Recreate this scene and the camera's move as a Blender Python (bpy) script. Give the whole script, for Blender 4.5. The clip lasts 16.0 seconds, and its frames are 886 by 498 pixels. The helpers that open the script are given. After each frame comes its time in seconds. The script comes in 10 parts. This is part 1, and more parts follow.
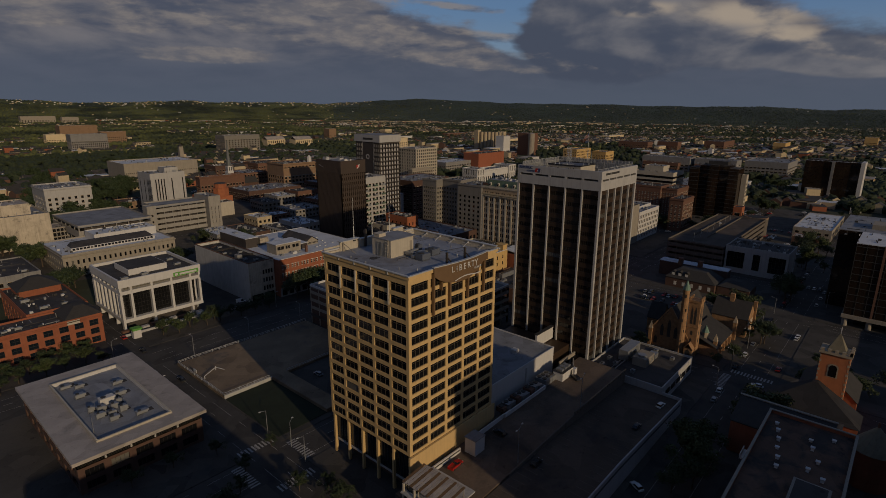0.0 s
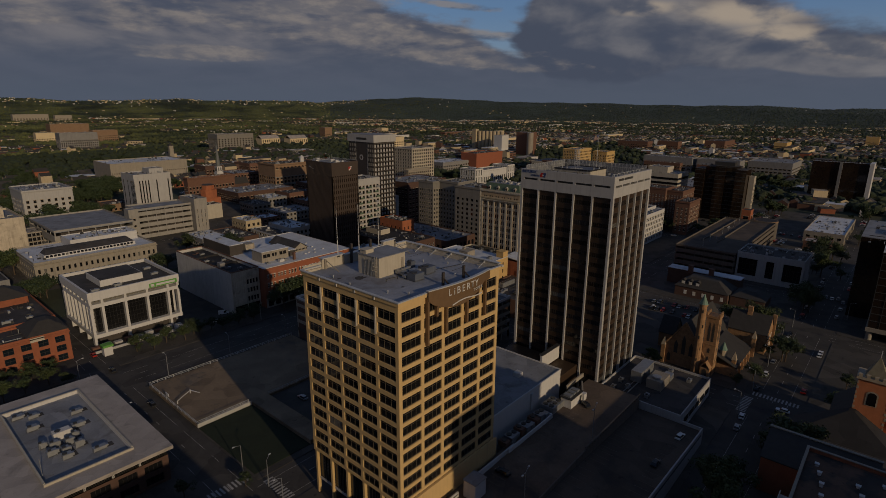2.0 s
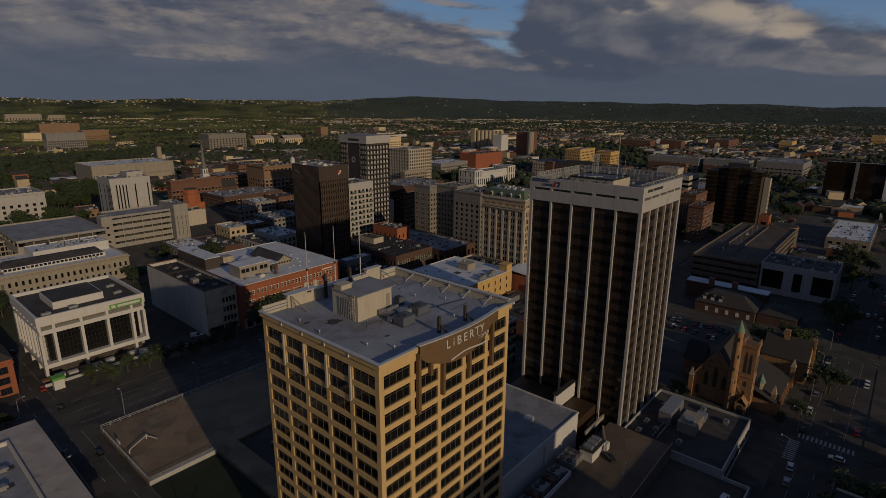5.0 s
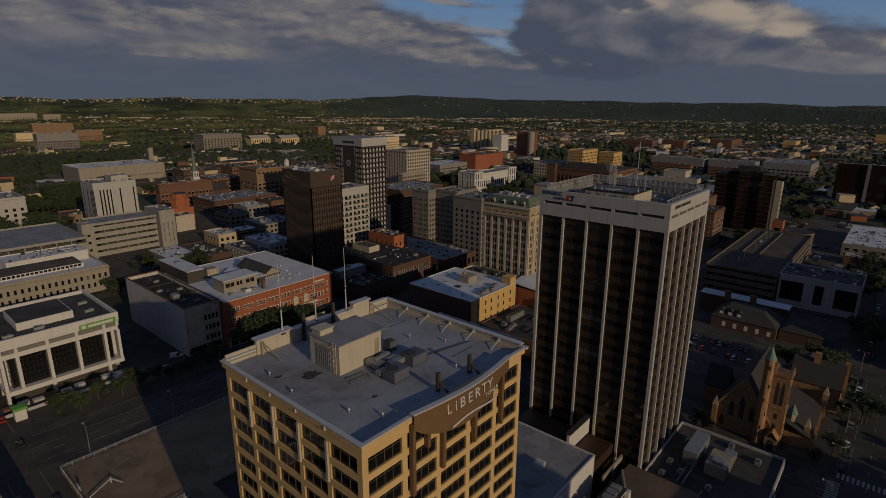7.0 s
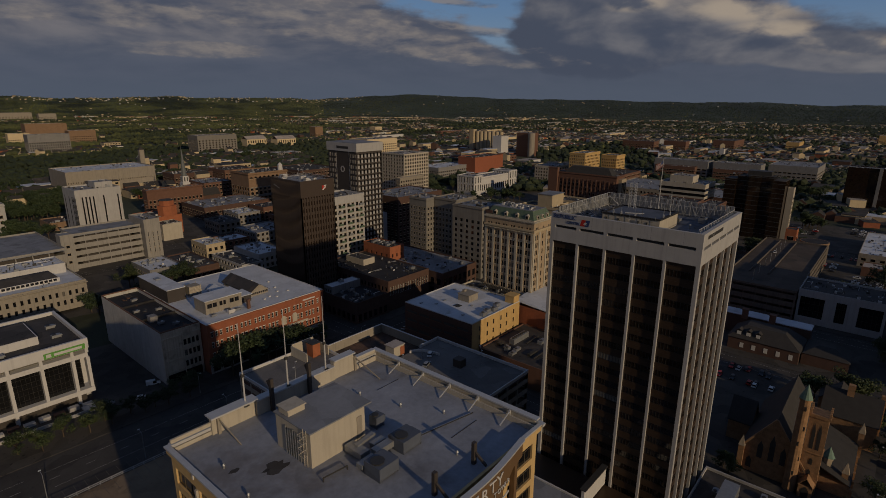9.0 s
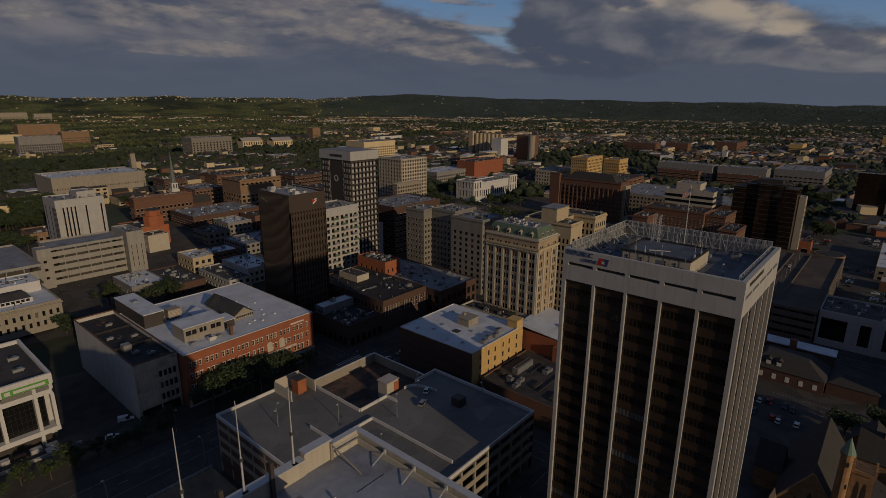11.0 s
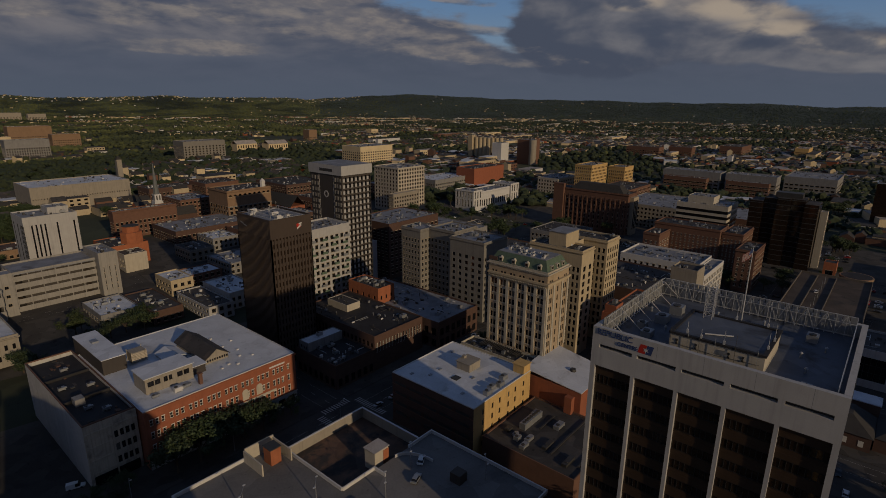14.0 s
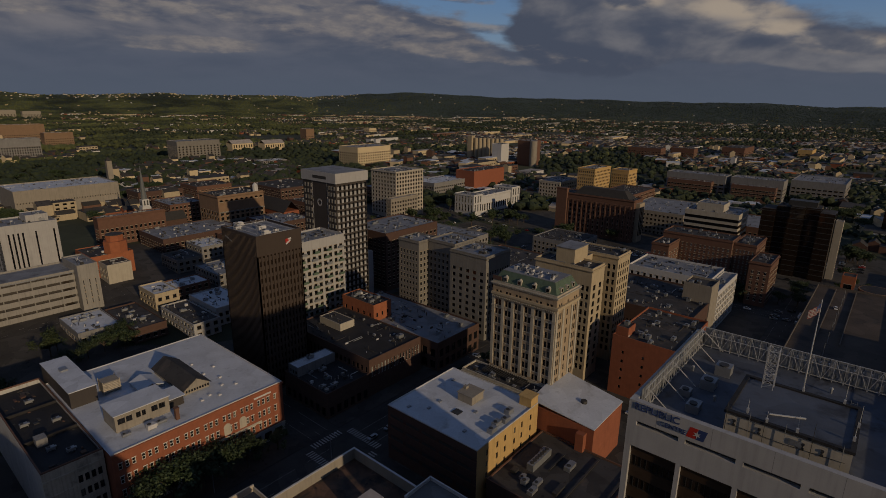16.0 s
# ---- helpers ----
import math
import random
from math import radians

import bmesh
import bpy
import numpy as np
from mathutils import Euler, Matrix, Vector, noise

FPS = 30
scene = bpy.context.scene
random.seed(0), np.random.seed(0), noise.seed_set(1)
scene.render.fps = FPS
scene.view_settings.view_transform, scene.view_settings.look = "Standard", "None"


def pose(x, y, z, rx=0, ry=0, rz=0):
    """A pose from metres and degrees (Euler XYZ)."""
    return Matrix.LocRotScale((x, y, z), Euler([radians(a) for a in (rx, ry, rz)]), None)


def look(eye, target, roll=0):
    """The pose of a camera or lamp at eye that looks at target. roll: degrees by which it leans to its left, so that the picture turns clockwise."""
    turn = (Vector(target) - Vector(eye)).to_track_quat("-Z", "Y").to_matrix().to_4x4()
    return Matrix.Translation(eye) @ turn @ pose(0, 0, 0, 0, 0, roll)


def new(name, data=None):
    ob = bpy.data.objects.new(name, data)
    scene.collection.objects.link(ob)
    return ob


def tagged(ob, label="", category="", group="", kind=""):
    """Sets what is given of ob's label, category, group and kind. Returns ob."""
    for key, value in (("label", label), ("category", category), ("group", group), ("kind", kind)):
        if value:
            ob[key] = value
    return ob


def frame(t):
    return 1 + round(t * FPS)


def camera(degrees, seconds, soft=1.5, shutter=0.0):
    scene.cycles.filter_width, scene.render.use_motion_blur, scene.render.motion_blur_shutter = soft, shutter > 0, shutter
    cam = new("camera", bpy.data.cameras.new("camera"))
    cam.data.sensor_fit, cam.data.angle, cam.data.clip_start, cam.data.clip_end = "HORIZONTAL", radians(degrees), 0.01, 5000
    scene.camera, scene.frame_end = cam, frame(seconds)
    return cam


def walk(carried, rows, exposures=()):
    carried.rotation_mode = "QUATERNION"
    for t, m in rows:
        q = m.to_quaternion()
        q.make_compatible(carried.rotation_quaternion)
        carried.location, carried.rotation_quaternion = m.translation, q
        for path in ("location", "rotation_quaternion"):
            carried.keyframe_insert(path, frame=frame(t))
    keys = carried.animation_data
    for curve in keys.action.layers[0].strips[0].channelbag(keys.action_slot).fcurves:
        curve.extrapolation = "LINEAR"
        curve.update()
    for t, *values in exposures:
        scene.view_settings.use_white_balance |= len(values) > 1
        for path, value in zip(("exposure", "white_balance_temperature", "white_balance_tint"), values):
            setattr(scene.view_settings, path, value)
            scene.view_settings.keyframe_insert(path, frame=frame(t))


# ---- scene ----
# ---- camera ----
cam = camera(78.68, 16.0, soft=0.7)


def path(x, y, z, yaw, pitch, roll):
    """A camera pose from its place and from yaw, pitch and roll in degrees."""
    return Matrix.Translation((x, y, z)) @ pose(0, 0, 0, 0, 0, yaw) @ pose(0, 0, 0, 90 + pitch) @ pose(0, 0, 0, 0, 0, roll)


walk(cam, [
    (0.0, path(-92.00, -92.41, 109.87, -48.733, -14.929, 0.342)),
    (1.0, path(-84.40, -85.81, 109.94, -48.919, -15.019, 0.425)),
    (2.0, path(-76.66, -79.47, 109.74, -49.026, -15.062, 0.428)),
    (3.0, path(-68.91, -73.12, 109.45, -49.090, -15.090, 0.396)),
    (4.0, path(-61.23, -66.67, 109.24, -49.136, -15.120, 0.357)),
    (5.0, path(-53.65, -60.13, 109.29, -49.182, -15.162, 0.325)),
    (6.0, path(-46.15, -53.56, 109.74, -49.233, -15.217, 0.310)),
    (7.0, path(-38.70, -47.03, 110.65, -49.293, -15.281, 0.310)),
    (8.0, path(-31.27, -40.61, 112.04, -49.359, -15.347, 0.322)),
    (9.0, path(-23.81, -34.31, 113.86, -49.426, -15.407, 0.341)),
    (10.0, path(-16.32, -28.11, 116.01, -49.488, -15.453, 0.360)),
    (11.0, path(-8.79, -21.98, 118.33, -49.543, -15.483, 0.377)),
    (12.0, path(-1.24, -15.82, 120.68, -49.589, -15.498, 0.398)),
    (13.0, path(6.28, -9.56, 122.89, -49.630, -15.507, 0.432)),
    (14.0, path(13.70, -3.15, 124.87, -49.678, -15.532, 0.503)),
    (15.0, path(20.91, 3.39, 126.64, -49.753, -15.603, 0.645)),
    (16.0, path(27.78, 9.91, 128.34, -49.870, -15.740, 0.720)),
])

# ---- sky and sun ----
SUN_EL, SUN_AZ = radians(15.8), radians(180 + 11.5)  # azimuth from +y towards +x
sun_from = Vector((math.sin(SUN_AZ) * math.cos(SUN_EL), math.cos(SUN_AZ) * math.cos(SUN_EL), math.sin(SUN_EL)))
sun = new("sun", bpy.data.lights.new("sun", "SUN"))
sun.data.energy, sun.data.angle, sun.data.color = 1.9, radians(0.55), (1.0, 0.77, 0.50)
sun.matrix_world = look(sun_from * 500, (0, 0, 0))


class Nodes:
    """Short-hand for a node tree."""

    def __init__(self, tree):
        self.tree = tree
        tree.nodes.clear()

    def add(self, kind, **settings):
        node = self.tree.nodes.new(kind)
        for key, value in settings.items():
            setattr(node, key, value)
        return node

    def link(self, a, b):
        self.tree.links.new(a, b)

    def plug(self, socket, value):
        if isinstance(value, bpy.types.NodeSocket):
            self.link(value, socket)
        elif value is not None:
            socket.default_value = value

    def math(self, op, a, b=None, c=None, clamp=False):
        node = self.add("ShaderNodeMath", operation=op, use_clamp=clamp)
        for socket, value in zip(node.inputs, (a, b, c)):
            self.plug(socket, value)
        return node.outputs[0]

    def mix(self, factor, a, b, blend="MIX"):
        node = self.add("ShaderNodeMix", data_type="RGBA", blend_type=blend)
        self.plug(node.inputs[0], factor)
        for socket, value in ((node.inputs[6], a), (node.inputs[7], b)):
            self.plug(socket, (*value, 1) if isinstance(value, tuple) and len(value) == 3 else value)
        return node.outputs[2]

    def span(self, value, lo, hi, to_lo=0.0, to_hi=1.0, smooth=True):
        node = self.add("ShaderNodeMapRange", interpolation_type="SMOOTHSTEP" if smooth else "LINEAR")
        for socket, v in zip(node.inputs, (value, lo, hi, to_lo, to_hi)):
            self.plug(socket, v)
        return node.outputs[0]

    def noise(self, vector, scale, detail=4.0, rough=0.55, warp=0.0):
        node = self.add("ShaderNodeTexNoise")
        self.plug(node.inputs["Vector"], vector)
        node.inputs["Scale"].default_value, node.inputs["Detail"].default_value = scale, detail
        node.inputs["Roughness"].default_value, node.inputs["Distortion"].default_value = rough, warp
        return node.outputs["Fac"]


world = bpy.data.worlds.new("sky")
scene.world = world
world.use_nodes = True
n = Nodes(world.node_tree)
sky = n.add("ShaderNodeTexSky", sky_type="NISHITA")
sky.sun_disc, sky.sun_elevation, sky.sun_rotation = False, SUN_EL, SUN_AZ
sky.air_density, sky.dust_density, sky.ozone_density = 1.0, 0.6, 2.0
coords = n.add("ShaderNodeTexCoord")
axes3 = n.add("ShaderNodeSeparateXYZ")
n.link(coords.outputs["Generated"], axes3.inputs[0])
SKY_TURN = radians(49.3)
ahead = n.math("ADD", n.math("MULTIPLY", axes3.outputs[0], math.sin(SKY_TURN)), n.math("MULTIPLY", axes3.outputs[1], math.cos(SKY_TURN)))
aside = n.math("SUBTRACT", n.math("MULTIPLY", axes3.outputs[0], math.cos(SKY_TURN)), n.math("MULTIPLY", axes3.outputs[1], math.sin(SKY_TURN)))
azim = n.math("ARCTAN2", aside, ahead)
elev = n.math("ARCSINE", axes3.outputs[2])


def plane(stretch, da=0.0, de=0.0):
    """Azimuth and stretched elevation as a flat place, shifted by da and de."""
    node = n.add("ShaderNodeCombineXYZ")
    n.link(n.math("ADD", azim, da), node.inputs[0])
    n.link(n.math("MULTIPLY", n.math("ADD", elev, de), stretch), node.inputs[1])
    return node.outputs[0]


def relief(stretch, scale, detail, rough, da, de, warp=0.0):
    """Cloud thickness, and how far it falls off towards the light: the side that the sun strikes."""
    here = n.noise(plane(stretch), scale, detail, rough, warp)
    there = n.noise(plane(stretch, da, de), scale, detail, rough, warp)
    return here, n.math("SUBTRACT", here, there)


large = n.noise(plane(4.0), 2.3, 5.0, 0.5, 0.2)
wisp, wisp_lit = relief(3.4, 7.0, 8.0, 0.55, 0.012, 0.010, 0.2)
puff, puff_lit = relief(2.0, 8.0, 8.0, 0.50, 0.018, 0.016, 0.2)
ragged = n.math("SUBTRACT", n.noise(plane(2.8), 15.0, 9.0, 0.62), 0.5)
curl = n.math("SUBTRACT", puff, 0.5)


def blob(a, e, ra, re, lean=0.0, rough=0.9, soft=0.45, wave=None):
    """A ragged ellipse of sky at azimuth a and elevation e."""
    da = n.math("SUBTRACT", azim, a)
    de = n.math("SUBTRACT", n.math("SUBTRACT", elev, e), n.math("MULTIPLY", da, lean))
    da, de = n.math("DIVIDE", da, ra), n.math("DIVIDE", de, re)
    r = n.math("SQRT", n.math("ADD", n.math("MULTIPLY", da, da), n.math("MULTIPLY", de, de)))
    r = n.math("ADD", r, n.math("MULTIPLY", wave or ragged, rough))
    return n.span(r, 1.0, soft)


def union(*masks):
    total = masks[0]
    for m in masks[1:]:
        total = n.math("MAXIMUM", total, m)
    return total


K = 10.0  # the background's strength is one tenth


def tone(r, g, b):
    return (r * K, g * K, b * K)


cream = tone(0.215, 0.190, 0.176)
open_sky = n.mix(0.85, sky.outputs[0], n.mix(n.span(elev, 0.06, 0.17), tone(0.115, 0.170, 0.265), tone(0.070, 0.138, 0.270)))
drift = n.math("ADD", n.math("MULTIPLY_ADD", wisp_lit, 0.7, wisp), n.math("MULTIPLY", n.math("SUBTRACT", large, 0.5), 0.8))
cover = n.mix(n.span(drift, 0.24, 0.80), tone(0.066, 0.077, 0.110), tone(0.160, 0.152, 0.164))
cover = n.mix(n.span(elev, 0.110, 0.050), cover, n.mix(n.span(drift, 0.20, 0.80), tone(0.068, 0.082, 0.116), tone(0.080, 0.093, 0.128)))
gap = union(blob(0.015, 0.176, 0.20, 0.052, -0.10, 1.0, 0.62), blob(0.09, 0.118, 0.08, 0.036, -0.35, 0.9, 0.6), blob(0.66, 0.150, 0.26, 0.066, -0.24, 0.7, 0.6))
picture = n.mix(gap, cover, open_sky)
# Thin dark wisps across the open gap.
veil = n.math("MULTIPLY", union(blob(0.02, 0.118, 0.16, 0.012, -0.08, 1.6, 0.4), blob(0.0, 0.162, 0.09, 0.008, -0.1, 1.6, 0.4)), 0.75)
picture = n.mix(veil, picture, n.mix(n.span(wisp_lit, -0.05, 0.12), tone(0.066, 0.078, 0.112), cream))
billow = union(blob(0.215, 0.128, 0.095, 0.090, 0.0, 0.75, 0.86, curl), blob(0.28, 0.118, 0.17, 0.082, -0.05, 0.8, 0.86, curl), blob(0.42, 0.104, 0.16, 0.050, -0.14, 0.9, 0.84, curl), blob(0.58, 0.070, 0.19, 0.030, -0.13, 0.9, 0.82, curl))
sunny = n.math("MULTIPLY_ADD", puff_lit, 0.9, n.math("MULTIPLY", puff, 0.45))
shade = n.mix(n.span(n.math("ADD", sunny, n.math("ADD", n.math("MULTIPLY", n.math("SUBTRACT", elev, 0.10), 2.2), n.math("MULTIPLY", n.math("SUBTRACT", azim, 0.33), 0.75))), 0.06, 0.66), tone(0.058, 0.070, 0.102), tone(0.176, 0.170, 0.180))
picture = n.mix(billow, picture, shade)
bright = union(blob(0.46, 0.136, 0.13, 0.030, -0.10, 1.2, 0.30, curl), blob(0.53, 0.104, 0.10, 0.022, -0.12, 1.2, 0.30, curl), blob(0.63, 0.080, 0.12, 0.020, -0.12, 1.2, 0.30, curl), blob(0.33, 0.150, 0.07, 0.016, 0.0, 1.2, 0.30, curl))
picture = n.mix(n.math("MULTIPLY", n.math("MULTIPLY", bright, n.span(sunny, 0.12, 0.36)), 0.92), picture, tone(0.340, 0.282, 0.225))
lit = union(blob(-0.54, 0.122, 0.17, 0.020, 0.0, 1.1, 0.72), blob(-0.40, 0.076, 0.125, 0.014, 0.0, 0.9, 0.75), blob(-0.23, 0.130, 0.19, 0.034, -0.06, 1.2, 0.72), blob(-0.08, 0.100, 0.19, 0.028, -0.13, 1.2, 0.72), blob(0.07, 0.076, 0.17, 0.020, -0.08, 1.2, 0.72),
            blob(-0.28, 0.160, 0.20, 0.022, 0.0, 1.2, 0.7), blob(-0.62, 0.150, 0.15, 0.016, 0.0, 1.2, 0.7))
lit = n.math("MULTIPLY", lit, n.span(n.math("MULTIPLY_ADD", wisp_lit, 0.8, n.math("ADD", n.math("MULTIPLY", wisp, 0.30), n.math("MULTIPLY", puff, 0.22))), 0.12, 0.36))
picture = n.mix(n.math("MULTIPLY", lit, 0.80), picture, n.mix(n.span(ragged, 0.10, -0.14), tone(0.120, 0.118, 0.134), cream))
picture = n.mix(n.math("MULTIPLY", n.span(elev, 0.050, 0.008), 0.8), picture, tone(0.075, 0.092, 0.127))
picture = n.mix(n.span(elev, 0.19, 0.60), picture, n.mix(n.span(wisp, 0.36, 0.66), tone(0.034, 0.074, 0.172), tone(0.060, 0.075, 0.116)))
back = n.add("ShaderNodeBackground")
back.inputs[1].default_value = 0.1
n.link(picture, back.inputs[0])
n.link(back.outputs[0], n.add("ShaderNodeOutputWorld").inputs[0])

# ---- materials ----


def material(name, colour, rough=0.8, metal=0.0, var=0.25, scale=0.6, fine=6.0, bump=0.15, streak=0.0, each=0.0, tint=None, tint_at=0.62, spec=0.4, patch=0.0, patch_size=7.0):
    """A weathered surface: two scales of mottling, rain streaks down walls, and a difference from piece to piece."""
    m = bpy.data.materials.new(name)
    m.use_nodes = True
    k = Nodes(m.node_tree)
    bsdf = k.add("ShaderNodeBsdfPrincipled")
    where = k.add("ShaderNodeNewGeometry").outputs["Position"]
    broad = k.noise(where, scale, 4.0)
    grain = k.noise(where, fine, 5.0, 0.65)
    value = k.math("ADD", k.math("MULTIPLY", k.math("SUBTRACT", broad, 0.5), 2.2 * var), k.math("MULTIPLY", k.math("SUBTRACT", grain, 0.5), 1.6 * var))
    if streak:
        stretch = k.add("ShaderNodeMapping")
        stretch.inputs["Scale"].default_value = (1.3, 1.3, 0.06)
        k.link(where, stretch.inputs["Vector"])
        value = k.math("SUBTRACT", value, k.math("MULTIPLY", k.span(k.noise(stretch.outputs[0], 1.0, 5.0), 0.45, 0.75), streak))
    if patch:
        wobble = k.add("ShaderNodeVectorMath", operation="MULTIPLY_ADD")
        ripple = k.add("ShaderNodeTexNoise")
        ripple.inputs["Scale"].default_value = 0.3
        k.link(where, ripple.inputs["Vector"])
        k.link(ripple.outputs["Color"], wobble.inputs[0])
        wobble.inputs[1].default_value = (1.5, 1.5, 0)
        k.link(where, wobble.inputs[2])
        for node_kind, low, amount in (("F1", None, patch), ("DISTANCE_TO_EDGE", 0.018, patch * 0.3)):
            cells = k.add("ShaderNodeTexVoronoi", feature=node_kind)
            cells.inputs["Scale"].default_value = (1.0 if low is None else 1.6) / patch_size
            k.link(wobble.outputs[0], cells.inputs["Vector"])
            if low is None:
                tone_of = k.add("ShaderNodeSeparateColor")
                k.link(cells.outputs["Color"], tone_of.inputs[0])
                value = k.math("ADD", value, k.math("MULTIPLY", k.math("SUBTRACT", tone_of.outputs[0], 0.5), amount))
            else:
                value = k.math("SUBTRACT", value, k.math("MULTIPLY", k.span(cells.outputs["Distance"], low, 0.0), amount))
        value = k.math("SUBTRACT", value, k.math("MULTIPLY", k.span(k.noise(where, 0.45, 3.0), 0.64, 0.72), patch))
    if each:
        random_piece = k.add("ShaderNodeObjectInfo").outputs["Random"]
        value = k.math("ADD", value, k.math("MULTIPLY", k.math("SUBTRACT", random_piece, 0.5), 2 * each))
    base = k.mix(1.0, colour, (1, 1, 1), "MULTIPLY")
    if tint:
        base = k.mix(k.span(k.noise(where, scale * 0.7, 5.0, 0.6, 0.4), tint_at - 0.08, tint_at + 0.10), colour, tint)
    scaled = k.add("ShaderNodeVectorMath", operation="SCALE")
    k.link(base, scaled.inputs[0])
    k.link(k.math("MAXIMUM", k.math("ADD", value, 1.0), 0.15), scaled.inputs["Scale"])
    k.link(scaled.outputs[0], bsdf.inputs["Base Color"])
    k.link(k.math("ADD", k.math("MULTIPLY", k.math("SUBTRACT", grain, 0.5), 0.25), rough, clamp=True), bsdf.inputs["Roughness"])
    bsdf.inputs["Metallic"].default_value = metal
    bsdf.inputs["Specular IOR Level"].default_value = spec
    if bump:
        relief = k.add("ShaderNodeBump")
        relief.inputs["Strength"].default_value, relief.inputs["Distance"].default_value = bump, 0.05
        k.link(grain, relief.inputs["Height"])
        k.link(relief.outputs[0], bsdf.inputs["Normal"])
    k.link(bsdf.outputs[0], k.add("ShaderNodeOutputMaterial").inputs[0])
    return m


def glass(name, colour, blind=0.0, rough=0.06):
    """Tinted window glass over a dark room; here and there a drawn blind."""
    m = bpy.data.materials.new(name)
    m.use_nodes = True
    k = Nodes(m.node_tree)
    bsdf = k.add("ShaderNodeBsdfPrincipled")
    random_piece = k.add("ShaderNodeObjectInfo").outputs["Random"]
    where = k.add("ShaderNodeNewGeometry").outputs["Position"]
    wave = k.noise(where, 0.35, 2.0)
    base = k.mix(k.math("MULTIPLY", k.math("GREATER_THAN", random_piece, 1.0 - blind), 0.8), k.mix(wave, colour, tuple(c * 0.5 for c in colour)), (0.16, 0.15, 0.13))
    k.link(base, bsdf.inputs["Base Color"])
    bsdf.inputs["Roughness"].default_value = rough
    bsdf.inputs["IOR"].default_value = 1.5
    relief = k.add("ShaderNodeBump")
    relief.inputs["Strength"].default_value, relief.inputs["Distance"].default_value = 0.04, 0.05
    k.link(wave, relief.inputs["Height"])
    k.link(relief.outputs[0], bsdf.inputs["Normal"])
    k.link(bsdf.outputs[0], k.add("ShaderNodeOutputMaterial").inputs[0])
    return m


ASPHALT = material("asphalt", (0.046, 0.042, 0.038), 0.9, var=0.4, scale=0.12, fine=2.0, tint=(0.026, 0.026, 0.028), patch=0.45, patch_size=9.0)
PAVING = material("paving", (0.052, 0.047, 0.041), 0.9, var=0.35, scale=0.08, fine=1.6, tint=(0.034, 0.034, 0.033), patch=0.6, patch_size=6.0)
DECK = material("deck_concrete", (0.110, 0.080, 0.058), 0.9, var=0.45, scale=0.07, fine=1.2, tint=(0.048, 0.040, 0.034), patch=0.35, patch_size=8.0)
GARAGEDECK = material("garage_deck", (0.135, 0.128, 0.122), 0.85, var=0.35, scale=0.08, fine=1.4, tint=(0.085, 0.082, 0.080), patch=0.3, patch_size=8.0)
DARKCONCRETE = material("dark_concrete", (0.115, 0.098, 0.082), 0.9, var=0.25, scale=0.3, fine=3.0, streak=0.25)
# DECK darkened to hold the lower deck's shade; the mottled stains are its own.
LOWDECK = material("darkened_deck", (0.068, 0.052, 0.040), 0.9, var=0.4, scale=0.07, fine=1.2, tint=(0.036, 0.032, 0.030), patch=0.35, patch_size=8.0)
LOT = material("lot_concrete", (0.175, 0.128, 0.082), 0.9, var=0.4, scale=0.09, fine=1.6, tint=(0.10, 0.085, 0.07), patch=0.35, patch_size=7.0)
EARTH = material("earth", (0.036, 0.042, 0.020), 0.95, var=0.5, scale=0.012, fine=0.2, tint=(0.060, 0.054, 0.042), patch=0.5, patch_size=40.0)
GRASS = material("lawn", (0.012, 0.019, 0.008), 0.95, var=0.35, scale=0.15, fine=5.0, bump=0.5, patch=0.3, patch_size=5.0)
TAN = material("tan_concrete", (0.53, 0.365, 0.165), 0.75, var=0.10, scale=0.25, fine=5.0, streak=0.12)
WARMSTONE = material("warm_cream_stone", (0.41, 0.335, 0.22), 0.82, var=0.14, scale=0.3, fine=5.0, streak=0.15)
ROOFBLUE = material("blue_grey_roof", (0.078, 0.090, 0.116), 0.6, var=0.3, scale=0.2, fine=1.5, tint=(0.022, 0.021, 0.022), tint_at=0.59, patch=0.3, patch_size=5.0)
CREAM = material("cream_render", (0.41, 0.37, 0.30), 0.8, var=0.12, scale=0.3, fine=5.0, streak=0.15)
WHITE = material("white_concrete", (0.37, 0.362, 0.352), 0.75, var=0.12, scale=0.3, fine=5.0, streak=0.16)
BRIGHT = material("white_paint", (0.50, 0.49, 0.475), 0.7, var=0.08, scale=0.4, fine=5.0, streak=0.10)
GREYWALL = material("grey_render", (0.205, 0.20, 0.195), 0.85, var=0.22, scale=0.25, fine=4.0, streak=0.25)
STUCCO = material("stained_stucco", (0.46, 0.40, 0.31), 0.88, var=0.28, scale=0.3, fine=3.0, streak=0.3, tint=(0.24, 0.21, 0.17))
BEIGE = material("beige_stone", (0.27, 0.24, 0.195), 0.85, var=0.16, scale=0.25, fine=4.0, streak=0.2)
SIDEWALL = material("painted_brick_side", (0.44, 0.43, 0.41), 0.85, var=0.2, scale=0.25, fine=4.0, streak=0.22)
FARCREAM = material("cream_rendered_wall", (0.56, 0.45, 0.28), 0.85, var=0.2, scale=0.05, fine=1.0, streak=0.15)
PALEWALL = material("pale_garage_concrete", (0.27, 0.255, 0.23), 0.85, var=0.18, scale=0.25, fine=4.0, streak=0.22)
DIMSTONE = material("weathered_limestone", (0.19, 0.178, 0.158), 0.88, var=0.18, scale=0.25, fine=4.0, streak=0.2)
DULLBUFF = material("dull_buff_brick", (0.22, 0.14, 0.085), 0.88, var=0.2, scale=0.3, fine=5.0, streak=0.15)
BRONZE = material("bronze_panel", (0.056, 0.035, 0.022), 0.45, 0.3, var=0.2, scale=0.3, fine=3.0, bump=0.05)
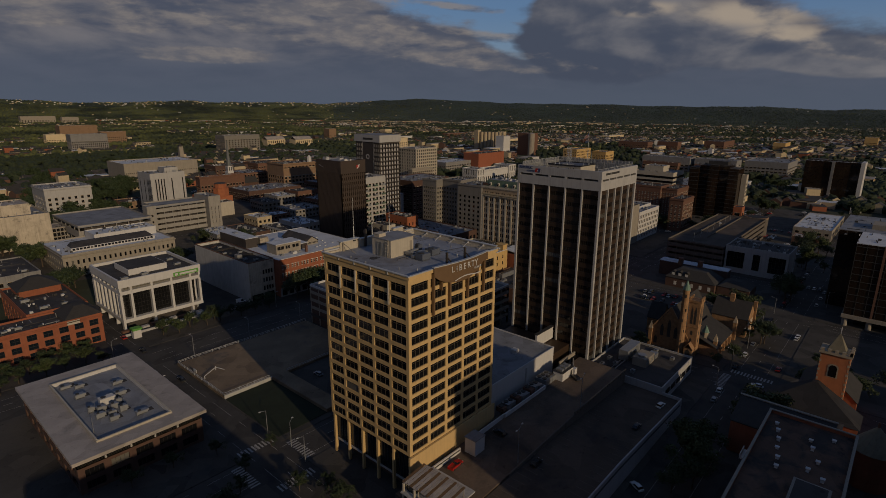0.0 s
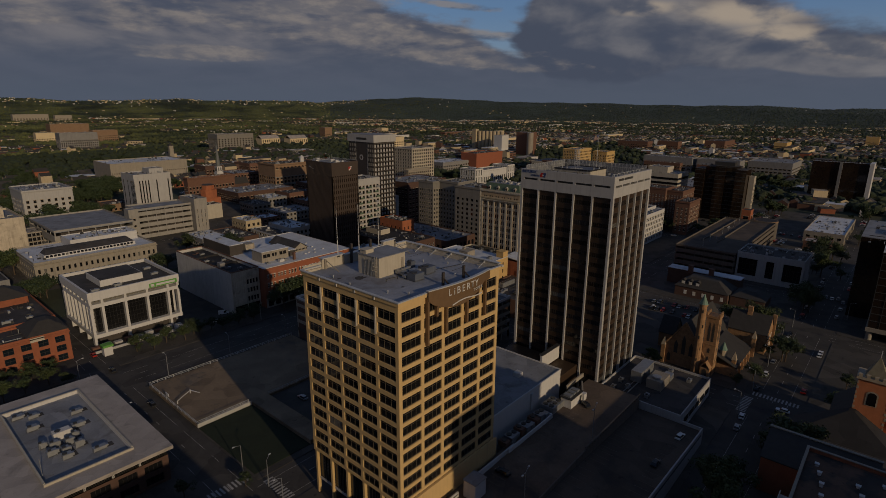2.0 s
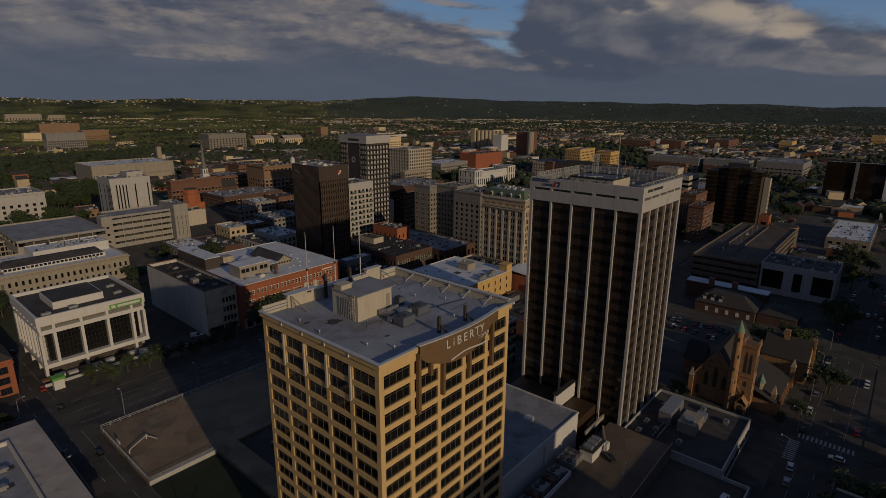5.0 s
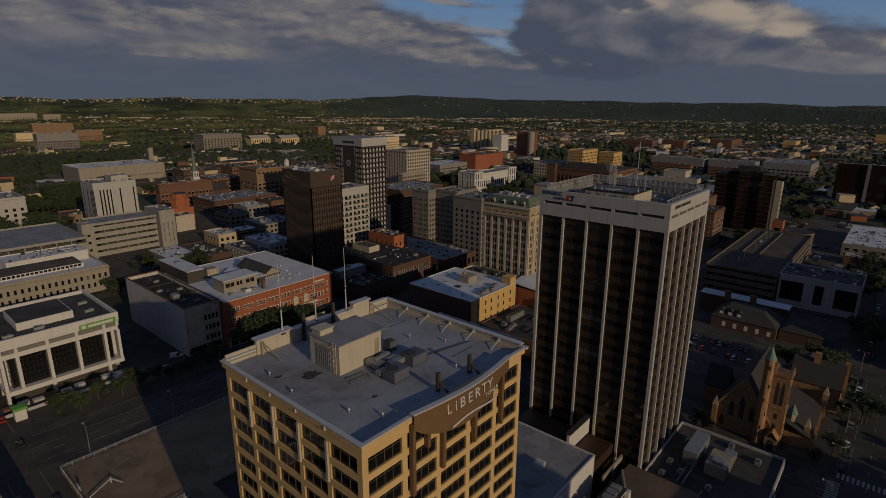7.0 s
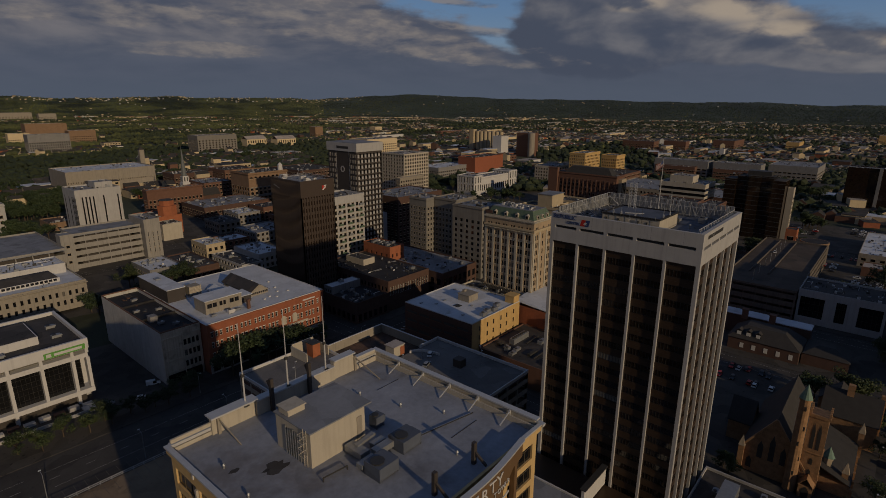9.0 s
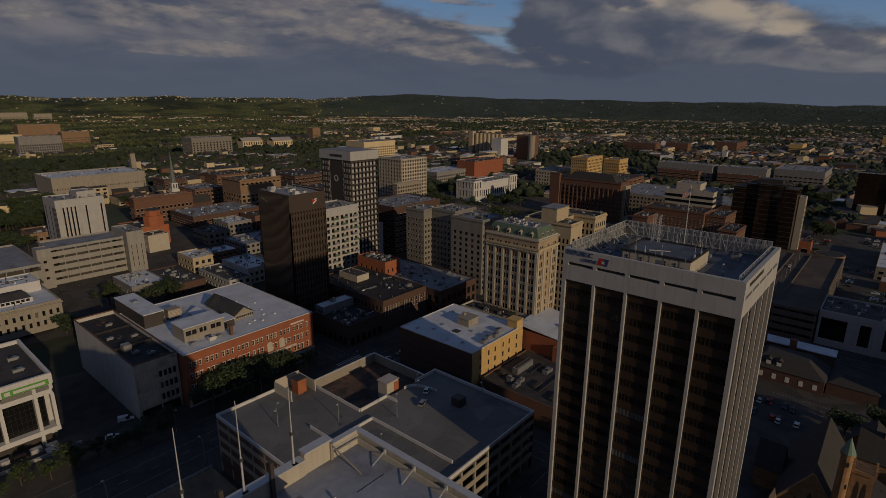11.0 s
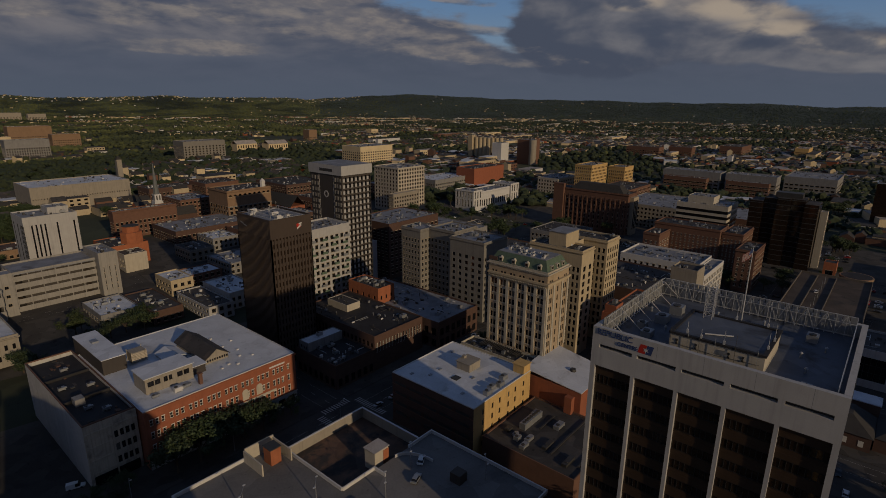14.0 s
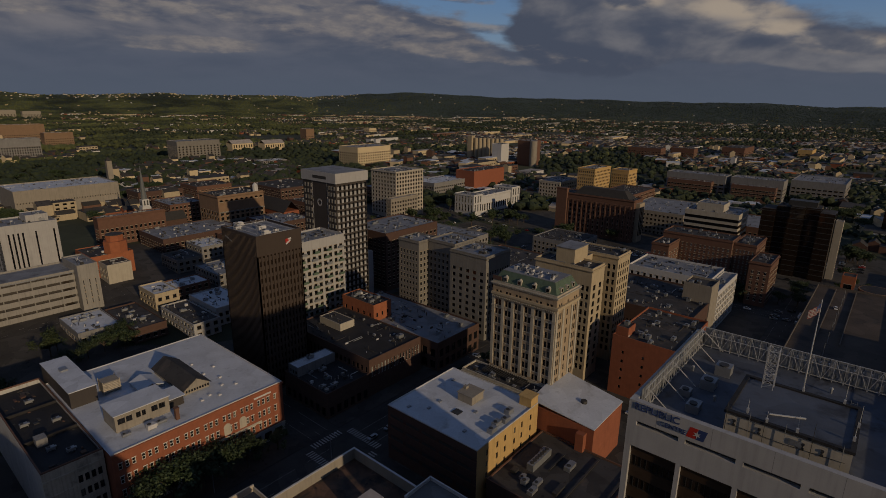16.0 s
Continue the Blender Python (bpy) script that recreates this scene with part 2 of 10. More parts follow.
SIGNBROWN = material("brown_sign_panel", (0.15, 0.092, 0.048), 0.55, 0.1, var=0.15, scale=0.8, fine=5.0)
RIBBROWN = material("brown_ribbed_panel", (0.058, 0.042, 0.033), 0.6, 0.1, var=0.15, scale=0.2, fine=3.0, streak=0.15)
BROWNCLAD = material("dark_brown_cladding", (0.056, 0.047, 0.041), 0.6, 0.1, var=0.15, scale=0.2, fine=3.0, streak=0.15)
REDBRICK = material("red_brick", (0.265, 0.088, 0.045), 0.9, var=0.22, scale=0.4, fine=8.0, bump=0.3, streak=0.1)
FIREBRICK = material("bright_orange_brick", (0.44, 0.155, 0.065), 0.9, var=0.2, scale=0.5, fine=8.0, bump=0.3, streak=0.1)
ORANGEBRICK = material("orange_brick", (0.31, 0.105, 0.048), 0.9, var=0.22, scale=0.4, fine=8.0, bump=0.3, streak=0.12)
DARKBRICK = material("dark_brick", (0.085, 0.048, 0.036), 0.9, var=0.25, scale=0.4, fine=8.0, bump=0.3)
MIDBRICK = material("brown_brick", (0.135, 0.070, 0.047), 0.9, var=0.22, scale=0.4, fine=8.0, bump=0.3)
OCHRE = material("ochre_paint", (0.50, 0.33, 0.13), 0.8, var=0.15, scale=0.4, fine=5.0, streak=0.15)
ROOFWHITE = material("white_membrane", (0.50, 0.52, 0.55), 0.7, var=0.18, scale=0.12, fine=1.2, tint=(0.30, 0.30, 0.30), tint_at=0.64, patch=0.18, patch_size=6.0)
ROOFGREY = material("grey_membrane", (0.20, 0.207, 0.222), 0.75, var=0.25, scale=0.15, fine=1.5, tint=(0.12, 0.12, 0.125), tint_at=0.62, patch=0.3, patch_size=5.0)
ROOFSTAINED = material("stained_roof_membrane", (0.235, 0.25, 0.285), 0.7, var=0.45, scale=0.09, fine=0.9, tint=(0.15, 0.145, 0.15), tint_at=0.56, patch=0.10, patch_size=11.0)
ROOFBUFF = material("buff_gravel_roof", (0.33, 0.295, 0.265), 0.9, var=0.25, scale=0.15, fine=3.0, tint=(0.22, 0.20, 0.18), patch=0.25, patch_size=5.0)
TARROOF = material("black_tar_roof", (0.020, 0.019, 0.020), 0.8, var=0.4, scale=0.15, fine=2.0, tint=(0.040, 0.035, 0.032), tint_at=0.66, patch=0.4, patch_size=6.0)
MANSARDWALL = material("buff_pink_brick", (0.345, 0.265, 0.175), 0.85, var=0.16, scale=0.3, fine=5.0, streak=0.18)
LIMESTONE = material("pale_limestone", (0.40, 0.365, 0.295), 0.85, var=0.18, scale=0.4, fine=5.0, streak=0.25)
ROOFDARK = material("tar_roof", (0.044, 0.041, 0.040), 0.85, var=0.35, scale=0.15, fine=2.0, tint=(0.080, 0.065, 0.055), patch=0.5, patch_size=5.0)
ROOFRUST = material("rusty_gravel_roof", (0.105, 0.060, 0.040), 0.9, var=0.45, scale=0.2, fine=3.0, tint=(0.035, 0.030, 0.027), tint_at=0.5, patch=0.4, patch_size=6.0)
VERDIGRIS = material("weathered_lead", (0.17, 0.15, 0.10), 0.75, var=0.3, scale=0.6, fine=5.0, streak=0.2)
BUFFSTONE = material("buff_trim_stone", (0.34, 0.28, 0.20), 0.85, var=0.2, scale=0.5, fine=5.0, streak=0.2)
SPIRELEAD = material("grey_lead", (0.13, 0.14, 0.14), 0.7, 0.1, var=0.2, scale=0.4, fine=4.0, streak=0.2)
SHINGLE = material("slate_shingle", (0.038, 0.035, 0.032), 0.85, var=0.3, scale=0.5, fine=6.0)
PATINA = material("pale_copper_patina", (0.14, 0.22, 0.17), 0.7, var=0.25, scale=0.6, fine=5.0, streak=0.2)
COPPER = material("green_copper", (0.085, 0.125, 0.085), 0.7, var=0.25, scale=0.6, fine=5.0, streak=0.2)
STONE = material("rough_sandstone", (0.29, 0.168, 0.084), 0.95, var=0.5, scale=0.7, fine=4.0, bump=0.6)
STEEL = material("galvanised_steel", (0.30, 0.31, 0.32), 0.5, 0.6, var=0.2, scale=0.8, fine=6.0)
DARKSTEEL = material("dark_steel", (0.06, 0.058, 0.055), 0.55, 0.4, var=0.2, scale=0.8, fine=6.0)
ALUMIN = material("pale_aluminium", (0.50, 0.50, 0.49), 0.45, 0.3, var=0.12, scale=0.8, fine=6.0)
WORN = material("worn_marking", (0.11, 0.095, 0.075), 0.9, var=0.4, scale=0.5, fine=4.0)
YELLOWED = material("marking_paint", (0.30, 0.29, 0.27), 0.8, var=0.35, scale=0.8, fine=5.0)
BARK = material("bark", (0.075, 0.055, 0.038), 0.95, var=0.3, scale=2.0, fine=12.0, bump=0.5)
LEAF = material("leaves", (0.040, 0.056, 0.017), 0.7, var=0.4, scale=0.5, fine=4.0, bump=0.0, each=0.25)
LEAFDARK = material("dark_leaves", (0.028, 0.043, 0.015), 0.7, var=0.4, scale=0.5, fine=4.0, bump=0.0, each=0.25)
# Far foliage: the first as sunlit, the next two coloured for haze and cloud shade.
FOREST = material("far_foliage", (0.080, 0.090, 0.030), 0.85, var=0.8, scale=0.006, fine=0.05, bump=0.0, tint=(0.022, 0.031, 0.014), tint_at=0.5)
HILLWOOD = material("hazy_hill_foliage", (0.036, 0.052, 0.044), 0.9, var=0.5, scale=0.004, fine=0.03, bump=0.0)
SHADEDWOOD = material("shaded_far_foliage", (0.024, 0.034, 0.014), 0.85, var=0.6, scale=0.05, fine=0.6, bump=0.0)
GLASS = glass("dark_glass", (0.012, 0.012, 0.013), 0.02)
GLASSOLD = glass("old_window_glass", (0.020, 0.020, 0.022), 0.18)
GLASSBLUE = glass("blue_glass", (0.012, 0.018, 0.026), 0.0)
GLASSBRONZE = glass("bronze_glass", (0.028, 0.018, 0.012), 0.02)
MULLION = material("dark_mullion", (0.035, 0.033, 0.032), 0.5, 0.4, var=0.1)
FRAMEBRONZE = material("bronze_frame", (0.15, 0.125, 0.09), 0.5, 0.4, var=0.1)
SASH = material("white_sash", (0.55, 0.53, 0.48), 0.6, var=0.1)
RED = material("red_enamel", (0.40, 0.03, 0.02), 0.35, var=0.08)
GREEN = material("green_sign", (0.10, 0.28, 0.05), 0.5, var=0.08)
NAVY = material("navy_letters", (0.03, 0.05, 0.14), 0.5, var=0.1)
FLAGRED = material("faded_red_cloth", (0.16, 0.03, 0.03), 0.9, var=0.1)
FLAGWHITE = material("faded_white_cloth", (0.30, 0.29, 0.28), 0.9, var=0.1)
CARWHITE = material("white_car_paint", (0.60, 0.60, 0.59), 0.3, var=0.05, bump=0)
CARDARK = material("dark_car_paint", (0.025, 0.027, 0.030), 0.25, var=0.05, bump=0)
CARSILVER = material("silver_car_paint", (0.30, 0.31, 0.32), 0.3, 0.5, var=0.05, bump=0)
CARRED = material("red_car_paint", (0.35, 0.02, 0.015), 0.3, var=0.05, bump=0)
RUBBER = material("rubber", (0.02, 0.02, 0.02), 0.9, var=0.2)

# ---- building blocks ----
ORIGIN = {}


class MB:
    """Vertices and faces of one mesh in the making, in world metres."""

    def __init__(self):
        self.v, self.f, self.m = [], [], []

    def face(self, points, m=0):
        i = len(self.v)
        self.v.extend(points)
        self.f.append(tuple(range(i, i + len(points))))
        self.m.append(m)
        return self

    def box(self, x0, y0, z0, x1, y1, z1, m=0):
        return self.prism([(x0, y0), (x1, y0), (x1, y1), (x0, y1)], z0, z1, m)

    def prism(self, poly, z0, z1, m=0, top=None):
        k, i = len(poly), len(self.v)
        self.v.extend((x, y, z0) for x, y in poly)
        self.v.extend((x, y, z1) for x, y in (top or poly))
        self.f.append(tuple(range(i + k - 1, i - 1, -1)))
        self.f.append(tuple(range(i + k, i + 2 * k)))
        for a in range(k):
            b = (a + 1) % k
            self.f.append((i + a, i + b, i + k + b, i + k + a))
        self.m.extend([m] * (k + 2))
        return self

    def cyl(self, x, y, z0, z1, r0, r1=None, sides=10, m=0):
        r1 = r0 if r1 is None else r1
        turn = [2 * math.pi * s / sides for s in range(sides)]
        return self.prism([(x + r0 * math.cos(a), y + r0 * math.sin(a)) for a in turn], z0, z1, m,
                          [(x + r1 * math.cos(a), y + r1 * math.sin(a)) for a in turn])

    def beam(self, p, q, w=0.15, h=None, m=0):
        p, q = Vector(p), Vector(q)
        along = (q - p).normalized()
        side = along.cross(Vector((0, 0, 1)))
        side = side.normalized() if side.length > 0.01 else Vector((1, 0, 0))
        up = side.cross(along)
        side, up = side * w / 2, up * (h or w) / 2
        i = len(self.v)
        for o in (p, q):
            self.v.extend(tuple(o + a * side + b * up) for a, b in ((-1, -1), (1, -1), (1, 1), (-1, 1)))
        self.f += [(i + 3, i + 2, i + 1, i), (i + 4, i + 5, i + 6, i + 7)] + [(i + a, i + (a + 1) % 4, i + 4 + (a + 1) % 4, i + 4 + a) for a in range(4)]
        self.m.extend([m] * 6)
        return self

    def gable(self, x0, y0, x1, y1, z0, z1, along="x", over=0.4, m=0, thick=0.25):
        """Two roof slopes with a ridge along x or y."""
        if along == "x":
            c = (y0 + y1) / 2
            for ya, yb in ((y0 - over, c), (y1 + over, c)):
                za = z0 - over * (z1 - z0) / abs(c - y0)
                lo = [(x0 - over, ya, za), (x1 + over, ya, za), (x1 + over, yb, z1), (x0 - over, yb, z1)]
                self.slab(lo, thick, m)
        else:
            c = (x0 + x1) / 2
            for xa, xb in ((x0 - over, c), (x1 + over, c)):
                za = z0 - over * (z1 - z0) / abs(c - x0)
                lo = [(xa, y0 - over, za), (xa, y1 + over, za), (xb, y1 + over, z1), (xb, y0 - over, z1)]
                self.slab(lo, thick, m)
        return self

    def slab(self, quad, thick, m=0):
        i = len(self.v)
        self.v.extend(quad)
        self.v.extend((x, y, z + thick) for x, y, z in quad)
        k = len(quad)
        self.f += [tuple(range(i, i + k)), tuple(range(i + k, i + 2 * k))] + [(i + a, i + (a + 1) % k, i + k + (a + 1) % k, i + k + a) for a in range(k)]
        self.m.extend([m] * (k + 2))
        return self


def mesh_of(name, mb, mats, origin=(0, 0, 0)):
    me = bpy.data.meshes.new(name)
    ox, oy, oz = origin
    me.from_pydata([(x - ox, y - oy, z - oz) for x, y, z in mb.v], [], mb.f)
    mats = mats if isinstance(mats, (list, tuple)) else [mats]
    for m in mats:
        me.materials.append(m)
    if len(mats) > 1:
        me.polygons.foreach_set("material_index", mb.m)
    me.update()
    return me


def thing(name, at, label, category, group="", kind=""):
    """An Empty at the base of a thing, to which its parts belong."""
    ob = tagged(new(name), label, category, group, kind)
    ob.location, ob.empty_display_size = at, 1.0
    ORIGIN[ob] = tuple(at)
    return ob


def part(name, mb, mats, parent, label=""):
    ob = new(name, mesh_of(name, mb, mats, ORIGIN[parent]))
    ob.parent = parent
    ORIGIN[ob] = ORIGIN[parent]
    if label:
        tagged(ob, label)
    return ob


def single(name, mb, mats, label, category, group="", kind=""):
    """A thing of one mesh."""
    return tagged(new(name, mesh_of(name, mb, mats)), label, category, group, kind)


NORMALS = {"S": (0, -1), "W": (-1, 0), "N": (0, 1), "E": (1, 0)}
TURNS = {"S": 0, "W": -90, "N": 180, "E": 90}


def corner_of(side, x0, y0, x1, y1):
    """The left corner of a wall as seen from outside, its length, and its direction."""
    return {"S": ((x0, y0), x1 - x0, (1, 0)), "W": ((x0, y1), y1 - y0, (0, -1)), "N": ((x1, y1), x1 - x0, (-1, 0)), "E": ((x1, y0), y1 - y0, (0, 1))}[side]


def facade(mb, side, box, z0, z1, cols, rows, depth=0.25, m=0, skip=()):
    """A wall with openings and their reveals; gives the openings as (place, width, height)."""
    (px, py), width, (ux, uy) = corner_of(side, *box)
    nx, ny = NORMALS[side]
    cols, rows = [c for c in cols if c[1] <= width + 0.01], [r for r in rows if r[1] <= z1 + 0.01]

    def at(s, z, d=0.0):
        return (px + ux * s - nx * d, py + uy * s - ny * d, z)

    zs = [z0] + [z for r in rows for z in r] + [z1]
    holes = []
    for j in range(len(zs) - 1):
        lo, hi = zs[j], zs[j + 1]
        if hi - lo < 1e-4:
            continue
        if j % 2 == 0 or not cols:
            mb.face([at(0, lo), at(width, lo), at(width, hi), at(0, hi)], m)
            continue
        ss = [0.0] + [s for c in cols for s in c] + [width]
        for i in range(len(ss) - 1):
            a, b = ss[i], ss[i + 1]
            if b - a < 1e-4:
                continue
            if i % 2 == 0 or (i // 2, j // 2) in skip:
                mb.face([at(a, lo), at(b, lo), at(b, hi), at(a, hi)], m)
            else:
                mb.face([at(a, lo), at(a, hi), at(a, hi, depth), at(a, lo, depth)], m)
                mb.face([at(b, lo), at(b, lo, depth), at(b, hi, depth), at(b, hi)], m)
                mb.face([at(a, lo), at(a, lo, depth), at(b, lo, depth), at(b, lo)], m)
                mb.face([at(a, hi), at(b, hi), at(b, hi, depth), at(a, hi, depth)], m)
                holes.append((at(a, lo, depth), b - a, hi - lo))
    return holes


WINDOW_MESHES = {}


def window_mesh(w, h, style):
    """Frame bars and glass of a window w by h; style: lights across, lights up, frame, glass."""
    key = (round(w, 2), round(h, 2), style)
    if key not in WINDOW_MESHES:
        across, up, frame_mat, glass_mat, bar = style
        mb = MB()
        mb.face([(0, 0.0, 0), (w, 0.0, 0), (w, 0.0, h), (0, 0.0, h)], 1)
        for i in range(across + 1):
            x = (w - bar) * i / across
            mb.box(x, -0.07, 0, x + bar, -0.004, h)
        for i in range(up + 1):
            z = (h - bar) * i / up
            mb.box(0, -0.06, z, w, -0.006, z + bar)
        if frame_mat == "bar":
            mb.box(0, -0.055, h * 0.72, w, -0.007, h * 0.72 + bar * 0.8)
        WINDOW_MESHES[key] = mesh_of("window", mb, [STYLE_MATS[frame_mat], STYLE_MATS[glass_mat]])
    return WINDOW_MESHES[key]


STYLE_MATS = {"bar": FRAMEBRONZE, "dark": MULLION, "sash": SASH, "glass": GLASS, "old": GLASSOLD, "blue": GLASSBLUE, "bronze": GLASSBRONZE, "steel": ALUMIN, "tan": CREAM}
PLAIN = (2, 2, "dark", "glass", 0.08)


def add_windows(parent, side, holes, style=PLAIN, name="window"):
    for place, w, h in holes:
        ob = new(name, window_mesh(w, h, style))
        ob.parent = parent
        ob.location = Vector(place) - Vector(ORIGIN[parent])
        ob.rotation_euler = (0, 0, radians(TURNS[side]))


def bays(width, count, share, margin=0.0):
    """Openings at even steps along a wall."""
    step = (width - 2 * margin) / count
    gap = step * (1 - share) / 2
    return [(margin + i * step + gap, margin + (i + 1) * step - gap) for i in range(count)]


def floors(z, count, pitch, height):
    return [(z + i * pitch, z + i * pitch + height) for i in range(count)]


def parapet(parent, box, z, h, t=0.35, mats=None, name="parapet", out=0.0):
    x0, y0, x1, y1 = box
    x0, y0, x1, y1 = x0 - out, y0 - out, x1 + out, y1 + out
    mb = MB()
    mb.box(x0, y0, z, x1, y0 + t, z + h).box(x0, y1 - t, z, x1, y1, z + h)
    mb.box(x0, y0 + t, z, x0 + t, y1 - t, z + h).box(x1 - t, y0 + t, z, x1, y1 - t, z + h)
    return part(name, mb, mats, parent)


def roof_unit(parent, x, y, z, w=2.4, d=1.8, h=1.5, mats=None):
    """An air handler: a case on rails with a fan cowl and a side hood."""
    mb = MB()
    mb.box(x - w / 2, y - d / 2, z, x - w / 2 + 0.15, y + d / 2, z + 0.25).box(x + w / 2 - 0.15, y - d / 2, z, x + w / 2, y + d / 2, z + 0.25)
    mb.box(x - w / 2, y - d / 2, z + 0.25, x + w / 2, y + d / 2, z + h)
    mb.cyl(x - w * 0.2, y, z + h, z + h + 0.22, d * 0.3, d * 0.33, 10, 1)
    mb.prism([(x + w / 2, y - d * 0.3), (x + w / 2 + 0.5, y - d * 0.3), (x + w / 2 + 0.5, y + d * 0.3), (x + w / 2, y + d * 0.3)], z + 0.5, z + h * 0.8)
    return part("air_conditioner", mb, [mats or STEEL, DARKSTEEL], parent)


def vent(parent, x, y, z, r=0.25, h=0.9):
    return part("roof_vent", MB().cyl(x, y, z, z + h, r * 0.7, None, 8).cyl(x, y, z + h, z + h + 0.25, r * 1.2, r * 0.5, 8), STEEL, parent)


def far_windows(root, todo):
    """All windows of a far building, each with frame and glass, as one mesh."""
    mb = MB()
    style = PLAIN
    for side, holes, style_here in todo:
        ux, uy = corner_of(side, 0, 0, 1, 1)[2]
        nx, ny = NORMALS[side]
        if holes:
            style = style_here
        for (x, y, z), w, h in holes:
            mb.face([(x, y, z), (x + ux * w, y + uy * w, z), (x + ux * w, y + uy * w, z + h), (x, y, z + h)], 1)
            ox, oy = nx * 0.05, ny * 0.05
            mb.beam((x + ox + ux * w / 2, y + oy + uy * w / 2, z), (x + ox + ux * w / 2, y + oy + uy * w / 2, z + h), 0.1)
            mb.beam((x + ox, y + oy, z + 0.06), (x + ox + ux * w, y + oy + uy * w, z + 0.06), 0.12)
            ox, oy = nx * 0.34, ny * 0.34
            for zz, deep in ((z - 0.12, 0.24), (z + h + 0.14, 0.28)):
                mb.beam((x + ox - ux * 0.15, y + oy - uy * 0.15, zz), (x + ox + ux * (w + 0.15), y + oy + uy * (w + 0.15), zz), 0.3, deep, 2)
    if mb.v:
        tagged(part("window_grid", mb, [STYLE_MATS[style[2]], STYLE_MATS[style[3]], BUFFSTONE], root), kind="stuff")


def block(name, label, box, h, wall, roof, faces, z0=0.0, rim=0.7, category="building", units=0, cornice=0.0, group="", depth=0.25, rim_mat=None, seed=1):
    """A building with a flat roof. faces: side -> (columns, rows, style), columns and rows being lists of (from, to)."""
    x0, y0, x1, y1 = box
    root = thing(name, (x0, y0, z0), label, category, group)
    mb = MB()
    todo = []
    for side in "SWNE":
        cols, rows, style = faces.get(side, ([], [], PLAIN))
        todo.append((side, facade(mb, side, box, z0, z0 + h, cols, rows, depth), style))
    part("wall", mb, wall, root)
    if math.hypot(x0 - 20, y0) > 300:
        far_windows(root, todo)
    else:
        for side, holes, style in todo:
            add_windows(root, side, holes, style)
    part("roof", MB().box(x0 + 0.02, y0 + 0.02, z0 + h - 0.4, x1 - 0.02, y1 - 0.02, z0 + h + 0.02), roof, root)
    parapet(root, box, z0 + h + 0.003, rim, 0.35, rim_mat or wall, out=0.004)
    if cornice:
        k, j, zc = cornice, cornice * 0.6, z0 + h - 0.9
        # One moulding a side: a flat step under a wider one.
        for fx0, fy0, fx1, fy1 in ((x0 - k, y0 - k, x1 + k, y0 - 0.01), (x0 - k, y0 - 0.01, x0 - 0.01, y1 + 0.01), (x0 - k, y1 + 0.01, x1 + k, y1 + k), (x1 + 0.01, y0 - 0.01, x1 + k, y1 + 0.01)):
            tall = fx1 - fx0 < fy1 - fy0
            cut = [(fx0, fy0), (fx1, fy0), (fx1, fy1), (fx0, fy1)]
            inset = k - j
            low = [(px + (inset if px < x0 - 0.1 else -inset if px > x1 + 0.1 else 0), py + ((inset if py < y0 - 0.1 else -inset if py > y1 + 0.1 else 0) if not tall else 0)) for px, py in cut]
            part("cornice", MB().prism(low, zc, zc + 0.42, 0, cut).prism(cut, zc + 0.42, zc + 0.82), rim_mat or wall, root)
    rng = random.Random(seed * 7 + int(x0) + int(y0))
    for _ in range(units):
        if rng.random() < 0.6:
            roof_unit(root, rng.uniform(x0 + 2.5, x1 - 2.5), rng.uniform(y0 + 2.5, y1 - 2.5), z0 + h + 0.02, rng.uniform(1.6, 3.4), rng.uniform(1.3, 2.2), rng.uniform(1.0, 1.8))
        else:
            vent(root, rng.uniform(x0 + 2, x1 - 2), rng.uniform(y0 + 2, y1 - 2), z0 + h + 0.02)
    return root


def grid(box, side, count, share, z, levels, pitch, height, style=PLAIN, margin=0.6):
    """Columns, rows and style for block()."""
    width = box[2] - box[0] if side in "SN" else box[3] - box[1]
    return bays(width, count, share, margin), floors(z, levels, pitch, height), style


def lettering(text, size, depth, mat, parent, place, turn, name="lettering", tilt=90):
    """Raised letters, upright, of the built-in type; place is the left end of the base line."""
    curve = bpy.data.curves.new(name, "FONT")
    curve.body, curve.size, curve.extrude = text, size, depth
    tmp = new(name, curve)
    dg = bpy.context.evaluated_depsgraph_get()
    me = bpy.data.meshes.new_from_object(tmp.evaluated_get(dg))
    bpy.data.objects.remove(tmp)
    me.materials.clear()
    me.materials.append(mat)
    ob = new(name, me)
    ob.parent = parent
    ob.location = Vector(place) - Vector(ORIGIN[parent])
    ob.rotation_euler = (radians(tilt), 0, radians(turn))
    ORIGIN[ob] = ORIGIN[parent]
    return ob

# ---- ground ----


def smooth(a, b, v):
    t = min(max((v - a) / (b - a), 0.0), 1.0)
    return t * t * (3 - 2 * t)


HILLS = ((-60, 119), (-38, 128), (-34, 113), (-27, 127), (-23, 111), (-20, 121), (-15.5, 120), (-13.4, 112), (-11, 129), (-7.5, 139), (-2.5, 156), (1.5, 136), (6.5, 133), (12, 123), (16.5, 120), (19.3, 100), (23, 108), (31.5, 113), (35, 90), (50, 87))


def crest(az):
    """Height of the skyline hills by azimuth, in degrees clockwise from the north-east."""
    z = HILLS[0][1] if az < 0 else HILLS[-1][1]
    for (a0, z0), (a1, z1) in zip(HILLS, HILLS[1:]):
        if a0 <= az < a1:
            z = z0 + (z1 - z0) * smooth(a0, a1, az)
    a = radians(az)
    return z + 5 * math.sin(17 * a + 2.0) + 3 * math.sin(41 * a) + 2 * math.sin(97 * a + 1.0)


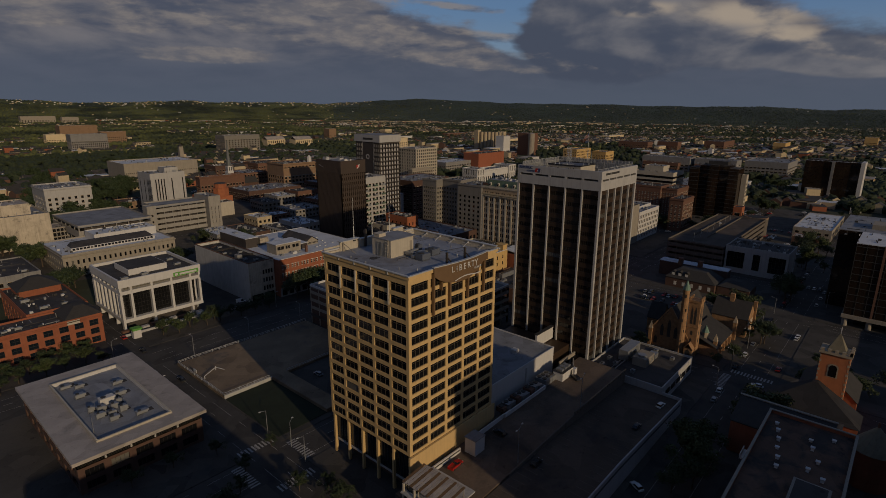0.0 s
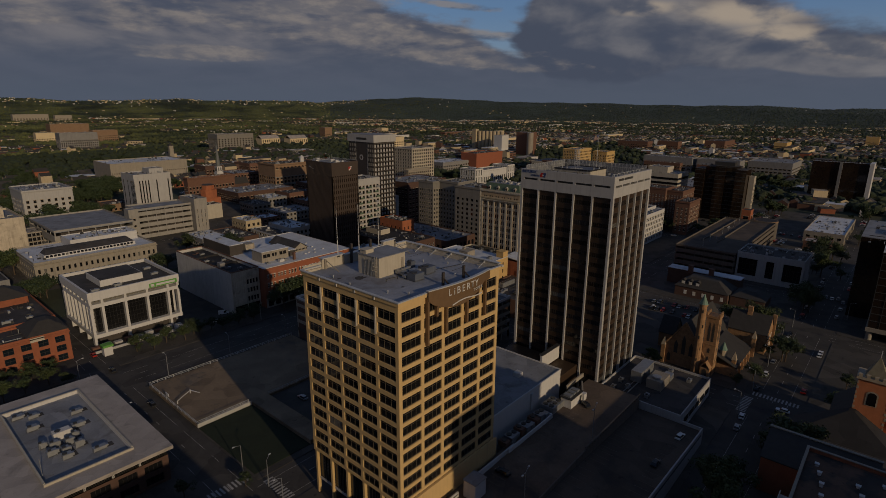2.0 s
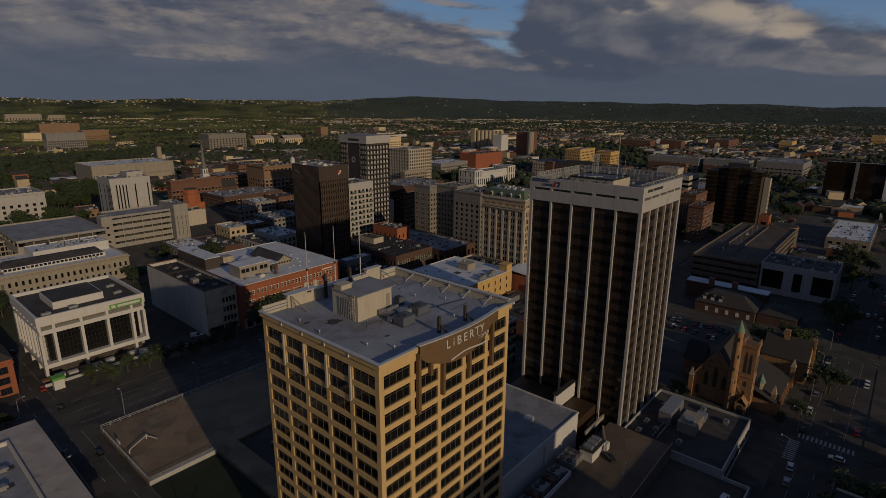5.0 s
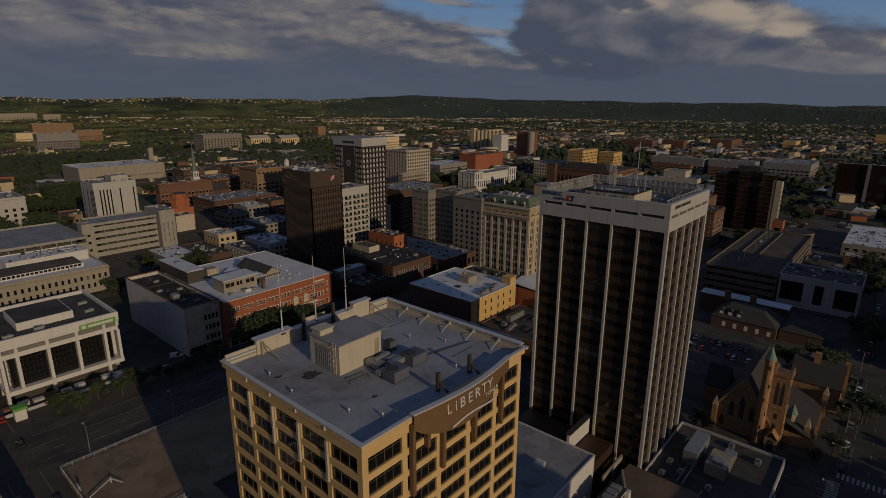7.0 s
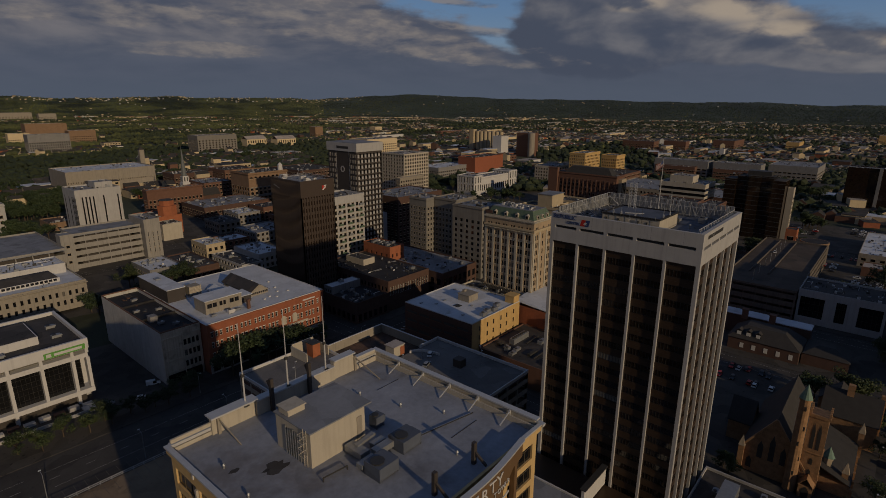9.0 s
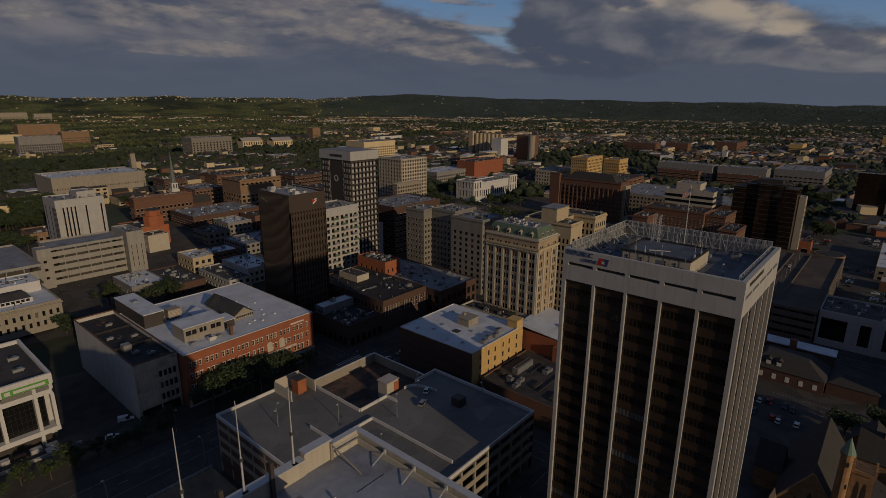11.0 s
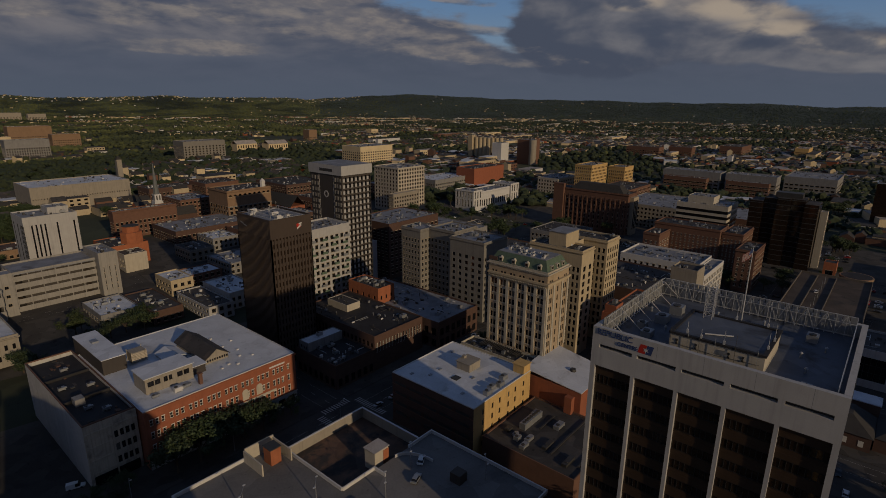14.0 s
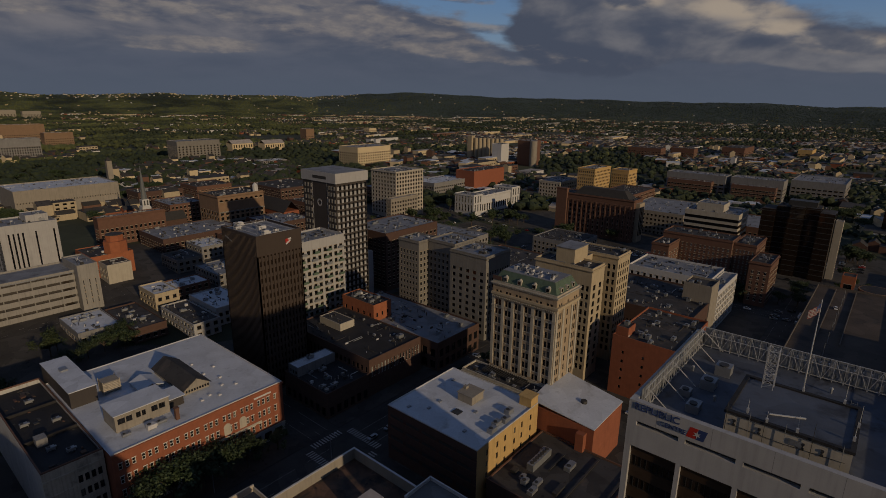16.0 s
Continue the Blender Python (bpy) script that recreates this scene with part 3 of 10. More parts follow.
def ground_z(x, y):
    r = math.hypot(x, y)
    az = (math.degrees(math.atan2(x, y)) - 49.3 + 180) % 360 - 180
    z = 11 * smooth(235, 430, y - 0.10 * x) * smooth(-500, -200, x) * (1 - smooth(900, 2000, r))
    z += 14 * smooth(1700, 2500, r) * smooth(-4, -30, az) * (0.6 + 0.4 * math.sin(0.004 * x + 1) * math.sin(0.003 * y))
    if r > 3500:
        rise = smooth(3700, 4650, r) ** 1.2
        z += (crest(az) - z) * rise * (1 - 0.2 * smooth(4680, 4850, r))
        z += (12 * noise.noise((x * 0.002, y * 0.002, 1.0)) + 5 * noise.noise((x * 0.007, y * 0.007, 5.0))) * smooth(3500, 3900, r) * (1 - 0.8 * rise)
    return z


rings = [0, 60, 120, 180, 240, 300, 360, 420, 480, 540, 620, 720, 850, 1000, 1200, 1450, 1700, 2000, 2300, 2600, 2900, 3200, 3500, 3620, 3740, 3840, 3930, 4010, 4090, 4170, 4250, 4330, 4400, 4470, 4530, 4580, 4620, 4650, 4680, 4720, 4850]
spokes = [radians(49.3 - 52 + 104 * k / 416) for k in range(416)] + [radians(49.3 + 52 + 256 * k / 64) for k in range(64)]
mb = MB()
STEPS = len(spokes)
for r in rings:
    for a in spokes:
        x, y = r * math.sin(a), r * math.cos(a)
        mb.v.append((x, y, ground_z(x, y) - (0.06 if r < 650 else 0.4)))
for i in range(len(rings) - 1):
    for s in range(STEPS):
        t = (s + 1) % STEPS
        mb.f.append((i * STEPS + s, i * STEPS + t, (i + 1) * STEPS + t, (i + 1) * STEPS + s))
mb.m = [0] * len(mb.f)
ground = single("ground", mb, EARTH, "green and brown land rising to wooded hills", "ground", kind="structure")
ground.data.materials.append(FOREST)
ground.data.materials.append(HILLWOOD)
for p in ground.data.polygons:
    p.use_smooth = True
    # Left hills take the sunlit green, the rest the hazy, cloud-shaded colour.
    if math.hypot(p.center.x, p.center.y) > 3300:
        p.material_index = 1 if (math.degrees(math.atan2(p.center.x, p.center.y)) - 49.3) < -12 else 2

# Streets are one asphalt sheet under the raised city blocks.
XS = [(-260, -23), (-8, 130), (146, 226), (240, 285), (300, 392), (408, 476), (492, 600)]
YS = [(-260, -64), (-43.5, 38), (53, 137), (163, 243), (257, 345), (360, 455)]


def sheet(x0, y0, x1, y1, step, lift):
    """A level sheet that follows the land."""
    mb = MB()
    nx, ny = max(1, round((x1 - x0) / step)), max(1, round((y1 - y0) / step))
    for j in range(ny + 1):
        for i in range(nx + 1):
            x, y = x0 + (x1 - x0) * i / nx, y0 + (y1 - y0) * j / ny
            mb.v.append((x, y, ground_z(x, y) + lift))
    for j in range(ny):
        for i in range(nx):
            a = j * (nx + 1) + i
            mb.f.append((a, a + 1, a + nx + 2, a + nx + 1))
            mb.m.append(0)
    return mb


single("road", sheet(-260, -260, 600, 470, 15, 0.0), ASPHALT, "worn dark asphalt streets between the city blocks", "road", kind="structure")
for bx0, bx1 in XS:
    for by0, by1 in YS:
        top = sheet(bx0, by0, bx1, by1, 15, 0.16)
        nx, ny = max(1, round((bx1 - bx0) / 15)), max(1, round((by1 - by0) / 15))
        edge = [i for i in range(nx + 1)] + [(j + 1) * (nx + 1) - 1 for j in range(1, ny + 1)] + [ny * (nx + 1) + i for i in range(nx - 1, -1, -1)] + [j * (nx + 1) for j in range(ny - 1, 0, -1)]
        low = [top.v[i] for i in edge]
        for a in range(len(low)):
            p, q = low[a], low[(a + 1) % len(low)]
            top.face([p, (p[0], p[1], p[2] - 0.3), (q[0], q[1], q[2] - 0.3), q])
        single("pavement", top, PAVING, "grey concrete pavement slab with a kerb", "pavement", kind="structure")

# ---- the tan tower with the sign ----
LX0, LY0, LX1, LY1 = 0.7, 0.7, 38.8, 35.9
LBASE, LTOP = 14.5, 66.6


def liberty():
    box = (LX0, LY0, LX1, LY1)
    root = thing("office_tower", (LX0, LY0, 0), "tan concrete fourteen-storey office tower with dark window bands", "office tower")
    mb = MB()
    rows = floors(15.3, 14, 3.62, 2.55)
    todo = []
    for side in "SWNE":
        width = LX1 - LX0 if side in "SN" else LY1 - LY0
        cols = bays(width, 5, 0.86, 0.55)
        todo.append((side, facade(mb, side, box, LBASE, LTOP, cols, rows, 0.32)))
    part("wall", mb, TAN, root, "tan precast concrete grid")
    for side, holes in todo:
        add_windows(root, side, holes, (4 if side in "SN" else 3, 1, "bar", "glass", 0.085))
    # Lower storeys: recessed glass with slim columns over an arcade.
    mb = MB().box(LX0 + 1.2, LY0 + 0.9, 5.2, LX1 - 1.2, LY1 - 0.9, LBASE - 0.02)
    part("lobby_glass", mb, GLASSBLUE, root, "dark blue curtain wall")
    part("lobby_core", MB().box(LX0 + 4, LY0 + 4, 0.16, LX1 - 4, LY1 - 4, 5.2), DARKBRICK, root)
    part("arcade_beam", MB().box(LX0 + 0.9, LY0 + 0.6, 4.6, LX1 - 0.9, LY1 - 0.6, 5.2), WHITE, root)
    for k in range(6):
        y = LY0 + 0.6 + (LY1 - LY0 - 1.2) * k / 5
        for x in (LX0 + 0.75, LX1 - 0.75):
            part("column", MB().box(x - 0.45, y - 0.35, 0.16, x + 0.45, y + 0.35, LBASE - 0.02), TAN, root)
    for k in range(1, 5):
        x = LX0 + 0.6 + (LX1 - LX0 - 1.2) * k / 5
        for y in (LY0 + 0.6, LY1 - 0.6):
            part("column", MB().box(x - 0.35, y - 0.3, 0.16, x + 0.35, y + 0.3, LBASE - 0.02), TAN, root)
    for k in range(26):
        y = LY0 + 1.2 + (LY1 - LY0 - 2.4) * k / 25
        part("lobby_mullion", MB().box(LX0 + 1.05, y - 0.06, 5.2, LX0 + 1.2, y + 0.06, LBASE - 0.02), MULLION, root)
    # White fins at the head of the piers.
    fw = (LY1 - LY0 - 1.1) / 5
    for k in range(1, 5):
        y = LY0 + 0.55 + fw * k
        part("fin", MB().box(LX0 - 0.32, y - 0.22, 58.2, LX0 - 0.003, y + 0.22, 64.8), CREAM, root)
        part("roof_light", MB().box(LX0 - 0.5, y - 0.25, 66.65, LX0 - 0.12, y + 0.05, 67.3), BRIGHT, root)
    # Roof: deck, set-back band, overhanging coping.
    part("roof", MB().box(LX0 + 0.05, LY0 + 0.05, LTOP - 0.5, LX1 - 0.05, LY1 - 0.05, LTOP + 0.01), ROOFSTAINED, root, "grey roof membrane with dark stains")
    mb = MB()
    mb.box(0.15, 0.1, 67.5, 0.9, 36.6, 67.75)                         # west coping
    mb.box(0.9, 36.0, 67.3, 39.0, 36.9, 67.75).box(39.0, -0.1, 67.3, 39.8, 36.9, 67.75)
    mb.box(0.9, 0.1, 67.5, 9.5, 0.7, 67.75).box(33.5, 0.1, 67.5, 39.0, 0.7, 67.75)
    part("coping", mb, ALUMIN, root, "pale metal roof coping")
    mb = MB()
    mb.box(0.35, 0.2, LTOP + 0.01, 0.75, 36.4, 67.5).box(0.75, 0.2, LTOP + 0.01, 39.2, 0.6, 67.5)
    part("coping_band", mb, TAN, root)
    # Screens round the back and the east side, with struts.
    mb = MB()
    for a in range(72):
        y = 1.2 + a * 0.485
        mb.box(38.9, y, 66.6, 39.15 + 0.10 * (a % 2), y + 0.47, 68.1)
    part("east_screen", mb, CREAM, root, "corrugated cream roof screen")
    part("screen_rail", MB().box(38.7, 0.8, 68.1, 39.7, 36.9, 68.35).box(33.2, 36.0, 68.3, 38.7, 36.9, 68.5), ALUMIN, root)
    part("screen_wall", MB().box(6.6, 35.6, LTOP, 13.6, 36.3, 69.6).box(13.6, 35.2, LTOP, 28.6, 36.3, 69.1).box(28.6, 35.4, LTOP, 33.0, 36.3, 70.0)
         .box(33.0, 36.0, LTOP + 1.1, 38.9, 36.3, 68.3).box(0.9, 35.9, LTOP + 1.4, 6.6, 36.2, 68.6).box(0.9, 35.9, LTOP, 6.6, 36.2, LTOP + 0.6), CREAM, root, "cream roof screen wall")
    part("screen_cap", MB().box(6.2, 34.6, 69.6, 13.7, 36.6, 69.85).box(13.7, 35.0, 69.1, 28.5, 36.5, 69.3).box(28.5, 35.0, 70.0, 33.2, 36.6, 70.25), ALUMIN, root)
    part("inner_wall", MB().box(38.2, 0.8, LTOP, 38.5, 35.6, LTOP + 0.9).box(33.0, 35.3, LTOP, 38.2, 35.6, LTOP + 0.9), CREAM, root)
    for y in (5.5, 11.5, 17.5, 23.5, 29.5):
        part("strut", MB().beam((38.6, y, 67.9), (36.0, y, LTOP + 0.1), 0.14).beam((38.6, y, LTOP), (38.6, y, 68.1), 0.26), ALUMIN, root)
    for x, d in ((7.5, 5.0), (33.2, 6.0)):
        part("strut", MB().beam((x, 35.4, 69.2), (x + 0.6, 35.4 - d, LTOP + 0.1), 0.16).beam((x, 35.3, LTOP), (x, 35.3, 69.4), 0.45), BEIGE, root)
    for x in (16.0, 23.0):
        part("chimney_post", MB().box(x - 0.25, 34.4, LTOP, x + 0.25, 35.0, 72.2).beam((x, 34.9, 70.6), (x, 35.7, 71.6), 0.35), BROWNCLAD, root)
    for x in (12.0, 19.5, 27.0):
        mast = part("antenna", MB().cyl(x, 35.6, 68.6, 74.5, 0.16, 0.12, 8).cyl(x, 35.6, 74.5, 82.5, 0.09, 0.05, 6), ALUMIN, root)
        part("antenna_bracket", MB().box(x - 0.4, 35.1, 69.0, x + 0.4, 35.6, 69.3).box(x - 0.25, 35.45, 73.8, x + 0.25, 35.75, 74.3), DARKSTEEL, mast)
    # Plant room with a cage ladder.
    part("plant_room", MB().box(11.6, 18.6, LTOP, 20.9, 26.6, 71.8).box(20.9, 20.0, LTOP, 21.9, 26.6, 71.8), CREAM, root, "cream rendered plant room")
    part("plant_roof", MB().box(11.4, 18.4, 71.8, 22.1, 26.8, 72.0), ROOFGREY, root)
    part("hatch", MB().box(11.9, 23.9, 72.0, 14.6, 26.2, 72.9).box(11.7, 23.7, 72.9, 14.8, 26.4, 73.05), CREAM, root)
    part("plant_door", MB().box(19.4, 18.5, LTOP + 0.1, 20.3, 18.6, 70.6), BEIGE, root)
    mb = MB()
    for y in (19.2, 19.9):
        mb.beam((11.35, y, LTOP), (11.35, y, 72.2), 0.08)
    for k in range(16):
        mb.beam((11.35, 19.2, LTOP + 0.35 * k), (11.35, 19.9, LTOP + 0.35 * k), 0.05)
    for z in (68.6, 69.6, 70.6, 71.6):
        mb.beam((11.35, 19.0, z), (10.6, 19.0, z), 0.06).beam((10.6, 19.0, z), (10.6, 20.1, z), 0.06).beam((10.6, 20.1, z), (11.35, 20.1, z), 0.06)
    part("cage_ladder", mb, CREAM, root)
    for k in range(7):
        part("conduit", MB().cyl(11.45, 20.8 + 0.55 * k, LTOP, 70.9 - 0.1 * (k % 3), 0.09, None, 6), STEEL, root)

    # Air handlers, ducts and pipes on the deck.
    for x, y, w, d, h in ((17.2, 11.2, 3.4, 3.0, 2.0), (23.4, 13.0, 3.6, 3.0, 1.9), (24.0, 19.5, 1.6, 1.6, 1.9)):
        roof_unit(root, x, y, LTOP, w, d, h, ROOFBLUE)
    mb = MB().box(16.6, 14.6, LTOP + 0.4, 18.2, 18.0, LTOP + 1.3).box(18.4, 13.4, LTOP + 0.5, 22.2, 14.6, LTOP + 1.4).box(15.4, 13.0, LTOP + 0.4, 18.2, 14.2, LTOP + 1.0).box(19.4, 15.0, LTOP + 0.4, 21.6, 16.0, LTOP + 1.2).beam((17.4, 16.5, LTOP + 1.4), (21.0, 16.9, LTOP + 1.4), 0.7, 0.4)
    part("duct", mb, STEEL, root, "weathered galvanised air duct")
    part("pipe", MB().beam((11.0, 15.4, LTOP + 0.6), (14.6, 15.0, LTOP + 0.6), 0.14).beam((11.0, 15.4, LTOP), (11.0, 15.4, LTOP + 0.6), 0.14).beam((14.6, 15.0, LTOP), (14.6, 15.0, LTOP + 0.6), 0.14).beam((24.5, 13.0, LTOP + 0.25), (36.0, 10.5, LTOP + 0.25), 0.12), DARKSTEEL, root)
    for x, y in ((4.0, 27.5), (5.5, 9.0), (30.0, 20.5), (33.0, 14.0), (28.0, 28.0), (3.2, 20.0), (8.0, 4.5), (26.5, 6.0)):
        vent(root, x, y, LTOP, 0.22, 0.5)
    rng = random.Random(14)
    for cx, cy, r, stretch in ((8.6, 22.5, 1.5, 1.2), (4.6, 26.0, 0.5, 1.6), (11.0, 9.5, 0.4, 1.6)):
        ring = [(cx + stretch * r * rng.uniform(0.55, 1.2) * math.cos(a * math.pi / 8), cy + r * rng.uniform(0.55, 1.2) * math.sin(a * math.pi / 8)) for a in range(16)]
        part("tar_patch", MB().prism(ring, LTOP + 0.012, LTOP + 0.022), ROOFDARK, root)
    for x, y, w, d in ((29.0, 9.0, 6.0, 0.12), (31.0, 27.0, 5.0, 0.1)):
        part("roof_seam", MB().box(x, y, LTOP + 0.012, x + w, y + d, LTOP + 0.05), ROOFDARK, root)
    # The sign panel, bowed outwards, with strips running down.
    mb = MB()
    cells = 16
    for i in range(cells):
        a, b = i / cells, (i + 1) / cells
        xa, xb = 9.6 + 23.8 * a, 9.6 + 23.8 * b
        ya, yb = -0.25 - 1.15 * math.sin(math.pi * a), -0.25 - 1.15 * math.sin(math.pi * b)
        la, lb = (65.6 - 3.4 * math.sin(math.pi * min(1, a * 1.15)) ** 0.7 if a > 0 else 65.6), (65.6 - 3.4 * math.sin(math.pi * min(1, b * 1.15)) ** 0.7)
        quad = [(xa, ya, la), (xb, yb, lb), (xb, yb, 68.0), (xa, ya, 68.0)]
        mb.face(quad)
        mb.face([(x, y + 0.3, z) for x, y, z in quad])
        mb.face([(xa, ya, la), (xb, yb, lb), (xb, yb + 0.3, lb), (xa, ya + 0.3, la)])
    panel = part("sign_panel", mb, SIGNBROWN, root, "brown curved name panel")
    front = [(9.4 + 24.2 * i / cells, -0.45 - 1.2 * math.sin(math.pi * i / cells)) for i in range(cells + 1)]
    part("sign_cap", MB().prism(front + [(x, y + 0.85) for x, y in reversed(front)], 68.0, 68.25), ALUMIN, root)
    for x, z in ((9.5, 54.4), (12.7, 60.9), (16.2, 55.4), (20.4, 63.2), (24.2, 55.9), (28.4, 61.4), (31.8, 55.6)):
        part("sign_strip", MB().box(x, -0.12, z, x + 0.65, LY0 - 0.003, 66.4), SIGNBROWN, root)
    for x in (18.6, 26.6):
        part("sign_brace", MB().beam((x, 2.9, 68.4), (x + 0.2, 1.2, LTOP + 0.4), 0.3).box(x - 0.3, 2.9, LTOP, x + 0.3, 3.4, 69.9), BROWNCLAD, root)
    x = 15.6
    for ch, step in zip("LiBERTY", (1.75, 1.05, 1.9, 1.75, 1.85, 1.75, 1.8)):
        y = -0.30 - 1.2 * math.sin(math.pi * (x + 0.6 - 9.6) / 23.8)
        lettering(ch, 2.5, 0.06, BRIGHT, panel, (x, y, 65.55), 0)
        x += step
    x = 25.0
    for ch in "TOWER":
        y = -0.30 - 1.2 * math.sin(math.pi * (x - 9.6) / 23.8)
        lettering(ch, 1.0, 0.05, BRIGHT, panel, (x, y, 64.45), 0)
        x += 0.88
    mb = MB()
    for i in range(12):
        xa, xb = 17.0 + i, 18.0 + i
        ya, yb = (-0.34 - 1.2 * math.sin(math.pi * (v - 9.6) / 23.8) for v in (xa, xb))
        za, zb = (62.9 + 0.5 * math.sin((v - 17) * 0.42) + 0.05 * (v - 17) for v in (xa, xb))
        mb.beam((xa, ya, za), (xb, yb, zb), 0.1, 0.28)
    part("sign_wave", mb, BRIGHT, panel)
    return root


liberty()

# ---- the dark tower with white piers ----
RX0, RY0, RX1, RY1 = 99.6, -3.3, 132.9, 34.2
RTOP, RBAND = 86.0, 78.6


def republic():
    root = thing("glass_tower", (RX0, RY0, 0), "dark glass office tower with white concrete piers and a white crown", "office tower")
    part("core", MB().box(RX0 + 0.9, RY0 + 0.9, 0.16, RX1 - 0.9, RY1 - 0.9, RBAND), DARKSTEEL, root)
    levels = [(9.0 + 3.66 * k) for k in range(19)]
    for side in "SWNE":
        (px, py), width, (ux, uy) = corner_of(side, RX0, RY0, RX1, RY1)
        nx, ny = NORMALS[side]
        step = (width - 0.9) / 5

        def at(s, d):
            return (px + ux * s - nx * d, py + uy * s - ny * d)

        for k in range(6):
            s = 0.45 + step * k
            half = 0.7 if k in (0, 5) else 0.31
            lo, hi = max(0.0, s - half), min(width, s + half)
            if side in "WE" and k in (0, 5):
                continue
            q = [at(lo, 0.0), at(hi, 0.0), at(hi, 0.86), at(lo, 0.86)]
            part("pier", MB().prism(q, 0.16, RBAND - 0.003), WHITE, root)
        mbs = MB()
        for k in range(5):
            lo, hi = 0.45 + step * k + 0.33, 0.45 + step * (k + 1) - 0.33
            if side in "NE":
                q = [at(lo, 0.74), at(hi, 0.74), at(hi, 0.88), at(lo, 0.88)]
                part("glazing_strip", MB().prism(q, 9.0, RBAND - 0.01), GLASSBRONZE, root)
                for z in levels:
                    mbs.prism([at(lo, 0.66), at(hi, 0.66), at(hi, 0.73), at(lo, 0.73)], z + 1.83, min(z + 3.6, RBAND - 0.01))
                continue
            for z in levels:
                top = min(z + 3.66, RBAND - 0.01)
                if top - z < 1.0:
                    continue
                ob = new("window", window_mesh(hi - lo, 1.75, (8, 1, "dark", "bronze", 0.10)))
                ob.parent = root
                q = at(lo, 0.78)
                ob.location = (q[0] - RX0, q[1] - RY0, z + 0.05)
                ob.rotation_euler = (0, 0, radians(TURNS[side]))
                ob = new("spandrel", spandrel_mesh(hi - lo, top - z - 1.85))
                ob.parent = root
                q = at(lo, 0.72)
                ob.location = (q[0] - RX0, q[1] - RY0, z + 1.83)
                ob.rotation_euler = (0, 0, radians(TURNS[side]))
        if mbs.v:
            tagged(part("spandrel_bands", mbs, BRONZE, root), kind="stuff")
        # Crown: two bands with a slotted course between.
        lo, hi = 0.0, width
        if side in "SN":
            part("crown", MB().prism([at(0, 0), at(width, 0), at(width, 0.9), at(0, 0.9)], 82.85, RTOP), WHITE, root)
            part("crown_foot", MB().prism([at(0, 0), at(width, 0), at(width, 0.9), at(0, 0.9)], RBAND, 82.1), WHITE, root)
        else:
            part("crown", MB().prism([at(0.9, 0), at(width - 0.9, 0), at(width - 0.9, 0.9), at(0.9, 0.9)], 82.85, RTOP), WHITE, root)
            part("crown_foot", MB().prism([at(0.9, 0), at(width - 0.9, 0), at(width - 0.9, 0.9), at(0.9, 0.9)], RBAND, 82.1), WHITE, root)
        for k in range(6):
            s = 0.45 + step * k
            half = 0.9 if k in (0, 5) else 0.45
            a, b = max(0.9 if side in "WE" else 0.0, s - half), min(width - (0.9 if side in "WE" else 0.0), s + half)
            part("crown_block", MB().prism([at(a, 0.0), at(b, 0.0), at(b, 0.9), at(a, 0.9)], 82.1, 82.85), WHITE, root)
        part("slot_back", MB().prism([at(1.0, 0.86), at(width - 1.0, 0.86), at(width - 1.0, 0.95), at(1.0, 0.95)], 82.05, 82.9), DARKSTEEL, root)
    part("roof", MB().box(RX0 + 0.9, RY0 + 0.9, 81.4, RX1 - 0.9, RY1 - 0.9, 83.4), ROOFBLUE, root, "stained blue-grey roof deck")
    # Lattice fence inside the crown on the far sides.
    z0, z1 = 83.4, 87.4
    for name, x0, y0, x1, y1 in (("north", RX0 + 1.6, RY1 - 1.6, RX1 - 1.6, RY1 - 1.6), ("east", RX1 - 1.6, RY0 + 1.6, RX1 - 1.6, RY1 - 1.6), ("south", RX0 + 1.6, RY0 + 1.6, RX1 - 1.6, RY0 + 1.6)):
        mb = MB()
        top = z1 if name != "south" else 86.6
        count = 22
        for k in range(count + 1):
            x, y = x0 + (x1 - x0) * k / count, y0 + (y1 - y0) * k / count
            mb.beam((x, y, z0), (x, y, top), 0.09)
            if k < count:
                xn, yn = x0 + (x1 - x0) * (k + 1) / count, y0 + (y1 - y0) * (k + 1) / count
                mb.beam((x, y, z0 + (k % 2) * (top - z0)), (xn, yn, z0 + ((k + 1) % 2) * (top - z0)), 0.07)
        for z in (z0 + 0.4, (z0 + top) / 2 + 0.6, top):
            mb.beam((x0, y0, z), (x1, y1, z), 0.10)
        part("lattice_fence", mb, ALUMIN, root)
        if name != "south":
            ox, oy = (0.5, 0) if name == "east" else (0, 0.5)
            count = 30
            for k in range(count):
                a, b = k / count + 0.002, (k + 1) / count - 0.002
                p, q = (x0 + (x1 - x0) * a + ox, y0 + (y1 - y0) * a + oy), (x0 + (x1 - x0) * b + ox, y0 + (y1 - y0) * b + oy)
                sheetmb = MB()
                sheetmb.face([(*p, z0 + 0.4), (*q, z0 + 0.4), (*q, top - 0.2), (*p, top - 0.2)])
                sheetmb.face([(p[0] + ox * 0.1, p[1] + oy * 0.1, z0 + 0.4), (q[0] + ox * 0.1, q[1] + oy * 0.1, z0 + 0.4), (q[0] + ox * 0.1, q[1] + oy * 0.1, top - 0.2), (p[0] + ox * 0.1, p[1] + oy * 0.1, top - 0.2)])
                part("screen_panel", sheetmb, STEEL, root, "weathered pale screen panel")

    for k in range(6):
        x = RX0 + 3 + k * 5.6
        part("fence_stay", MB().beam((x, RY1 - 1.7, 86.8), (x + 0.8, RY1 - 5.2, 83.45), 0.12), ALUMIN, root)
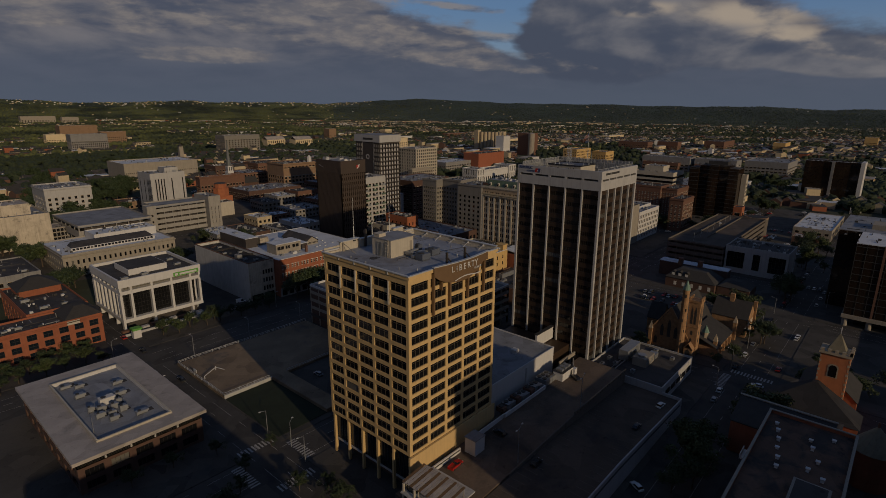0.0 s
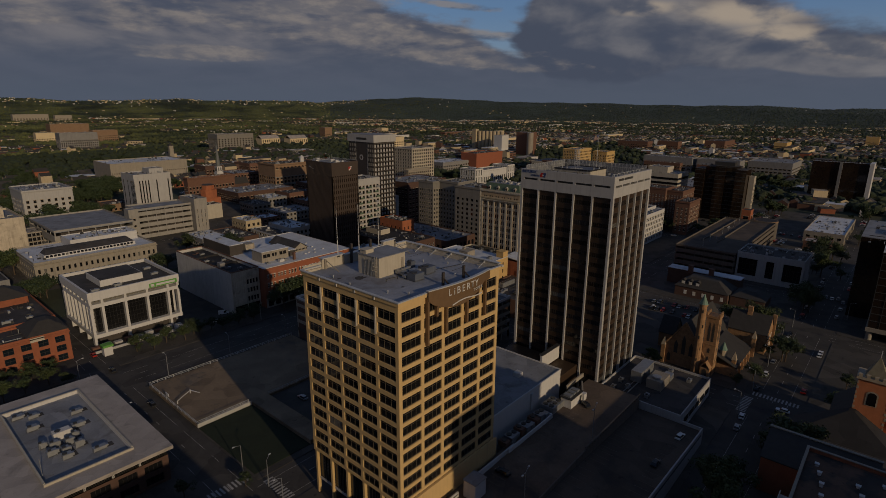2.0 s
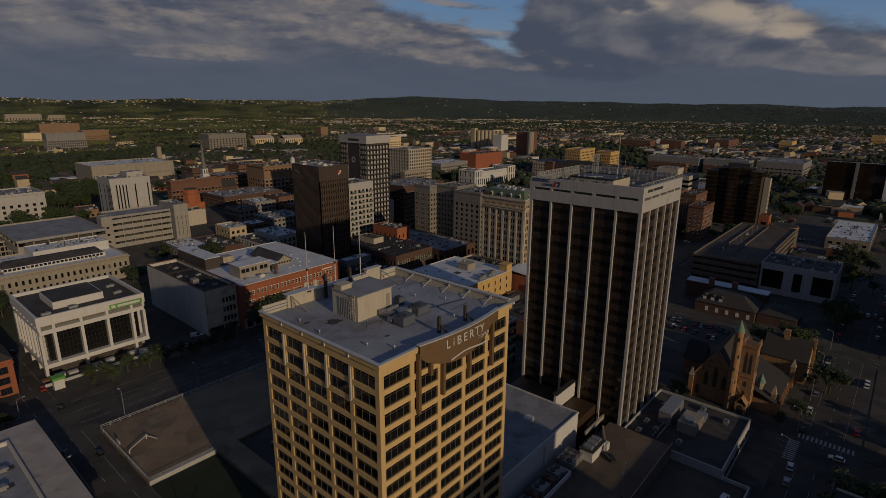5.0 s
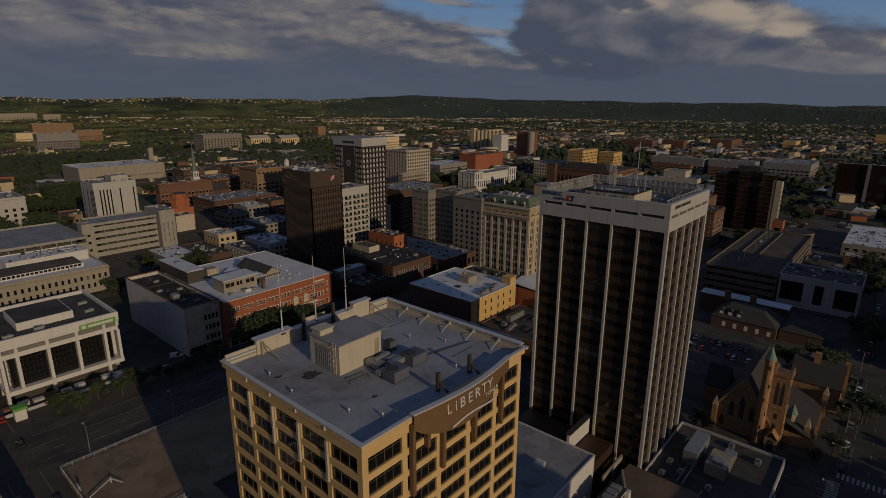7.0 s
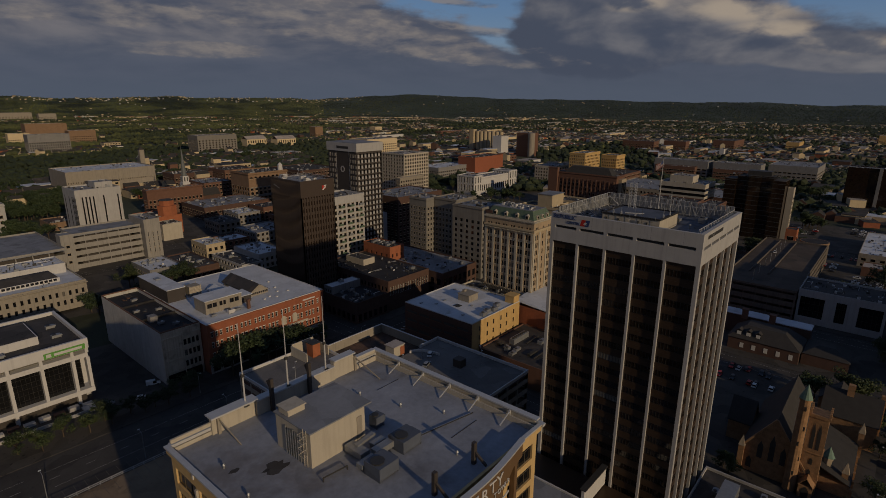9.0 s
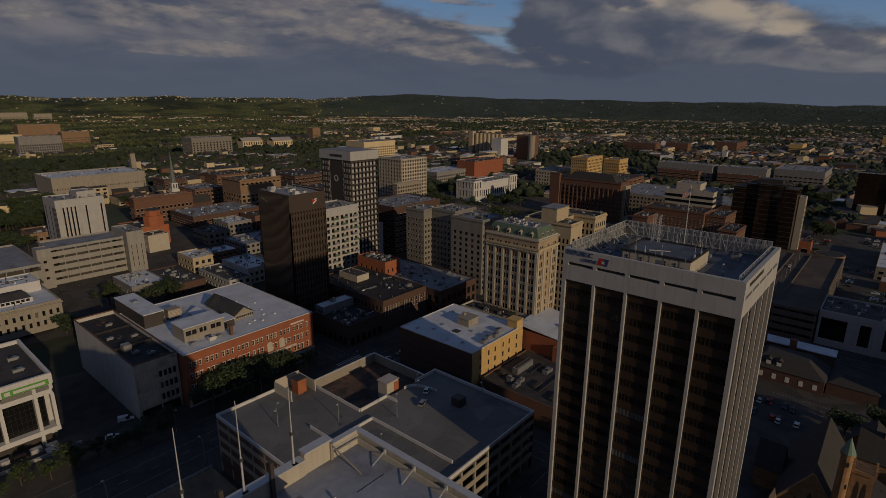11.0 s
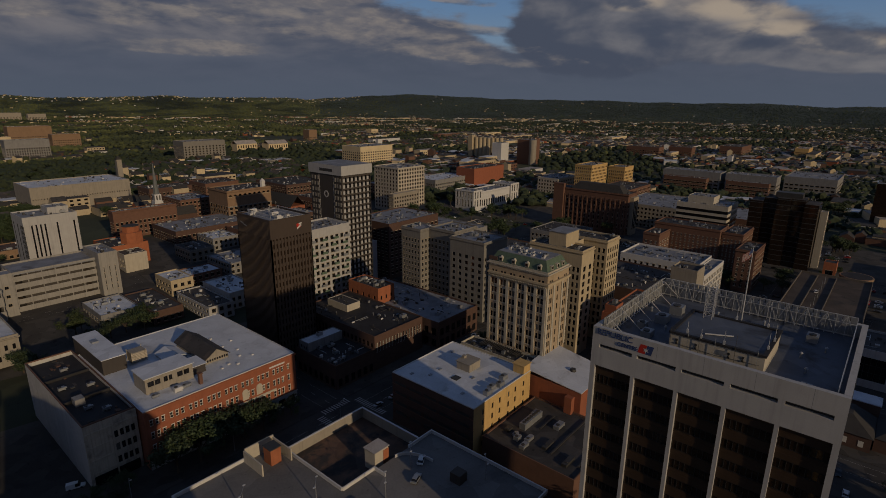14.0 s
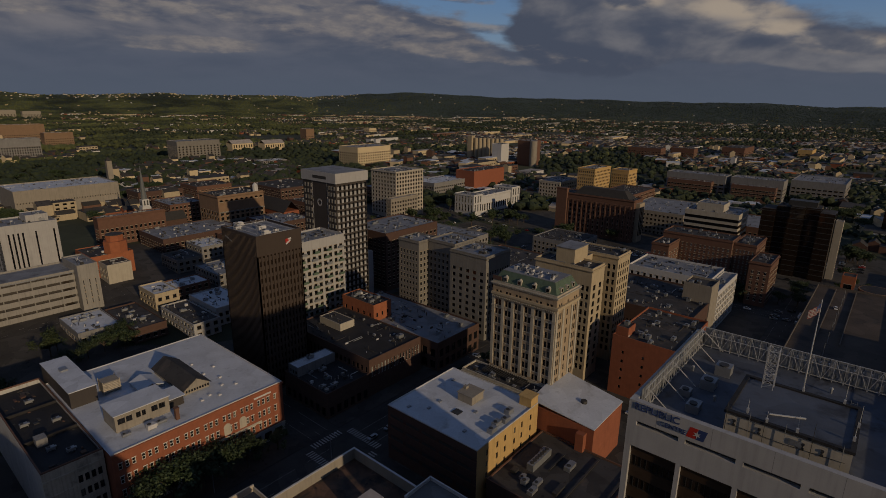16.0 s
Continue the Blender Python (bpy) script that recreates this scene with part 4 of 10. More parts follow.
    # Plant room with a dark rim, lattice mast and gear.
    part("plant_room", MB().box(104.2, 8.0, 83.4, 117.0, 22.4, 86.6), CREAM, root, "stained cream plant room")
    part("plant_roof", MB().box(104.6, 8.4, 86.6, 116.6, 22.0, 86.75), ROOFBLUE, root)
    parapet(root, (104.0, 7.8, 117.2, 22.6), 86.6, 0.4, 0.6, TARROOF, "plant_rim")
    part("pipe_run", MB().beam((107.0, 17.6, 86.9), (109.0, 13.6, 86.9), 0.18), ALUMIN, root)
    for k, y in enumerate((21.2, 18.1, 13.1, 11.0)):
        part("floodlight", MB().box(104.08, y - 0.18, 85.5, 104.19, y + 0.18, 85.85).box(104.12, y - 0.05, 84.9, 104.19, y + 0.05, 85.5).box(104.08, y - 0.16, 84.9, 104.19, y + 0.16, 85.2), DARKSTEEL, root)
    for k, (y, up_) in enumerate(((22.2, 1.6), (19.4, 1.2), (17.6, 0.9), (15.2, 1.3), (12.2, 2.6), (9.0, 0.9))):
        part("wall_post", MB().cyl(103.93, y, 83.4, 86.6 + up_, 0.035, None, 6), STEEL if k % 2 else DARKSTEEL, root)
    part("wall_cable", MB().beam((104.1, 22.0, 85.0), (104.1, 15.5, 84.8), 0.04).beam((104.1, 15.5, 84.8), (104.1, 8.6, 85.1), 0.04), DARKSTEEL, root)
    part("wall_vent", MB().box(104.08, 13.2, 85.1, 104.19, 14.6, 85.9), STEEL, root)
    mb = MB()
    for x, y in ((114.6, 18.6), (116.0, 18.6), (116.0, 20.0), (114.6, 20.0)):
        mb.beam((x, y, 86.7), (x, y, 93.2), 0.10)
    for k in range(8):
        za, zb = 86.9 + 0.78 * k, 86.9 + 0.78 * (k + 1)
        ring = [(114.6, 18.6), (116.0, 18.6), (116.0, 20.0), (114.6, 20.0)]
        for a in range(4):
            p, q = ring[a], ring[(a + 1) % 4]
            mb.beam((*p, za), (*q, zb), 0.05).beam((*p, zb), (*q, zb), 0.05)
    part("lattice_mast", mb, ALUMIN, root)
    for x, y, h in ((104.3, 14.0, 3.4), (105.4, 20.0, 3.0), (107.0, 8.2, 3.8), (111.0, 8.0, 4.2), (116.9, 10.0, 6.0), (104.3, 17.5, 2.6), (117.0, 15.0, 3.2)):
        part("whip_antenna", MB().cyl(x, y, 86.0, 86.0 + h, 0.06, 0.03, 6).box(x - 0.15, y - 0.15, 86.9, x + 0.15, y + 0.15, 87.6), ALUMIN, root)
    mb = MB()
    for y in (8.6, 9.3):
        mb.beam((117.3, y, 83.4), (117.3, y, 87.6), 0.07)
    for k in range(12):
        mb.beam((117.3, 8.6, 83.6 + 0.33 * k), (117.3, 9.3, 83.6 + 0.33 * k), 0.05)
    part("ladder", mb, STEEL, root)
    for x, y, w, d, h in ((122.2, 26.7, 2.2, 2.4, 1.8), (115.8, 27.4, 2.4, 2.2, 1.6), (107.2, 27.2, 2.4, 1.8, 1.3), (103.2, 2.2, 1.6, 1.4, 1.2), (125.0, 4.0, 2.2, 1.8, 1.3), (121.5, 9.5, 2.0, 2.0, 1.0), (111.0, 29.5, 1.6, 1.6, 1.1)):
        roof_unit(root, x, y, 83.4, w, d, h)
    for x, y in ((110, 3), (116, 4.5), (121, 1.5), (127, 12), (126, 20), (103, 30), (112, 25.5), (120, 31)):
        vent(root, x, y, 83.4, 0.25, 0.8)
    for k in range(1, 10):
        if k % 2:
            y = RY0 + 0.45 + (RY1 - RY0 - 0.9) / 10 * k
            part("panel_joint", MB().box(RX0 - 0.004, y - 0.025, 82.9, RX0 + 0.01, y + 0.025, RTOP - 0.02), GREYWALL, root)
    # Name and emblem on the west crown.
    for text, y, z, size in (("REPUBLIC", 33.4, 84.75, 1.5), ("CENTRE", 29.6, 83.6, 1.0)):
        lettering(text, size, 0.05, NAVY, root, (RX0 - 0.06, y, z), -90)
    emblem = part("emblem", MB().face([(RX0 - 0.02, 26.0, 83.45), (RX0 - 0.02, 24.75, 83.45), (RX0 - 0.02, 24.45, 85.1), (RX0 - 0.02, 25.55, 85.1)]), RED, root, "red and blue slanted emblem")
    part("emblem_half", MB().face([(RX0 - 0.02, 24.73, 83.45), (RX0 - 0.02, 23.7, 83.45), (RX0 - 0.02, 23.3, 85.1), (RX0 - 0.02, 24.43, 85.1)]), NAVY, emblem)
    star = [(RX0 - 0.04, 24.6 + (0.6 if k % 2 == 0 else 0.2) * math.sin(math.pi * k / 6), 84.2 + (0.6 if k % 2 == 0 else 0.2) * math.cos(math.pi * k / 6)) for k in range(12)]
    part("star", MB().face(star), BRIGHT, emblem)
    part("name_bar", MB().box(103.0, RY0 - 0.06, 84.3, 107.0, RY0 - 0.003, 85.1), DARKSTEEL, root)
    part("name_bar", MB().box(107.6, RY0 - 0.06, 84.3, 115.0, RY0 - 0.003, 85.1), DARKSTEEL, root)
    # Flag.
    pole = thing("flagpole", (124.4, 15.5, 83.4), "tall white flagpole on a roof with a striped flag", "flagpole")
    part("pole", MB().cyl(124.4, 15.5, 83.4, 99.0, 0.14, 0.06, 8).cyl(124.4, 15.5, 99.0, 99.3, 0.12, 0.02, 8), ALUMIN, pole)
    mb = MB()
    for s in range(13):
        for k in range(10):
            def pt(i, j):
                return (124.3 - 0.12 * i, 15.5 + 0.12 * i + 0.12 * math.sin(i * 1.4), 98.6 - 0.115 * j - 0.11 * i + 0.07 * math.sin(i * 0.9))
            mb.face([pt(k, s), pt(k + 1, s), pt(k + 1, s + 1), pt(k, s + 1)], 2 if (k < 4 and s < 7) else s % 2)
    part("flag", mb, [FLAGRED, FLAGWHITE, NAVY], pole, "striped red, white and blue flag")
    return root


SPANDRELS = {}


def spandrel_mesh(w, h):
    key = (round(w, 2), round(h, 2))
    if key not in SPANDRELS:
        SPANDRELS[key] = mesh_of("spandrel", MB().box(0, -0.06, 0, w, 0.10, h).box(0, -0.10, h * 0.45, w, -0.06, h * 0.55), BRONZE)
    return SPANDRELS[key]


republic()

# ---- the low block with the wide white roof ----


def sunken_roof():
    x0, y0, x1, y1, h = -61.0, 73.0, -25.0, 135.0, 11.4
    root = thing("low_office", (x0, y0, 0), "brick office under a wide pale roof with sunken plant well", "office building")
    box = (x0, y0, x1, y1)
    mb = MB()
    todo = []
    for side in "SWNE":
        width = x1 - x0 if side in "SN" else y1 - y0
        count = 5 if side in "SN" else 8
        todo.append((side, facade(mb, side, box, 0.16, 8.6, bays(width, count, 0.72, 0.8), [(0.9, 3.6), (5.0, 7.6)], 0.5)))
    part("wall", mb, DARKBRICK, root)
    for side, holes in todo:
        add_windows(root, side, holes, (4, 1, "dark", "glass", 0.09))
    part("clerestory", MB().box(x0 + 0.8, y0 + 0.8, 8.6, x1 - 0.8, y1 - 0.8, 10.6), GLASS, root, "dark clerestory glazing")
    for side in "SWNE":
        (px, py), width, (ux, uy) = corner_of(side, *box)
        nx, ny = NORMALS[side]
        count = 5 if side in "SN" else 8
        for k in range(count + 1):
            s = 0.6 + (width - 1.2) * k / count
            x, y = px + ux * s - nx * 0.6, py + uy * s - ny * 0.6
            part("post", MB().box(x - 0.28, y - 0.28, 8.6, x + 0.28, y + 0.28, 10.6), BRIGHT, root)
        rail = MB()
        a, b = (px + ux * 0.3 - nx * 0.2, py + uy * 0.3 - ny * 0.2), (px + ux * (width - 0.3) - nx * 0.2, py + uy * (width - 0.3) - ny * 0.2)
        for z in (8.9, 9.25, 9.6):
            rail.beam((*a, z), (*b, z), 0.07)
        part("rail", rail, DARKSTEEL, root)
    # Roof ring round the well.
    wx0, wy0, wx1, wy1 = -53.6, 78.5, -32.6, 127.0
    top = h + 0.3
    X0, Y0, X1, Y1 = x0 - 1.3, y0 - 1.3, x1 + 1.3, y1 + 1.3
    for bx in ((X0, Y0, X1, wy0), (X0, wy1, X1, Y1), (X0, wy0, wx0, wy1), (wx1, wy0, X1, wy1)):
        part("roof", MB().box(bx[0], bx[1], 10.6, bx[2], bx[3], top), ROOFBUFF, root, "pale buff roof membrane")
    part("well_floor", MB().box(wx0, wy0, 10.6, wx1, wy1, 11.3), ROOFGREY, root, "grey bluish well floor")
    mb = MB()
    mb.box(wx0 - 0.5, wy0 - 0.5, top, wx1 + 0.5, wy0, top + 0.7).box(wx0 - 0.5, wy1, top, wx1 + 0.5, wy1 + 0.5, top + 0.9)
    mb.box(wx0 - 0.5, wy0, top, wx0, wy1, top + 0.9).box(wx1, wy0, top, wx1 + 0.5, wy1, top + 0.9)
    part("well_rim", mb, CREAM, root)
    part("well_lining", MB().box(wx0, wy1 - 0.12, 11.3, wx1, wy1 - 0.003, top + 0.7).box(wx1 - 0.12, wy0, 11.3, wx1 - 0.003, wy1 - 0.12, top + 0.7), BRIGHT, root)
    rng = random.Random(5)
    for x, y, w, d, hh in ((-44, 101, 4.5, 2.6, 2.6), (-47, 97, 2.2, 1.6, 2.0), (-43.5, 95.5, 2.0, 1.6, 2.2), (-48.5, 93, 2.4, 1.4, 1.8), (-45.5, 91.5, 1.8, 1.6, 2.0), (-42, 92, 2.0, 1.4, 2.2), (-46, 88.5, 2.4, 2.0, 1.6),
                           (-39, 104, 3.2, 1.8, 1.5), (-37, 113, 3.0, 1.6, 1.3), (-49, 112, 2.8, 1.8, 1.6), (-47, 120, 2.6, 1.6, 1.3), (-38.5, 86, 3.4, 1.6, 1.2), (-50.5, 123, 3.0, 2.0, 1.2), (-49.5, 99, 1.6, 1.4, 2.0), (-41.5, 98, 1.4, 1.4, 2.2)):
        roof_unit(root, x, y, 11.3, w, d, hh, BRIGHT if w > 4 else STEEL)
        part("curb", MB().box(x - 0.3, y - 0.3, 11.3, x + w + 0.3, y + d + 0.3, 11.38), ROOFDARK, root)
    mb = MB()
    for k in range(6):
        xa, ya = rng.uniform(-50, -38), rng.uniform(86, 104)
        mb.beam((xa, ya, 10.5), (xa + rng.uniform(-5, 5), ya + rng.uniform(-4, 4), 10.5), 0.25)
    part("duct", mb, ALUMIN, root)
    part("mast", MB().cyl(-53.0, 84.0, 10.0, 17.0, 0.12, 0.08, 6), STEEL, root)


sunken_roof()

# ---- the white bank with deep frames ----


def bank():
    x0, y0, x1, y1 = -8.0, 192.0, 31.0, 232.0
    root = thing("bank_building", (x0, y0, 0), "white concrete bank with black glass set behind a deep frame", "bank")
    part("core", MB().box(x0 + 2.0, y0 + 2.0, 0.16, x1 - 2.0, y1 - 2.0, 4.2), BROWNCLAD, root, "dark recessed ground floor")
    for k in range(9):
        part("planter", MB().box(x0 - 3 + 4.6 * k, y0 - 4.4, 0.16, x0 + 0.4 + 4.6 * k, y0 - 2.2, 1.1 + 0.5 * (k % 2)), WHITE if k % 3 else MIDBRICK, root)
    part("terrace_wall", MB().box(x0 - 3.4, y0 - 9.5, 0.16, x1 + 4, y0 - 9.0, 1.3), WHITE, root)
    part("terrace_stair", MB().box(x1 - 6, y0 - 9.0, 0.16, x1 - 2, y0 - 4.6, 0.9), WHITE, root)
    part("glass_body", MB().box(x0 + 2.2, y0 + 2.2, 5.2, x1 - 2.2, y1 - 2.2, 19.0), GLASS, root, "black window walls")
    part("floor_slab", MB().box(x0 - 0.6, y0 - 0.6, 3.7, x1 + 0.6, y1 + 0.6, 5.5), BRIGHT, root)
    part("upper_slab", MB().box(x0 - 0.2, y0 - 0.2, 18.2, x1 + 0.2, y1 + 0.2, 20.0), BRIGHT, root)
    part("attic_glass", MB().box(x0 + 3.0, y0 + 3.0, 20.0, x1 - 3.0, y1 - 3.0, 22.0), GLASS, root)
    part("roof_band", MB().box(x0 - 0.8, y0 - 0.8, 22.0, x1 + 0.8, y1 + 0.8, 24.4), BRIGHT, root)
    parapet(root, (x0 - 0.8, y0 - 0.8, x1 + 0.8, y1 + 0.8), 24.4, 1.6, 1.0, BRIGHT)
    part("roof", MB().box(x0 + 0.2, y0 + 0.2, 24.4, x1 - 0.2, y1 - 0.2, 24.5), ROOFDARK, root)
    for side in "SWNE":
        (px, py), width, (ux, uy) = corner_of(side, x0, y0, x1, y1)
        nx, ny = NORMALS[side]
        marks = [0.0, 1 / 8, 3 / 8, 5 / 8, 7 / 8, 1.0] if side in "SN" else [k / 7 for k in range(8)]
        for k, s in enumerate(marks[(0 if side in "SN" else 1):(None if side in "SN" else -1)]):
            s *= width
            half = 0.55
            a, b = s - half, s + half
            cx, cy = px + ux * s, py + uy * s
            q = [(px + ux * a - nx * -0.3, py + uy * a - ny * -0.3), (px + ux * b - nx * -0.3, py + uy * b - ny * -0.3), (px + ux * b - nx * 2.2, py + uy * b - ny * 2.2), (px + ux * a - nx * 2.2, py + uy * a - ny * 2.2)]
            part("pier", MB().prism(q, 5.5, 18.2), BRIGHT, root)
            part("pier_head", MB().prism(q, 20.0, 22.0), BRIGHT, root)
            if k % 2 == 0:
                part("ground_pier", MB().prism(q, 0.16, 3.7), BRIGHT, root)
        grid_mb = MB()
        for k in range(25):
            s = 2.3 + (width - 4.6) * k / 24
            p = (px + ux * s - nx * 2.1, py + uy * s - ny * 2.1)
            grid_mb.beam((*p, 5.5), (*p, 18.2), 0.10)
        for z in (7.6, 9.7, 11.8, 13.9, 16.0):
            grid_mb.beam((px + ux * 2.2 - nx * 2.1, py + uy * 2.2 - ny * 2.1, z), (px + ux * (width - 2.2) - nx * 2.1, py + uy * (width - 2.2) - ny * 2.1, z), 0.10)
        part("glazing_grid", grid_mb, MULLION, root)
    part("penthouse", MB().box(x0 + 8, y0 + 10, 24.5, x1 - 12, y1 - 10, 27.6), BRIGHT, root)
    part("penthouse_roof", MB().box(x0 + 8.4, y0 + 10.4, 27.6, x1 - 12.4, y1 - 10.4, 27.75), ROOFDARK, root)
    for x, y in ((x0 + 4, y0 + 5), (x0 + 14, y0 + 6), (x1 - 6, y0 + 12), (x1 - 5, y0 + 24)):
        roof_unit(root, x, y, 24.5, 3.0, 2.0, 1.3)
    sign = part("sign_board", MB().box(17.5, y0 - 1.0, 22.1, 30.6, y0 - 0.81, 24.2), GREEN, root, "green illuminated sign board")
    part("sign_marks", MB().box(20.6, y0 - 1.05, 22.6, 29.6, y0 - 1.003, 23.6).box(18.2, y0 - 1.05, 22.5, 19.8, y0 - 1.003, 23.8), BRIGHT, sign)
    kiosk = thing("drive_in_kiosk", (-9, 178, 0.16), "small white kiosk with a green roof band", "kiosk")
    part("body", MB().box(-9.5, 177, 0.16, -6.0, 180, 4.2), BRIGHT, kiosk)
    part("band", MB().box(-9.9, 176.6, 4.2, -5.6, 180.4, 5.2), GREEN, kiosk)


bank()

# ---- the stained stucco block and the brick warehouse ----


def old_block():
    box = (54.0, 181.0, 70.0, 246.0)
    h = 23.0
    root = thing("stucco_building", (54, 181, 0), "old four-storey stuccoed block with a stained front and blank side wall", "building")
    mb = MB()
    cols = [(8.6 + 1.75 * k, 9.8 + 1.75 * k) for k in range(4)]
    holes = facade(mb, "S", box, 0, h, cols, [(5.4, 8.0), (10.2, 12.8), (15.0, 17.6)], 0.35)
    part("front_wall", mb, STUCCO, root, "stained cracked stucco")
    add_windows(root, "S", holes, (1, 2, "dark", "old", 0.10))
    mb = MB()
    for side in "WNE":
        facade(mb, side, box, 0, h, [], [])
    part("side_wall", mb, SIDEWALL, root, "grey painted blank side wall")
    mb = MB()
    for k in range(3):
        mb.box(55.2, 180.8, 5.0 + 4.8 * k, 61.6, 180.99, 5.3 + 4.8 * k)
    mb.box(54, 180.75, 19.6, 70, 180.99, 20.2).box(61.9, 180.7, 0.2, 62.4, 180.99, 21)
    part("moulding", mb, STUCCO, root)
    part("shopfront", MB().box(55.0, 180.8, 0.3, 69.0, 180.99, 4.0), GLASS, root)
    part("roof", MB().box(54.3, 181.3, h - 2.5, 69.7, 245.7, h - 1.6), TARROOF, root)
    parapet(root, box, h, 0.5, 0.4, MIDBRICK, out=0.003)
    for y in (203.0, 225.0):
        part("party_wall", MB().box(54.4, y, h - 1.6, 69.6, y + 0.4, h - 0.6), TARROOF, root)
    part("stair_head", MB().box(57.5, 199.0, h - 1.6, 60.5, 202.6, h + 1.0), GREYWALL, root)
    rng = random.Random(3)
    for k in range(34):
        x, y, w = rng.uniform(55, 68), rng.uniform(182.5, 244), rng.uniform(0.3, 1.6)
        part("debris", MB().box(x, y, h - 1.6, x + w, y + rng.uniform(0.3, 2.4), h - 1.6 + rng.uniform(0.08, 0.5)), rng.choice((DARKBRICK, ROOFDARK, DARKSTEEL, ROOFRUST)), root)
    for x, y in ((64, 190), (60, 195), (66, 212), (58, 216), (63, 232)):
        roof_unit(root, x, y, h - 1.6, 2.2, 1.6, 1.2)


old_block()


def brick_block():
    x0, y0, x1, y1, h = 70.4, 176.0, 130.0, 240.0, 22.6
    box = (x0, y0, x1, y1)
    root = thing("brick_warehouse", (x0, y0, 0), "long red brick warehouse with white sash windows and a white roof", "warehouse")
    mb = MB()
    span = x1 - x0
    cols = [(1.6 + 1.95 * k + 0.9 * (k // 3), 2.75 + 1.95 * k + 0.9 * (k // 3)) for k in range(25)]
    cols = [c for c in cols if c[1] < span - 0.8]
    rows = [(6.6, 9.4), (11.6, 14.2), (16.6, 18.9)]
    hs = facade(mb, "S", box, 5.4, h, cols, rows, 0.3)
    hw = facade(mb, "W", box, 0, h, [], [], 0.3)
    he = facade(mb, "E", box, 5.4, h, bays(y1 - y0, 20, 0.5, 1), rows, 0.3)
    facade(mb, "N", box, 0, h, [], [])
    part("wall", mb, REDBRICK, root, "red brick")
    add_windows(root, "S", hs, (1, 2, "sash", "old", 0.16), "sash_window")
    add_windows(root, "E", he, (1, 2, "sash", "old", 0.16), "sash_window")
    mb = MB()
    hb = facade(mb, "S", box, 0, 5.4, bays(span, 13, 0.72, 0.6), [(0.8, 4.2)], 0.4)
    hb2 = facade(mb, "E", box, 0, 5.4, bays(y1 - y0, 13, 0.72, 0.6), [(0.8, 4.2)], 0.4)
    part("stone_base", mb, WHITE, root, "pale stone ground storey")
    add_windows(root, "S", hb, (3, 2, "dark", "glass", 0.1), "shop_window")
    add_windows(root, "E", hb2, (3, 2, "dark", "glass", 0.1), "shop_window")
    # Stone pavilion bay, lintels and string courses.
    part("stone_course", MB().box(x0, y0 - 0.22, 5.3, x1 + 0.2, y0 - 0.003, 5.8).box(x0 + 33, y0 - 0.25, 9.8, x0 + 50, y0 - 0.003, 10.6).box(x1 + 0.003, y0, 5.3, x1 + 0.2, y1, 5.8), CREAM, root)
    for a, b in cols:
        for z in (9.4, 14.2, 18.9):
            part("lintel", MB().box(x0 + a - 0.12, y0 - 0.08, z, x0 + b + 0.12, y0 - 0.003, z + 0.28), SASH, root)
    for xa in (36.6, 42.6):
        arch = [(x0 + xa + 1.3 * math.cos(t), 14.4 + 1.3 * math.sin(t)) for t in [math.pi * k / 8 for k in range(9)]] + [(x0 + xa - 1.3, 11.2), (x0 + xa + 1.3, 11.2)]
        mb = MB()
        mb.face([(x, y0 - 0.12, z) for x, z in arch])
        for k in range(len(arch)):
            p, q = arch[k], arch[(k + 1) % len(arch)]
            mb.face([(p[0], y0 - 0.12, p[1]), (q[0], y0 - 0.12, q[1]), (q[0], y0, q[1]), (p[0], y0, p[1])])
        part("arched_panel", mb, CREAM, root)
    part("cornice", MB().box(x0, y0 - 0.35, h - 0.7, x1 + 0.35, y0 - 0.003, h - 0.1).box(x1 + 0.003, y0, h - 0.7, x1 + 0.35, y1, h - 0.1), REDBRICK, root)
    part("roof", MB().box(x0 + 0.02, y0 + 0.02, h - 0.5, x1 - 0.02, y1 - 0.02, h + 0.05), ROOFWHITE, root, "white roof membrane")
    part("coping", MB().box(x0, y0, h + 0.05, x1, y0 + 0.4, h + 0.35).box(x1 - 0.4, y0 + 0.4, h + 0.05, x1, y1, h + 0.35).box(x0, y1 - 0.4, h + 0.05, x1 - 0.4, y1, h + 0.35), BRIGHT, root)
    z = h + 0.05
    # Penthouse with windows.
    px = (76.0, 187.0, 93.0, 197.5)
    mb = MB()
    ph = facade(mb, "S", px, z, z + 6.0, [(0.8, 3.0), (3.3, 5.2), (6.4, 7.8), (8.2, 9.4), (11.2, 13.2), (13.6, 15.6)], [(z + 2.6, z + 4.6)], 0.25)
    for side in "WNE":
        facade(mb, side, px, z, z + 6.0, [], [])
    pent = part("penthouse", mb, BEIGE, root, "buff rendered roof storey")
    add_windows(pent, "S", ph, (2, 1, "dark", "glass", 0.08))
    part("penthouse_roof", MB().box(75.6, 186.6, z + 6.0, 93.4, 197.9, z + 6.3), ROOFWHITE, pent)
    part("dark_storey", MB().box(93.0, 188.6, z, 98.5, 196.0, z + 3.4), BROWNCLAD, root)
    part("dark_storey_roof", MB().box(92.9, 188.0, z + 3.4, 99.0, 197.0, z + 3.65), ROOFWHITE, root)
    part("black_block", MB().box(71.2, 213.5, z - 6, 79.5, 246.0, z + 6.0), BROWNCLAD, root, "blackened brick roof block")
    part("black_block_roof", MB().box(71.0, 213.3, z + 6.0, 79.7, 246.2, z + 6.3), ROOFWHITE, root)
    part("hatch", MB().box(74, 232, z + 6.3, 76.4, 235, z + 6.9), STEEL, root)
    # Gabled monitor.
    mb = MB()
